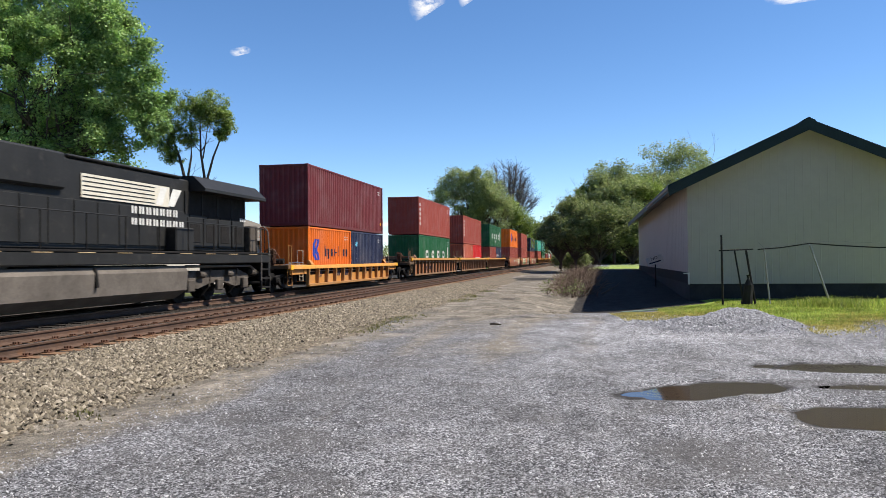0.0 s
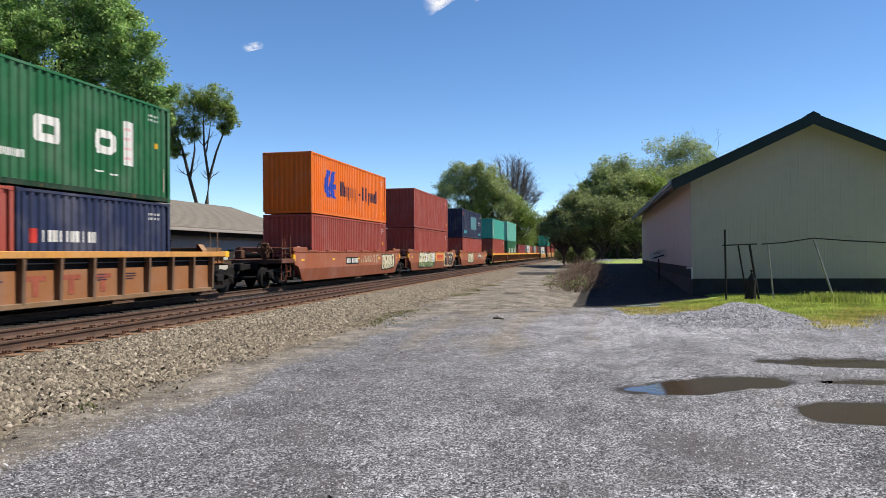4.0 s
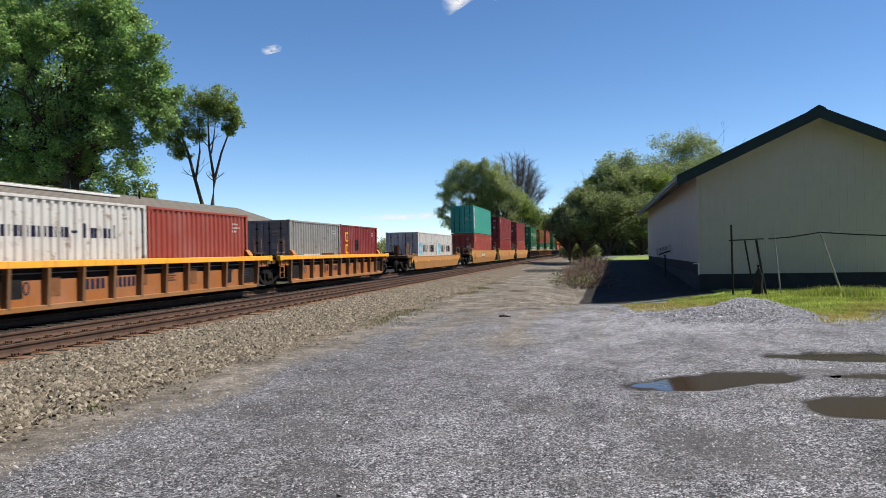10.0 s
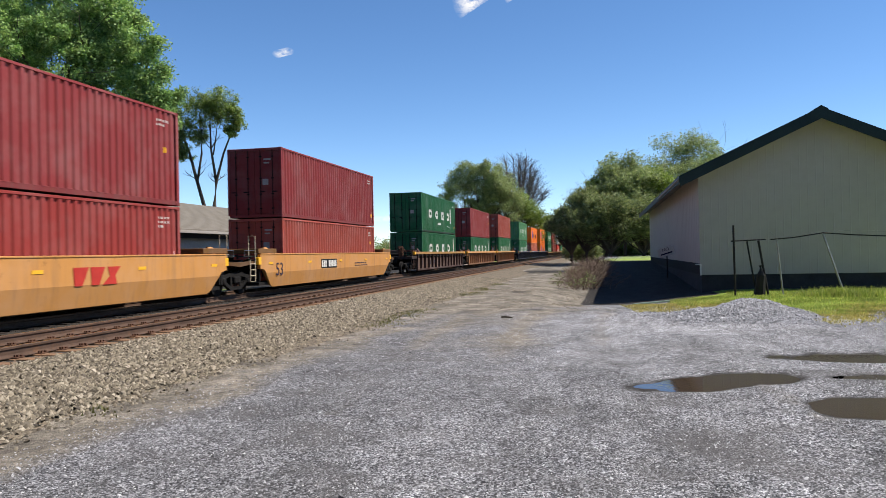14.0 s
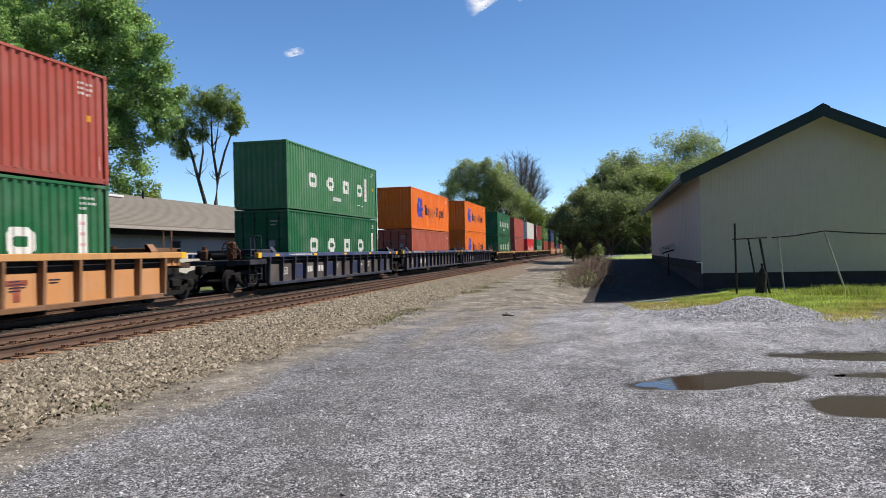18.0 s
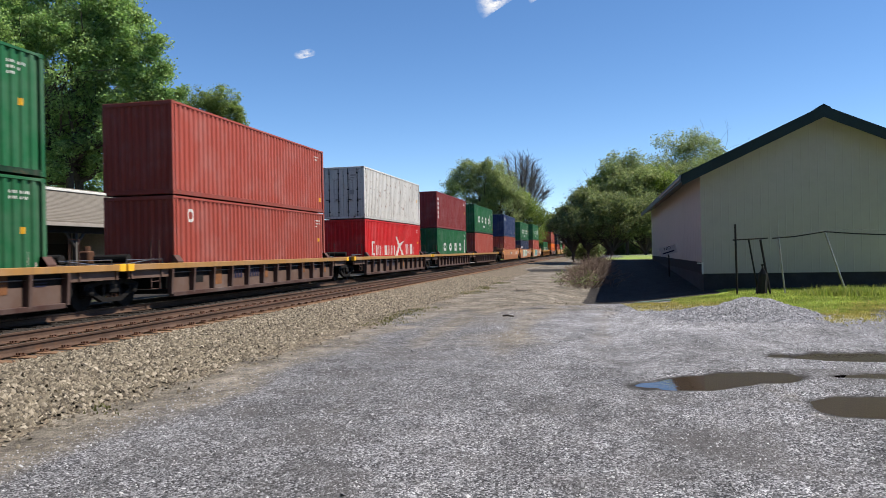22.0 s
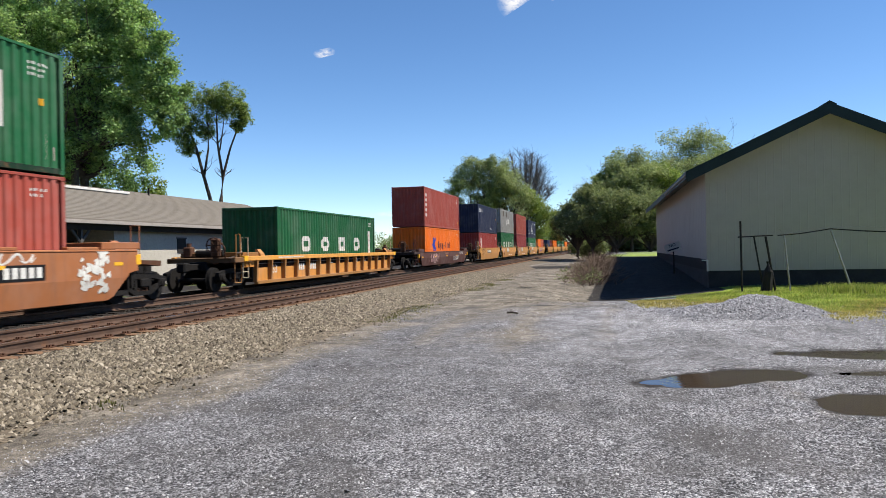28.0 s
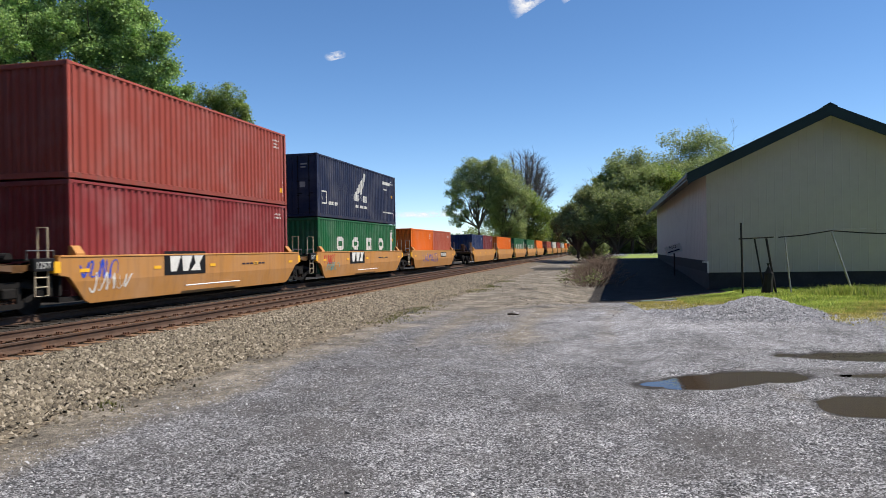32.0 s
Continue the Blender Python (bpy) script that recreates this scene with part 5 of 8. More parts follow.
L40, L20, STD, TALL = 12.37, 6.14, 2.591, 2.896
CM = {(L, H): container_meshes(L, H) for L, H in ((L40, STD), (L40, TALL), (L20, STD))}
COL = dict(fadedgreen=(0.055, 0.18, 0.08), maroon=(0.155, 0.030, 0.034), redbrown=(0.31, 0.064, 0.046), red=(0.27, 0.038, 0.033), salmon=(0.40, 0.10, 0.06), orange=(0.70, 0.15, 0.012),
           green=(0.013, 0.105, 0.040), teal=(0.05, 0.34, 0.27), navy=(0.018, 0.026, 0.062), blue=(0.018, 0.036, 0.105), white=(0.56, 0.55, 0.52),
           grey=(0.27, 0.275, 0.265), brightred=(0.56, 0.018, 0.02), darkred=(0.215, 0.033, 0.034), paleteal=(0.14, 0.46, 0.36))
COLWORD = dict(fadedgreen="faded green", maroon="dark maroon", redbrown="red-brown", red="red", salmon="faded salmon-red", orange="bright orange", green="dark green", teal="teal",
               navy="navy blue", blue="blue", white="dirty white", grey="weathered grey", brightred="bright red", darkred="dark red", paleteal="pale teal")
PLATEGREY = plain("grey_door_lettering", (0.35, 0.34, 0.33), 0.6, 0, 0.2, 3)


def flat(x, rects):
    """Thin painted rectangles (y0, y1, z0, z1) on a side at x."""
    s = Shape()
    for y0, y1, z0, z1 in rects:
        s.box(x, x + 0.006, y0, y1, z0, z1)
    return s


def clip_z(pts, z, above):
    """The share of an outline above or below a level."""
    out = []
    for (a, b), (c, d) in zip(pts, pts[1:] + pts[:1]):
        ia, ic = (b >= z) == above, (d >= z) == above
        if ia:
            out.append((a, b))
        if ia != ic:
            f = (z - b) / (d - b)
            out.append((a + (c - a) * f, z))
    return out


WALL_LINES = {}


def wall_line(L):
    """Where the pressed side wall stands, along a container of this length."""
    if L not in WALL_LINES:
        n = int((L - 0.30) / 0.278)
        p = (L - 0.30) / n
        ys = [0.15 + p * (k + d + 0.1) for k in range(n) for d in (0.0, 0.34, 0.5, 0.84)]
        WALL_LINES[L] = (np.array(ys), np.array([1.207, 1.207, 1.157, 1.157] * n))
    return WALL_LINES[L]


def clip_y(pts, y, above):
    return [(b, a) for a, b in clip_z([(b, a) for a, b in pts], y, above)]


def paint(L, polys, lift=0.004):
    """Paint laid over the pressed wall: every outline follows its ridges and hollows."""
    ys, xs = wall_line(L)
    s, at = Shape(), {}
    for poly in polys:
        lo, hi = min(p[0] for p in poly), max(p[0] for p in poly)
        cuts = [lo] + [v for v in ys if lo < v < hi] + [hi]
        for a, b in zip(cuts, cuts[1:]):
            if b - a < 1e-5:
                continue
            q = clip_y(clip_y(poly, a, True), b, False)
            if len(q) > 2:
                face = []
                for y, z in q:
                    key = (round(y, 4), round(z, 4))
                    if key not in at:
                        at[key] = len(s.v)
                        s.v.append((float(np.interp(y, ys, xs)) + lift, y, z))
                    if at[key] not in face:
                        face.append(at[key])
                if len(face) > 2:
                    s.f.append(tuple(face))
    return s


def slab(y0, y1, z0, z1):
    return [(y0, z0), (y1, z0), (y1, z1), (y0, z1)]


def ring(y, z, w, h, t, c=0.24):
    """A hollow block with cut corners, as eight four-sided pieces."""
    def outline(y, z, w, h, k):
        return [(y + k, z), (y + w - k, z), (y + w, z + k), (y + w, z + h - k), (y + w - k, z + h), (y + k, z + h), (y, z + h - k), (y, z + k)]
    k = c * min(w, h)
    o, i = outline(y, z, w, h, k), outline(y + t, z + t, w - 2 * t, h - 2 * t, max(0.01, k - 0.5 * t))
    return [[o[j], o[(j + 1) % 8], i[(j + 1) % 8], i[j]] for j in range(8)]


def word_shapes(kinds, y, z, h, w, pitch, t):
    """A name as a row of plain upright bars in pairs: o even, q reaching lower, b reaching higher, T tall, I single, - dash."""
    out = []
    for k, kind in enumerate(kinds):
        a = y + pitch * k
        if kind == "I":
            out.append(slab(a + 0.3 * w, a + 0.3 * w + 1.3 * t, z, z + 1.4 * h))
        elif kind == "-":
            out.append(slab(a, a + 0.8 * w, z + 0.42 * h, z + 0.42 * h + t))
        elif kind != " ":
            lo, hi = z - 0.34 * h * (kind == "q"), z + h * (1.38 if kind in "Tb" else 1.0)
            out.append(slab(a, a + 1.3 * t, lo if kind == "q" else z, hi if kind == "T" else z + h))
            out.append(slab(a + w - 1.3 * t, a + w, z, hi))
    return out


def decorate(box, L, H, logo):
    """Company marks as plain shapes on the side towards the lot."""
    r = random.Random(len(MOVERS) * 7 + len(logo))

    def mark(name, polys, mat, label="", lift=0.004):
        ob = part(name, paint(L, polys, lift), box, label, mat=mat)
        if name in ("code_print", "upright_print", "bar_print", "code_bar", "side_bar", "label_print", "name_print", "small_print", "stripe_mark", "small_stencil", "square_star"):
            ob["kind"] = "stuff"

    def name_row(kinds, y, z, h, w, pitch, t, mat, label):
        for q in word_shapes(kinds, y, z, h, w, pitch, t):
            mark("name_bar", [q], mat, label)

    # code rows by the far upper corner, thin upright lines below them
    rows = []
    for k in range(r.choice((2, 3))):
        n = r.randint(6, 10) - 3 * (k == 2)
        rows += [slab(L - 1.05 + 0.062 * j, L - 1.015 + 0.062 * j, H - 0.40 - 0.13 * k, H - 0.335 - 0.13 * k) for j in range(n) if j != 4]
    mark("code_print", rows, WHITE)
    if r.random() < 0.6:
        a = r.uniform(0.30, 0.7)
        mark("upright_print", [slab(L - 0.56, L - 0.53, a, a + r.uniform(0.5, 1.0)), slab(L - 0.36, L - 0.335, a, a + r.uniform(0.3, 0.8))], PINKMARK)
    if logo in ("blocks", "lowblocks"):       # four spaced white blocks and a tall bar
        low = logo == "lowblocks"
        z, h = (1.08, 0.66) if low else (1.12, 0.64)
        ys = (2.40, 4.60, 6.80, 8.92)
        for polys in (ring(ys[0], z, 0.86, h, 0.21, 0.12), ring(ys[1], z, 0.90, h, 0.22, 0.30), ring(ys[2], z, 0.86, h, 0.21, 0.12), ring(ys[3], z, 0.84, h, 0.21, 0.22)):
            mark("mark_block", polys, WHITE, "hollow white block mark")
        a, b = ((11.18, 11.50), (0.88, 2.12)) if low else ((10.12, 10.55), (0.92, 2.16))
        mark("tall_bar", [slab(*a, *b)], WHITE, "tall white bar with faint red dashes")
        mark("bar_print", [slab(a[0] + 0.06, a[1] - 0.06, b[0] + 0.16 + 0.27 * k, b[0] + 0.24 + 0.27 * k) for k in range(4)], PINKMARK, "", 0.006)
        if not low:
            for k in range(8):
                mark("small_bar", [slab(5.45 + 0.135 * k, 5.55 + 0.135 * k, 0.66, 0.84)], WHITE)
            mark("code_bar", [slab(8.9, 9.3, 0.62, 0.66), slab(9.5, 9.9, 0.58, 0.62)], WHITE)
    elif logo == "swirl":      # blue emblem and a line of dark shapes
        for dy in (0.0, 0.70):
            mark("emblem", [[(2.05 + dy, 2.24), (2.58 + dy, 2.24), (2.16 + dy, 1.48), (1.58 + dy, 1.36)], [(1.58 + dy, 1.36), (2.16 + dy, 1.48), (2.62 + dy, 0.90), (2.06 + dy, 0.90)]], BLUEMARK, "blue slanted emblem stroke")
        mark("emblem_spur", [slab(2.75, 3.30, 1.36, 1.62)], BLUEMARK)
        name_row("Toqoq-IIqob", 4.05, 1.10, 0.55, 0.46, 0.585, 0.115, DARKMARK, "dark plain bar")
    elif logo == "swirl_small":
        for dy in (0.0, 0.42):
            mark("emblem", [[(2.62 + dy, 1.85), (2.98 + dy, 1.85), (2.72 + dy, 1.36), (2.34 + dy, 1.28)], [(2.34 + dy, 1.28), (2.72 + dy, 1.36), (3.0 + dy, 0.86), (2.64 + dy, 0.86)]], BLUEMARK, "blue slanted emblem stroke")
        name_row("Toqoq-IIqob", 4.15, 1.05, 0.38, 0.31, 0.395, 0.08, DARKMARK, "dark plain bar")
    elif logo == "swirl20":    # the same dark shapes, large on a twenty-foot box
        for dy in (0.0, 0.36):
            mark("emblem", [[(0.78 + dy, 2.02), (1.06 + dy, 2.02), (0.86 + dy, 1.52), (0.55 + dy, 1.45)], [(0.55 + dy, 1.45), (0.86 + dy, 1.52), (1.08 + dy, 1.02), (0.80 + dy, 1.02)]], BLUEMARK, "blue slanted emblem stroke")
        name_row("Toqoq-IIqob", 1.95, 1.20, 0.38, 0.27, 0.345, 0.075, DARKMARK, "dark plain bar")
    elif logo == "emblem20":
        mark("emblem", [[(0.70, 1.85), (0.82, 2.08), (0.95, 1.98), (1.08, 2.02), (1.0, 1.78), (0.85, 1.68)]], SKYMARK, "small light blue emblem")
        mark("side_bar", [slab(0.82, 0.95, 1.05 - 0.27 * k, 1.2 - 0.27 * k) for k in range(-1, 3)], WHITE)
    elif logo == "whiteside20":
        mark("side_bar", [p for k in range(4) for p in ring(0.35, H - 0.62 - 0.42 * k, 0.27, 0.30, 0.07)], WHITE, "white blocks set one under another")
    elif logo == "star":       # light blue square and dark shapes, on a twenty-foot box
        mark("blue_square", [slab(0.40, 1.17, 0.93, 1.82)], SKYMARK, "light blue square")
        mark("square_star", [[(0.785 + q * math.cos(a + d), 1.375 + q * math.sin(a + d)) for q, d in ((0.07, -0.45), (0.27, 0.0), (0.07, 0.45), (0.0, 0.0))] for a in (k * math.tau / 7 + 1.57 for k in range(7))], WHITE, "white seven-rayed star", 0.006)
        name_row("oooooo", 1.50, 1.13, 0.52, 0.50, 0.605, 0.125, BLACKPLATE, "dark plain bar")
    elif logo == "longname":
        name_row("oooooo-Ioob", 0.9, 1.62, 0.26, 0.26, 0.36, 0.07, DARKMARK, "dark plain bar")
    elif logo == "vertical":   # white blocks down the leading corner
        for k in range(5):
            mark("side_block", ring(0.42, H - 0.72 - 0.36 * k, 0.34, 0.27, 0.075), WHITE, "hollow white block")
    elif logo == "label":      # tall white label at the leading corner
        mark("tall_label", [slab(0.40, 0.92, H - 2.45, H - 0.30)], WHITE, "tall white label")
        mark("label_print", [p for k in range(8) for p in ring(0.52, H - 0.60 - 0.25 * k - 0.1 * (k > 3), 0.28, 0.19, 0.055)], DARKMARK, "", 0.006)
    elif logo == "panel":
        mark("teal_panel", [slab(5.0, 8.8, 0.95, 2.3)], FADEDTEAL, "large faded teal patch")
        mark("code_plate", [slab(1.0, 2.6, 0.45, 0.75), slab(10.2, 11.6, 0.4, 0.62)], TEALMARK)
        mark("red_tag", [slab(0.55, 0.95, H - 0.62, H - 0.36)], REDMARK)
        mark("name_print", [slab(10.1 + 0.16 * k, 10.22 + 0.16 * k, 1.75, 1.86) for k in range(8)] + [slab(10.1 + 0.16 * k, 10.22 + 0.16 * k, 1.5, 1.6) for k in range(6)], WHITE)
    elif logo == "yellowside":
        for k in range(3):
            mark("side_block", ring(0.72, 1.72 - 0.62 * k, 0.44, 0.50, 0.10, 0.06), YELLOW, "hollow yellow block mark")
        mark("patch", [[(2.22, 1.30), (2.4, 1.24), (2.75, 1.28), (2.82, 1.5), (2.78, 1.8), (2.6, 1.86), (2.26, 1.83), (2.19, 1.6)]], BLACKPLATE, "dark square patch")
    elif logo == "greyname":
        mark("white_panel", [slab(1.55, 3.45, 0.38, 1.12)], WHITE, "white name panel")
        for q in word_shapes("ooo", 1.75, 0.5, 0.5, 0.42, 0.52, 0.12):
            mark("name_bar", [q], DARKMARK, "navy plain bar", 0.006)
        mark("rust_patch", [slab(3.6, 5.2, 0.35, 1.15)], RUST, "rusty brown patch")
    elif logo == "redname":
        mark("name_shape", ring(1.27, 0.87, 0.55, 0.81, 0.13, 0.06), WHITE, "white plain bar")
        name_row("oooooo", 2.05, 0.87, 0.58, 0.52, 0.66, 0.10, WHITE, "white plain bar")
        mark("white_emblem", [[(6.05, 2.05), (6.35, 2.02), (7.05, 1.50), (6.75, 1.42)], [(6.55, 1.50), (7.1, 1.62), (8.2, 1.80), (7.0, 1.32)], [(6.7, 1.45), (7.05, 1.42), (6.5, 0.85), (5.9, 0.72)], [(6.9, 1.40), (7.2, 1.38), (7.9, 0.86), (7.5, 0.82)]], WHITE, "white angular emblem")
        name_row("ooo", 8.45, 0.87, 0.70, 0.58, 0.74, 0.12, WHITE, "white plain bar")
    elif logo == "kname":
        name_row("oooooo", 1.7, 0.70, 0.52, 0.44, 0.58, 0.12, WHITE, "white plain bar")
    elif logo == "smallname":
        name_row("ooooo", 0.8, 1.35 + (H - 2.59), 0.28, 0.30, 0.40, 0.08, WHITE, "small white plain bar")
        mark("red_tag", [slab(0.42, 0.68, 1.32 + (H - 2.59), 1.66 + (H - 2.59))], REDMARK)
    elif logo == "topname":
        name_row("ooo", 1.30, H - 0.78, 0.30, 0.32, 0.42, 0.08, WHITE, "white plain bar")
        mark("stripe_mark", [[(0.45 + 0.1 * k, H - 0.78 + 0.14 * k), (1.10 + 0.06 * k, H - 0.78 + 0.14 * k), (1.06 + 0.06 * k, H - 0.70 + 0.14 * k), (0.41 + 0.1 * k, H - 0.70 + 0.14 * k)] for k in range(3)], WHITE, "white slanted stripes")
        mark("small_stencil", [slab(7.6, 7.9, 0.45, 0.62), slab(8.1, 8.35, 0.42, 0.52)], WHITE)
    elif logo == "middlename":
        name_row("ooI", 6.0, H * 0.40, 0.62, 0.58, 0.76, 0.16, WHITE, "white plain bar")
        mark("emblem", [[(4.7, 1.85), (5.2, 1.75), (5.45, 1.1), (5.2, 0.95), (4.95, 1.4)]], WHITE, "white leaf-shaped emblem")
        mark("emblem_core", [[(4.95, 1.7), (5.15, 1.6), (5.25, 1.2), (5.1, 1.35)]], REDMARK, "", 0.006)
        mark("repair_patch", [slab(2.0, 3.1, H - 0.9, H - 0.22), slab(4.9, 5.8, H - 0.9, H - 0.22)], TANKGREY, "dark repair patches")
    elif logo == "wing":
        for k in range(4):
            mark("emblem", [[(5.0 + 0.28 * k, 1.42 + 0.20 * k), (6.2 + 0.22 * k, 1.85 + 0.25 * k), (6.3 + 0.18 * k, 1.72 + 0.22 * k), (5.25 + 0.28 * k, 1.28 + 0.18 * k)]], WHITE, "white winged emblem stroke")
        mark("emblem", [[(6.5, 2.6), (6.75, 2.55), (6.2, 1.5), (5.9, 1.3), (6.0, 1.6)]], WHITE)
        name_row("oooooo", 4.5, 1.02, 0.34, 0.34, 0.46, 0.09, WHITE, "white plain bar")
        mark("small_print", [slab(5.2 + 0.2 * k, 5.34 + 0.2 * k, 0.68, 0.82) for k in range(9)] + [slab(1.5 + 0.16 * k, 1.62 + 0.16 * k, 0.62, 0.78) for k in range(7)] + [slab(9.9 + 0.16 * k, 10.02 + 0.16 * k, 0.62, 0.70) for k in range(12)], WHITE)
        mark("white_panel", [slab(9.95, 11.35, 2.28, 2.46), slab(10.0, 10.6, 1.95, 2.03)], WHITE)
        mark("small_sign", ring(0.62, 0.62, 0.5, 0.62, 0.07, 0.05), WHITE)
    elif logo == "whiteside":
        mark("tall_label", [slab(1.05, 1.62, 0.35, 2.05)], WHITE, "white upright label")
        mark("label_print", ring(1.16, 1.38, 0.34, 0.46, 0.09) + ring(1.16, 0.72, 0.34, 0.46, 0.09), REDMARK, "", 0.006)
    elif logo == "tag":
        mark("tag_mark", ring(0.80, H - 0.80, 0.36, 0.42, 0.09, 0.3), WHITE, "small pale oval mark")
    if L > 7:
        mark("warning_tag", [slab(L - 0.5, L - 0.38, 0.5, 0.68)] if r.random() < 0.6 else [slab(L - 0.74, L - 0.65, 1.58, 1.74)], YELLOW)


def container(L, H, colour, logo, y, z, upper, doors):
    word = "stacked on top" if upper else "in a well car"
    size = "twenty-foot" if L < 7 else "forty-foot"
    box = thing("container", f"{COLWORD[colour]} {size} corrugated shipping container {word}", "shipping container", "containers on the train")
    c = COL[colour]
    m = CM[L, H]
    part("side_wall", m["side_wall"], box, color=c)
    part("side_wall", m["far_wall"], box, color=c)
    part("frame", m["frame"], box, color=c)
    # bottom rails in a darker tone than the walls, green ones nearly black
    for at in (None, Matrix.Diagonal((-1, 1, 1, 1))):
        part("bottom_rail", m["bottom_rail"], box, "worn bottom rail, darker than the walls", color=tuple(v * (0.25 if colour == "green" else 0.8) + 0.004 for v in c), at=at)
    part("roof", m["roof"], box, color=c)
    part("end_wall", m["end_wall"], box, color=c, at=Matrix.Translation((0, L, 0)) @ pose(0, 0, 0, 0, 0, 180))
    if doors:
        for flip in (0, 1):
            d = part("door", m["door"], box, color=c, at=Matrix.Diagonal((-1, 1, 1, 1)) if flip else None)
            part("lock_rod", m["lock_rod"], d, "galvanised lock rod", at=pose(0.28, 0, 0))
            part("lock_rod", m["lock_rod"], d, "galvanised lock rod", at=pose(0.82, 0, 0))
            if not flip:
                part("data_plate", Shape().box(0.36, 0.62, -0.002, 0.004, 1.35, 1.6), d, mat=PLATEGREY)
                part("code_print", Shape().box(0.42, 0.74, -0.002, 0.004, H - 0.52, H - 0.45).box(0.42, 0.66, -0.002, 0.004, H - 0.66, H - 0.60), d, mat=PLATEGREY)["kind"] = "stuff"
    else:
        part("end_wall", m["end_wall"], box, color=c)
    for sx in (-1, 1):
        for yy in (0.081, L - 0.081):
            for zz in (0.059, H - 0.059):
                if sx > 0 or zz > 1 and yy < 1:
                    part("corner_casting", m["casting"], box, color=tuple(v * 0.8 for v in c), at=pose(sx * (1.219 - 0.086), yy, zz))
    if colour in ("white", "grey"):
        for o in box.children_recursive:
            if o.data.materials and o.data.materials[0] == PAINT:
                o.material_slots[0].link = "OBJECT"
                o.material_slots[0].material = PAINT_WORN
    decorate(box, L, H, logo)
    MOVERS.append((box, y, RAIL + z))
    return box


# ---------------------------------------------------------------- the train: well cars
WELLCOL = dict(copper=(0.34, 0.13, 0.052), yellow=(0.44, 0.208, 0.06), brown=(0.25, 0.075, 0.034), rust=(0.23, 0.115, 0.055), darkbrown=(0.075, 0.038, 0.030), navy=(0.028, 0.034, 0.058), maroon=(0.070, 0.026, 0.021),
               ochre=(0.40, 0.18, 0.055), tan=(0.27, 0.155, 0.075))


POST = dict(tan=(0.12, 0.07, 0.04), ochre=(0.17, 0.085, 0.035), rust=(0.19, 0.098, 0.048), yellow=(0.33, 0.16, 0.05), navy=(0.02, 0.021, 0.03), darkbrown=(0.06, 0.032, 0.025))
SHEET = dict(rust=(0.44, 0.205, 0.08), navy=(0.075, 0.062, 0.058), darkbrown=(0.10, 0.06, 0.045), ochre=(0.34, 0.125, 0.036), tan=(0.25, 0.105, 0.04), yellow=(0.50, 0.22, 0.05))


def wheel_profile(sides=20):
    s = Shape()
    for sx in (-1, 1):
        x = sx * 0.7525
        s.tube([(x + sx * 0.065, 0, 0), (x + sx * 0.06, 0, 0), (x - sx * 0.06, 0, 0), (x - sx * 0.062, 0, 0), (x - sx * 0.09, 0, 0)], [0.40, 0.419, 0.419, 0.447, 0.44], sides)
        s.tube([(x + sx * 0.13, 0, 0), (x - sx * 0.12, 0, 0)], 0.13, 10)
        for k in range(3):   # web holes' rims, so that the roll can be seen
            a = k * math.tau / 3
            s.box(x + sx * 0.06, x + sx * 0.075, 0.25 * math.cos(a) - 0.04, 0.25 * math.cos(a) + 0.04, 0.25 * math.sin(a) - 0.04, 0.25 * math.sin(a) + 0.04)
    s.tube([(-0.98, 0, 0), (0.98, 0, 0)], 0.075, 10)
    return s.mesh("wheelset", CASTIRON)


WHEELSET = wheel_profile()
fr = Shape().prism([(-1.12, 0.54), (-1.12, 0.67), (-0.45, 0.80), (0.45, 0.80), (1.12, 0.67), (1.12, 0.54), (0.45, 0.66), (-0.45, 0.66)], "x", 0.92, 1.08)
fr.prism([(-1.0, 0.52), (-0.38, 0.19), (0.38, 0.19), (1.0, 0.52), (0.9, 0.60), (0.34, 0.31), (-0.34, 0.31), (-0.9, 0.60)], "x", 0.93, 1.07)
for dy in (-0.889, 0.889):
    fr.box(0.90, 1.10, dy - 0.17, dy + 0.17, 0.40, 0.64, 0.03)
for dy in (-0.33, 0.33):
    fr.box(0.93, 1.07, dy - 0.055, dy + 0.055, 0.24, 0.74)
SIDEFRAME = fr.mesh("side_frame", CASTIRON)
bo = Shape().box(-1.15, 1.15, -0.2, 0.2, 0.42, 0.66, 0.03).box(-0.3, 0.3, -0.3, 0.3, 0.6, 0.8, 0.02)
BOLSTER = bo.mesh("bolster", CASTIRON)
sp = Shape()
for sx in (-1, 1):
    for dy in (-0.17, 0.0, 0.17):
        for k in range(5):
            sp.tube([(sx * 1.0, dy, 0.24 + 0.036 * k), (sx * 1.0, dy, 0.262 + 0.036 * k)], 0.07, 8)
SPRINGS = sp.mesh("spring_nest", RUST)
CAP = Shape().tube([(1.08, 0, 0), (1.13, 0, 0), (1.15, 0, 0)], [0.115, 0.115, 0.07], 10).mesh("bearing_cap", CASTIRON)


def truck(car, y, s0):
    t = part("truck", BOLSTER, car, "dark cast-steel wheel truck", at=pose(0, y, 0))
    for at in (None, Matrix.Diagonal((-1, 1, 1, 1))):
        part("side_frame", SIDEFRAME, t, at=at)
    part("spring_nest", SPRINGS, t)
    for dy in (-0.889, 0.889):
        w = part("wheelset", WHEELSET, t, at=pose(0, dy, 0.419))
        ROLLERS.append((w, dy, s0 + y))
        part("bearing_cap", CAP, t, at=pose(0, dy, 0.50))


CHORD_END = {8.45: 9.4, 6.70: 8.75, 6.62: 7.7}    # the top chord reaches on over the truck


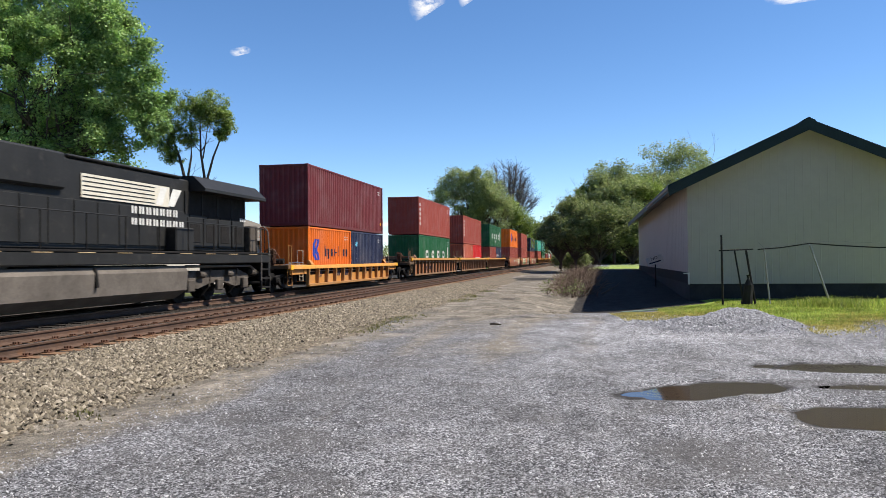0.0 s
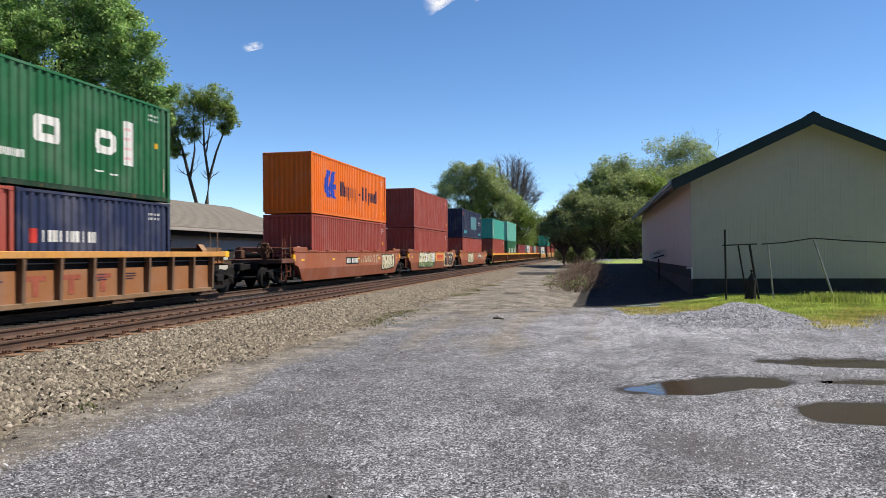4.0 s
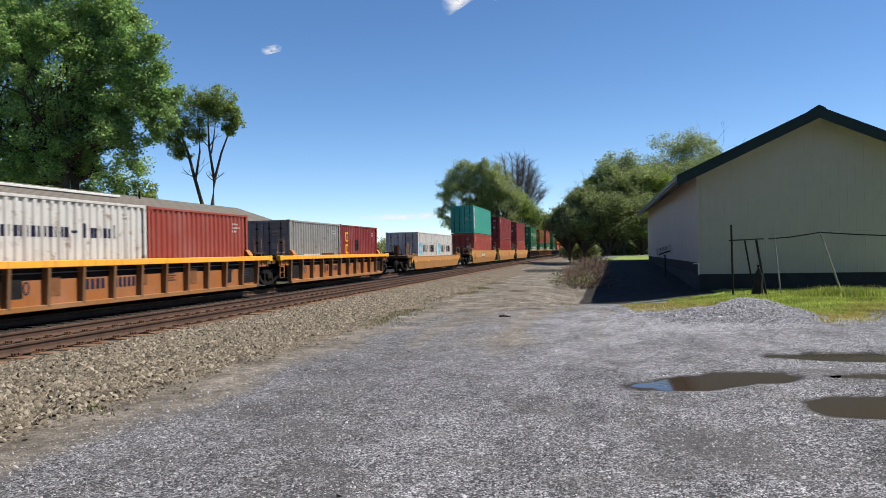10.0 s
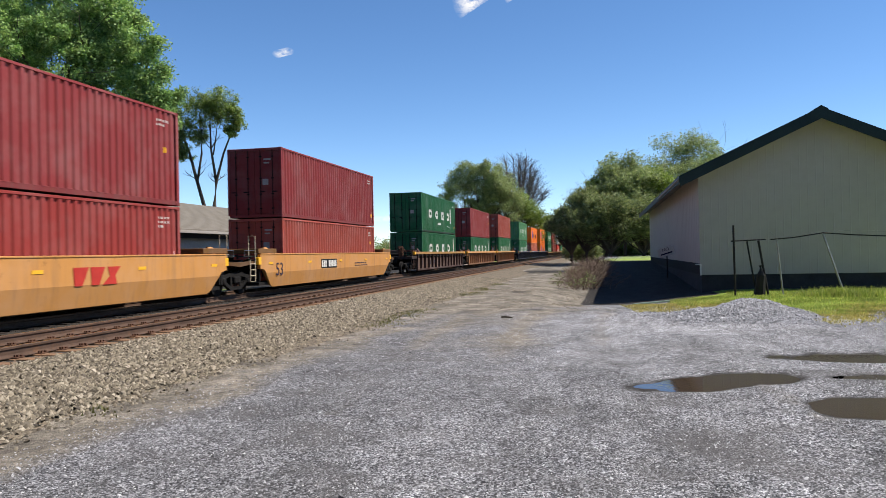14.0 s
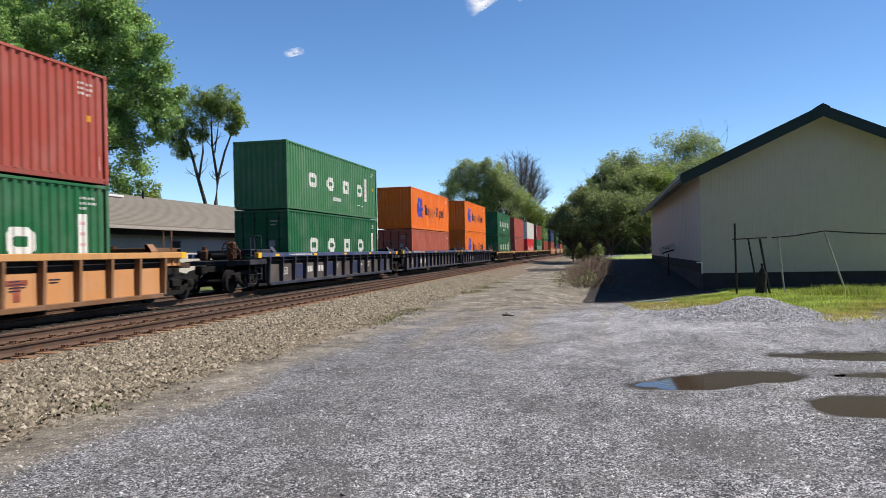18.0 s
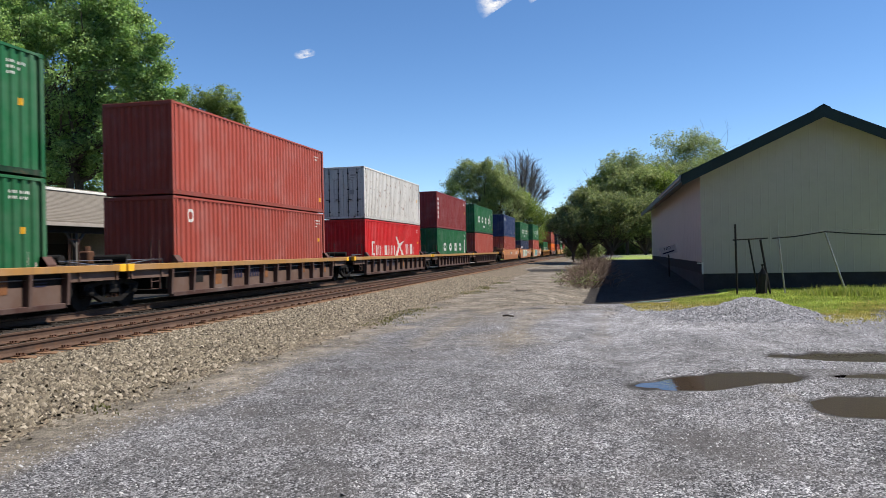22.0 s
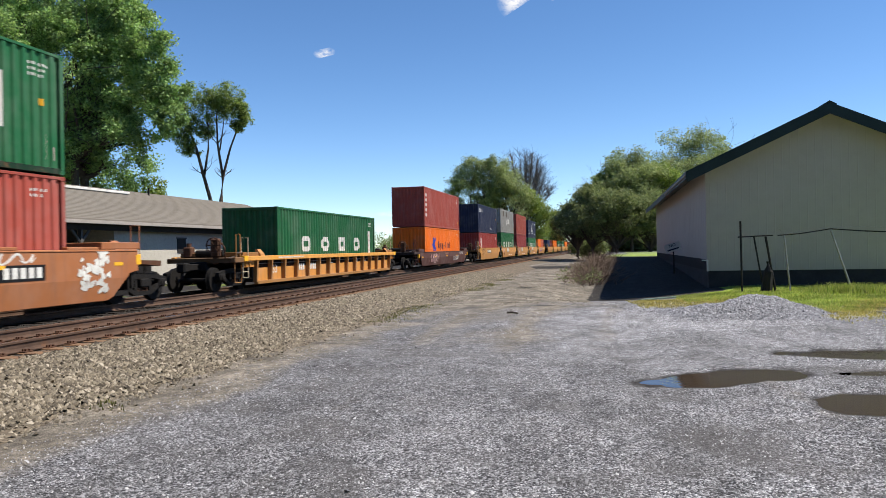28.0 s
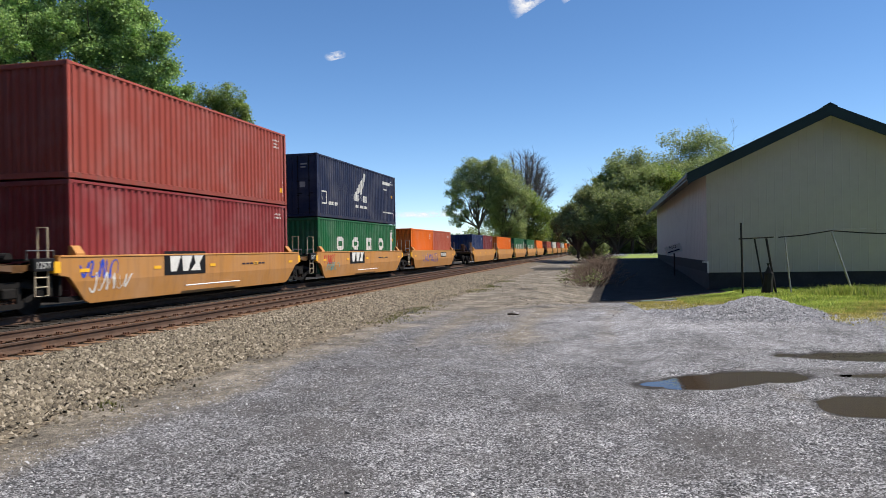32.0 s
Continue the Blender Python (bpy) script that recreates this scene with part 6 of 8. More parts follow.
def ribbed_well(half, top):
    """Meshes of a well car whose sides are posts and sheets under a top chord."""
    m = {}
    x0, x1 = 1.285, 1.43
    end = CHORD_END[half]
    m["top_chord"] = Shape().box(x0, x1 + 0.03, -end, end, top - 0.17, top, 0.012)
    m["bottom_chord"] = Shape().box(x0 - 0.05, x1 - 0.02, -half + 0.15, half - 0.15, 0.17, 0.30, 0.012)
    m["side_sheet"] = Shape().box(1.25, 1.27, -half + 0.1, half - 0.1, 0.28, top - 0.45)
    m["end_web"] = Shape().box(x0 + 0.02, x0 + 0.06, half + 0.02, end - 0.15, top - 0.40, top - 0.168).box(x0 + 0.06, x0 + 0.10, half + 0.35, half + 0.41, top - 0.40, top - 0.168).box(x0 + 0.06, x0 + 0.10, end - 0.3, end - 0.24, top - 0.40, top - 0.168)
    # near-black sheet that fills the gap below the top chord
    m["inner_sheet"] = Shape().box(1.234, 1.244, -half + 0.1, half - 0.1, 0.28, top - 0.17)
    m["tie_rod"] = Shape().tube([(x0 + 0.05, -half + 0.1, top - 0.29), (x0 + 0.05, half - 0.1, top - 0.29)], 0.016, 6)
    m["post"] = Shape().prism([(1.27, 0.25), (x1 - 0.02, 0.25), (x1 + 0.025, top - 0.17), (1.27, top - 0.17)], "y", -0.05, 0.05)
    return m


CREASE = 0.74


def lean_in(z):
    """How far the lower side leans in under the crease."""
    return 0.15 * max(0.0, CREASE - z)


def smooth_well(half, top):
    """Meshes of a well car with smooth sheet sides, creased towards the foot."""
    x0, x1 = 1.285, 1.42
    c = 0.75
    prof = [(-half - 0.2, top - 0.02), (-half - 0.2, 0.92), (-half + 0.15, 0.86), (-half + c, 0.27), (-half + c + 0.2, 0.18), (half - c - 0.2, 0.18), (half - c, 0.27), (half - 0.15, 0.86), (half + 0.2, 0.92), (half + 0.2, top - 0.02)]
    yc = half - 0.15 - 0.6 * (0.86 - CREASE) / 0.59
    m = {"side_plate": Shape().prism(prof[:3] + [(-yc, CREASE), (yc, CREASE)] + prof[7:], "x", x0, x1)}
    low = Shape().prism([(-yc, CREASE)] + prof[3:7] + [(yc, CREASE)], "x", x0, x1)
    low.v = [(x - lean_in(z) if x > x0 + 0.01 else x, y, z) for x, y, z in low.v]
    m["lower_plate"] = low
    if half > 8:
        m["end_hood"] = Shape().box(-1.3, 1.41, half - 1.25, half + 0.32, top + 0.01, top + 0.19, 0.015)
    m["edge_tab"] = Shape().box(x0 - 0.01, x1 + 0.026, -0.55, 0.55, top - 0.01, top + 0.07, 0.012)
    m["top_lip"] = Shape().box(x0 - 0.02, x1 + 0.02, -half - 0.15, half + 0.15, top - 0.05, top, 0.01)
    m["bottom_rail"] = Shape().box(x0, x1 - 0.10, -half + c + 0.25, half - c - 0.25, 0.165, 0.27, 0.012)
    return m


def end_meshes(half, reach, top, kind):
    """The platform over the truck at one end (towards +y), with its draft sill."""
    m = {}
    m["platform"] = Shape().prism([(half - 0.1, top - 0.22), (half - 0.1, top - 0.36), (reach - 0.55, 1.06), (reach + 0.05, 1.0), (reach + 0.05, 1.16), (half + 0.45, 1.2)], "x", -1.25, 1.25)
    m["center_sill"] = Shape().box(-0.33, 0.33, half - 0.2, reach + 0.1, 0.72, 1.05, 0.02)
    m["bulkhead"] = Shape().box(-1.28, 1.28, half - 0.06, half + 0.02, 0.42, top - 0.25, 0.01)
    g = Shape()
    g.tube([(1.32, half + 0.42, 1.1), (1.32, half + 0.42, top + 0.66), (1.05, half + 0.42, top + 0.66), (1.05, half + 0.42, 1.1)], 0.018, 6)
    m["handhold"] = g
    m["ladder"] = Shape().tube([(1.32, half + 0.42, 1.25), (1.32, half + 0.42, 0.45), (1.32, half + 0.82, 0.45), (1.32, half + 0.82, 1.25)], 0.018, 6)
    m["rung"] = Shape().tube([(1.32, half + 0.42, 0.0), (1.32, half + 0.82, 0.0)], 0.016, 6)
    m["reservoir"] = Shape().tube([(-0.55, half + 0.75, 1.34), (0.55, half + 0.75, 1.34)], 0.12, 12)
    m["brake_valve"] = Shape().box(-1.05, -0.72, half + 0.55, half + 0.85, 1.2, 1.58, 0.04).tube([(-0.88, half + 0.7, 1.5), (-0.88, half + 0.7, 1.72)], 0.1, 10)
    m["brake_rod"] = Shape().tube([(0.95, half + 0.15, 1.30), (0.95, reach - 0.1, 1.12)], 0.022, 6)
    m["walkway"] = Shape().box(0.35, 1.22, half + 0.1, reach - 0.35, top - 0.12, top - 0.07)
    m["walkway_rail"] = Shape().tube([(1.22, half + 0.12, top - 0.1), (1.22, half + 0.12, top + 0.12), (1.22, reach - 0.4, top + 0.12), (1.22, reach - 0.4, top - 0.1)], 0.016, 6)
    e = CHORD_END[half]
    m["corner_tab"] = Shape().box(1.30, 1.47, e - 0.26, e + 0.012, top - 0.19, top + 0.012, 0.01) if kind == "ribbed" else Shape().box(1.285, 1.425, half + 0.12, half + 0.34, top - 0.42, top - 0.14, 0.01)
    if kind == "ribbed":
        m["end_hood"] = Shape().box(-1.2, 1.30, half - 0.45, e - 0.2, top - 0.02, top + 0.14, 0.015)
    m["hanger"] = Shape().prism([(half + 0.15, 1.1), (half + 0.35, 1.1), (half + 0.28, 0.42), (half + 0.18, 0.42)], "x", 1.15, 1.22)
    m["guide"] = Shape().prism([(1.18, top - 0.02), (1.40, top - 0.02), (1.40, top + 0.05), (1.25, top + 0.24), (1.18, top + 0.24)], "y", half - 0.72, half - 0.42)
    return m


WELLS = {}


def well_meshes(kind, half, reach, top):
    key = (kind, half, reach, top)
    if key not in WELLS:
        m = ribbed_well(half, top) if kind == "ribbed" else smooth_well(half, top)
        m.update(end_meshes(half, reach, top, kind))
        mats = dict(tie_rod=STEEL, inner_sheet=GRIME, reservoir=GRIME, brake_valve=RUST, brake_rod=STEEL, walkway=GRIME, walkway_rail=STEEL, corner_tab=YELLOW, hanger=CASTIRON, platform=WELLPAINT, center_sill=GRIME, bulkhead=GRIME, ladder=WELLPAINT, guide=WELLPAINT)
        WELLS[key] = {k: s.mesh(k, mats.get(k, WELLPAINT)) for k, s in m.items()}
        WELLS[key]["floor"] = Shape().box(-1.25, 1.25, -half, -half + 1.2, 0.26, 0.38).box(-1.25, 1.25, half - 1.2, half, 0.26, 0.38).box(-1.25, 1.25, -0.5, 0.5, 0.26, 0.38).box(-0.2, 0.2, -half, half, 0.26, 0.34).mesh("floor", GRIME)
        WELLS[key]["coupler"] = Shape().box(-0.1, 0.1, reach + 0.1, reach + 0.95, 0.76, 0.98, 0.02).box(-0.17, 0.17, reach + 0.85, reach + 1.2, 0.7, 1.04, 0.05).mesh("coupler", CASTIRON)
        WELLS[key]["air_hose"] = Shape().tube([(0.35, reach + 0.1, 0.9), (0.38, reach + 0.5, 0.5), (0.3, reach + 0.9, 0.38), (0.2, reach + 1.1, 0.55)], 0.03, 6).mesh("air_hose", BLACKPLATE)
    return WELLS[key]


REFLECTOR = flat(0, [(0, 0.35, 0, 0.09)]).mesh("reflector", YELLOW)
FLIP = pose(0, 0, 0, 0, 0, 180)

bw_ = Shape()
for k_ in range(12):
    a_, b_ = k_ * math.tau / 12, (k_ + 1) * math.tau / 12
    bw_.tube([(0.27 * math.cos(a_), 0, 0.27 * math.sin(a_)), (0.27 * math.cos(b_), 0, 0.27 * math.sin(b_))], 0.022, 6)
    if k_ % 2 == 0:
        bw_.tube([(0, 0.03, 0), (0.26 * math.cos(a_), 0, 0.26 * math.sin(a_))], 0.016, 5)
BRAKEWHEEL = bw_.mesh("hand_brake", RUST)
BRAKECASE = Shape().box(-0.17, 0.17, 0.0, 0.2, -0.42, 0.24, 0.05).box(-0.08, 0.08, 0.02, 0.14, -0.66, -0.4).tube([(0.2, 0.1, 0.1), (0.34, 0.1, -0.1), (0.36, 0.1, -0.5)], 0.025, 6).mesh("brake_gear_case", RUST)


def well_top(n):
    """Height of the well's upper edge over the rail, by the car's number in the train."""
    for last, h in ((1, 1.15), (4, 1.48), (7, 1.50), (12, 1.33), (13, 1.10), (16, 1.48), (19, 1.49), (22, 1.44), (27, 1.18), (30, 1.49), (31, 1.22), (32, 1.165)):
        if n <= last:
            return h
    return 1.38


def well_car(n, s, kind, colour, half, reach, end_front, end_back, marks):
    """One unit; s is its middle along the track at 0 s. Trucks stand under its ends."""
    top = well_top(n + 1)
    word = {"smooth": "smooth-sided", "ribbed": "ribbed"}[kind]
    cname = dict(yellow="yellow", brown="graffiti-covered brown", copper="graffiti-covered copper-brown", rust="rusty orange-brown", darkbrown="dirty dark brown", navy="dark blue", maroon="dark maroon", ochre="ochre-yellow", tan="tan-brown")[colour]
    car = thing("well_car", f"{cname} {word} container well car on the rails", "rail car", "well cars of the train")
    c = WELLCOL[colour]
    m = well_meshes(kind, half, reach, top)
    mirror = Matrix.Diagonal((-1, 1, 1, 1))
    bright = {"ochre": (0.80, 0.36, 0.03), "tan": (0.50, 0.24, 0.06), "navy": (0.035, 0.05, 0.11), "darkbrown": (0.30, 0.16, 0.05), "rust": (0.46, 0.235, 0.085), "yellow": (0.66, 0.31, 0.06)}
    for at in (None, mirror):
        if kind == "ribbed":
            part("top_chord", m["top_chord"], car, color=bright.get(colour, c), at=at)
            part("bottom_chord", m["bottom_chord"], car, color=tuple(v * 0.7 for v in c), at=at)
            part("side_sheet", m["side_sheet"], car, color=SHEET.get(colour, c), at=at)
        else:
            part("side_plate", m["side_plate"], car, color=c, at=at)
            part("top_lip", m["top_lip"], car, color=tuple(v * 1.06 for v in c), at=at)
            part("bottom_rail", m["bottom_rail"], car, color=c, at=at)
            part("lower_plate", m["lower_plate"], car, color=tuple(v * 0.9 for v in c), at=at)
    if kind == "smooth":
        if half > 8:
            for at in (None, FLIP @ mirror):
                part("end_hood", m["end_hood"], car, "raised hood over the wheel truck", color=tuple(v * (0.35 if colour == "yellow" else 0.9) for v in c), at=at)
        if colour in ("brown", "copper"):
            for i in range(6):
                part("edge_tab", m["edge_tab"], car, color=c, at=pose(0, -6.6 + 2.62 * i, 0))
    if kind == "ribbed":
        for at in (None, FLIP @ mirror):
            if half > 7:
                # halved car colour carries the shade on the beam's side
                part("end_hood", m["end_hood"], car, "raised deck beam over the wheel truck", color=tuple(v * 0.5 for v in c), at=at)
            part("end_web", m["end_web"], car, color=SHEET.get(colour, c), at=at)
        part("tie_rod", m["tie_rod"], car, "pale worn rod under the top chord")
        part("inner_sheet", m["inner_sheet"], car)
        k = int(round(2 * half / 1.19))
        for i in range(k + 1):
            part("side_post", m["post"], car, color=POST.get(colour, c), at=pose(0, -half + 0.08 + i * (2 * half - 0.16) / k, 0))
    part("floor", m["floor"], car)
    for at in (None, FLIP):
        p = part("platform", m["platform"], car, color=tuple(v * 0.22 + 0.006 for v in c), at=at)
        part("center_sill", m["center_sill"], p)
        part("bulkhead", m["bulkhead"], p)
        part("guide", m["guide"], car, color=c, at=at if at is None else FLIP @ mirror)
    for at in (None, FLIP @ mirror):
        p = part("brake_gear", m["reservoir"], car, "grimy air tank on the end deck", at=at)
        for q in ("brake_valve", "brake_rod", "hanger"):
            part(q, m[q], p)
        if n % 2 == 0 or at:
            part("walkway_rail", m["walkway_rail"], part("walkway", m["walkway"], car, at=at))
        part("corner_tab", m["corner_tab"], car, "yellow end reflector", at=at)
    # ladder and handhold at the leading end, on the side towards the lot
    lc = (0.5, 0.42, 0.3) if colour == "yellow" else c
    lad = part("ladder", m["ladder"], car, color=lc, at=FLIP @ mirror)
    for k in range(3):
        part("rung", m["rung"], lad, color=lc, at=pose(0, 0, 0.66 + 0.22 * k))
    part("handhold", m["handhold"], car, color=lc, at=FLIP @ mirror)
    part("handhold", m["handhold"], car, color=lc)
    part("guide", m["guide"], car, color=c)
    if end_front:
        part("coupler", m["coupler"], car, at=FLIP)
        part("air_hose", m["air_hose"], car, at=FLIP)
        part("end_plate", Shape().box(1.26, 1.44, -reach - 0.1, -half - 0.25, 1.0, 1.19, 0.02), car, "grimy end sill plate", color=tuple(v * 0.35 for v in c), mat=WELLPAINT)
        step_ = part("end_ladder", Shape().tube([(1.36, -reach + 0.45, 1.05), (1.36, -reach + 0.45, 0.3), (1.36, -reach, 0.3), (1.36, -reach, 1.05)], 0.02, 6), car, color=c, mat=WELLPAINT)
        part("rung", Shape().box(1.22, 1.38, -reach, -reach + 0.45, 0.62, 0.65), step_, mat=GRIME)
        part("end_handhold", Shape().tube([(1.36, -reach + 0.1, 1.15), (1.36, -reach + 0.1, 2.0), (1.36, -reach + 0.4, 2.0), (1.36, -reach + 0.4, 1.15)], 0.018, 6), car, color=c, mat=WELLPAINT)
        wheel = part("hand_brake", BRAKEWHEEL, car, "round spoked hand brake wheel", at=pose(0.62, -reach - 0.12, 1.62))
        part("brake_gear_case", BRAKECASE, wheel, "rusty gear case", at=pose(0, 0.06, 0))
    if end_back:
        part("coupler", m["coupler"], car)
        part("air_hose", m["air_hose"], car)
    truck(car, -reach + (0.55 if end_front else 0.0), s)
    if end_back:
        truck(car, reach - 0.55, s)
    side = 1.43 if kind == "ribbed" else 1.425
    marks(car, half, top, side) if marks else None
    # reflectors and stencils
    for q in range(5 if colour in ("navy", "copper", "brown") or kind == "smooth" else 0):
        part("reflector", REFLECTOR, car, "yellow reflector strip", at=pose(1.465 if kind == "ribbed" else 1.426, -half + 0.5 + q * (2 * half - 1.3) / 4, top - (0.135 if kind == "ribbed" else 0.42)))
    MOVERS.append((car, s, RAIL))
    return car


def text_part(name, body, size, parent, x, y, z, mat):
    """Lettering from the built-in font, read from the lot side."""
    cu = bpy.data.curves.new(name, "FONT")
    cu.body, cu.size, cu.extrude = body, size, 0.002
    tmp = bpy.data.objects.new(name, cu)
    me = bpy.data.meshes.new_from_object(tmp)
    bpy.data.objects.remove(tmp)
    me.materials.clear()
    me.materials.append(mat)
    return part(name, me, parent, at=Matrix.Translation((x, y, z)) @ Euler((radians(90), 0, radians(90))).to_matrix().to_4x4())


def bars_plate(car, x, y, z, w, h, n, dark=True):
    if dark:
        part("number_plate", flat(x, [(y, y + w, z, z + h)]), car, "black panel with white bars", mat=BLACKPLATE)
    part("car_number", flat(x + 0.007, [(y + 0.06 + k * (w - 0.1) / n, y + 0.06 + (k + 0.68) * (w - 0.1) / n, z + 0.06, z + h - 0.06) for k in range(n) if k != n // 3]), car, mat=WHITE)["kind"] = "stuff"


def emblem_plate(car, x, y, z, dark):
    """Three plain slanted blocks where the owner's mark stands."""
    if dark:
        part("emblem_plate", flat(x, [(y - 0.12, y + 2.1, z - 0.08, z + 0.62)]), car, "black panel", mat=BLACKPLATE)
    s = Shape()
    for k in range(2):
        a = y + 0.04 + 0.62 * k
        s.prism([(a + 0.12, z + 0.48), (a + 0.68, z + 0.48), (a + 0.44, z + 0.02), (a + 0.16, z + 0.02)], "x", x + 0.007, x + 0.013)
    a = y + 1.30
    s.prism([(a + 0.14, z + 0.48), (a + 0.66, z + 0.48), (a + 0.44, z + 0.25), (a + 0.50, z + 0.02), (a - 0.06, z + 0.02), (a + 0.22, z + 0.25)], "x", x + 0.007, x + 0.012)
    part("emblem", s, car, "three plain emblem blocks", mat=WHITE if dark else REDMARK)


def spray(car, x, pts, mat, lift):
    """One sprayed patch that follows the side over its crease."""
    s = Shape()
    for above in (True, False):
        q = clip_z(pts, CREASE, above)
        if len(q) > 2:
            t = Shape().prism(q, "x", x, x + lift)
            s.add([(a - lean_in(c), b, c) for a, b, c in t.v], t.f)
    part("spray_paint", s, car, mat=mat)


def blob(r, y0, y1, z0, z1, slant=0.0, square=0.42, n=28, wob=0.075):
    """A fat rounded outline, like a bubble letter's body."""
    cy, cz, w, h = (y0 + y1) / 2, (z0 + z1) / 2, (y1 - y0) / 2, (z1 - z0) / 2
    ph, pts = r.uniform(0, 6), []
    for k in range(n):
        a = k * math.tau / n
        ca, sa = math.cos(a), math.sin(a)
        q = 1 + wob * math.sin(3 * a + ph) + wob * 0.7 * math.sin(5 * a + 2 * ph)
        z = cz + h * q * math.copysign(abs(sa) ** square, sa)
        z = min(1.475, max(0.27, z))
        pts.append((cy + w * q * math.copysign(abs(ca) ** square, ca) + slant * (z - cz), z))
    return pts


def mural(car, x, y0, y1, z0, z1, n, line, fills, hole, seed, slant=0.1, low=None):
    """A row of n touching outlined bubbles with small openings, as sprayed names have."""
    r = random.Random(seed)
    w = (y1 - y0) / n
    if n > 2:        # a base coat under the whole name
        spray(car, x, blob(r, y0 - 0.12, y1 + 0.12, z0 - 0.04, z1 + 0.02, slant, 0.22, 40, 0.03), line, 0.002)
    for k in range(n):
        a, b = y0 + k * w - 0.06, y0 + (k + 1) * w + 0.06
        za, zb = z0 + r.uniform(-0.04, 0.06), z1 + r.uniform(-0.07, 0.04)
        e = 0.0007 * (k % 2)
        spray(car, x, blob(r, a - 0.09, b + 0.09, za - 0.05, zb + 0.05, slant), line, 0.003 + e)
        body = blob(r, a + 0.02, b - 0.02, za, zb, slant, 0.45, 28, 0.05)
        spray(car, x, body, fills[k % len(fills)], 0.005 + e)
        if low:
            half_ = clip_z(body, z0 + 0.36 * (z1 - z0) + r.uniform(-0.05, 0.05), False)
            if len(half_) > 2:
                spray(car, x, half_, low, 0.0065 + e)
        m = (a + b) / 2 + r.uniform(-0.1, 0.1) * w
        zz = (za + zb) / 2
        kind = r.choice((0, 1, 2))
        if kind != 1:
            spray(car, x, blob(r, m - 0.17 * w, m + 0.13 * w, zz + 0.08, zz + 0.30, slant, 0.7), hole, 0.008)
        if kind != 0:
            spray(car, x, blob(r, m - 0.05 * w, m + 0.06 * w, za - 0.02, zz - 0.05, slant, 0.6), line, 0.008)
        strokes(car, x + 0.006, a + 0.1 * w, b - 0.05 * w, za + 0.02, zb - 0.02, line, seed * 31 + k, 0.028, 1)
        if r.random() < 0.6:
            spray(car, x, blob(r, m + 0.1 * w, m + 0.34 * w, za + 0.05, za + 0.3, slant, 0.8), fills[(k + 1) % len(fills)], 0.0072)
        if kind == 2:
            spray(car, x, blob(r, m - 0.36 * w, m - 0.05 * w, zz - 0.04, zz + 0.02, slant, 0.8), line, 0.009)


def strokes(car, x, y0, y1, z0, z1, mat, seed, wide=0.035, n=6):
    """A thin tag: looping pen strokes side by side."""
    r = random.Random(seed)
    w, mid, amp = (y1 - y0) / n, (z0 + z1) / 2, (z1 - z0) / 2
    for k in range(n):
        f, g, p, q = r.choice((1.0, 1.5, 1.5, 2.0)), r.choice((0.5, 1.0, 1.5)), r.uniform(0, 6.3), r.uniform(0, 6.3)
        a, tall = r.uniform(0.12, 0.38) * w, r.uniform(0.6, 1.0)
        line = []
        for j in range(25):
            u = j / 24
            line.append((y0 + w * (k - 0.1 + 1.2 * u) + a * math.sin(math.tau * g * u + q) + 0.12 * math.sin(math.tau * f * u + p) * amp, mid + amp * tall * math.sin(math.tau * f * u + p)))
        s, edge = Shape(), []
        for j, (b, c) in enumerate(line):
            (d0, e0), (d1, e1) = line[max(j - 1, 0)], line[min(j + 1, 24)]
            l = math.hypot(d1 - d0, e1 - e0) or 1
            t = wide * 0.5 * (0.7 + 0.5 * math.sin(5 * j / 24 + q))
            edge.append(((b - (e1 - e0) / l * t, c + (d1 - d0) / l * t), (b + (e1 - e0) / l * t, c - (d1 - d0) / l * t)))
        for (a0, b0), (a1, b1) in zip(edge, edge[1:]):
            for above in (True, False):
                quad = clip_z([a0, a1, b1, b0], CREASE, above)
                if len(quad) > 2:
                    o = Shape().prism(quad, "x", x, x + 0.003 + 0.0005 * (k % 2))
                    s.add([(i - lean_in(h), v, h) for i, v, h in o.v], o.f)
        part("spray_tag", s, car, mat=mat)["kind"] = "stuff"


def splash(car, x, y, z, size, mat, seed):
    r = random.Random(seed)
    for k in range(24):
        a, b = y + r.gauss(0, size * 0.45), z + r.gauss(0, size * 0.32)
        q, w = size * r.uniform(0.05, 0.16), r.uniform(0.5, 2.0)
        spray(car, x, blob(r, a - q * w, a + q * w, b - q, b + q, r.uniform(-0.6, 0.6), 0.9, 12, 0.3), mat, 0.003 + 0.0003 * k)


def mk_plate():
    def marks(car, half, top, x):
        bars_plate(car, x, -half * 0.30, 0.78, 2.0, 0.42, 9)
        text_part("size_mark", "53" if half > 7.6 else "40", 0.72, car, x + 0.004, -half + 1.1, 0.62, DARKMARK)
        part("stencil", flat(x + 0.002, [(half * 0.25 + 0.32 * k, half * 0.25 + 0.26 + 0.32 * k, 0.92, 0.97) for k in range(6)] + [(half * 0.25 + 0.3 * k, half * 0.25 + 0.24 + 0.3 * k, 0.80, 0.84) for k in range(7)]), car, mat=DARKMARK)["kind"] = "stuff"
    return marks


def mk_red():
    def marks(car, half, top, x):
        emblem_plate(car, x, half * 0.12, 0.70, False)
        text_part("size_mark", "53", 0.72, car, x + 0.004, -half + 1.1, 0.58, DARKMARK)
        part("stencil", flat(x + 0.002, [(-half * 0.5 + 0.32 * k, -half * 0.5 + 0.26 + 0.32 * k, 0.95, 1.0) for k in range(7)]), car, mat=DARKMARK)["kind"] = "stuff"
    return marks


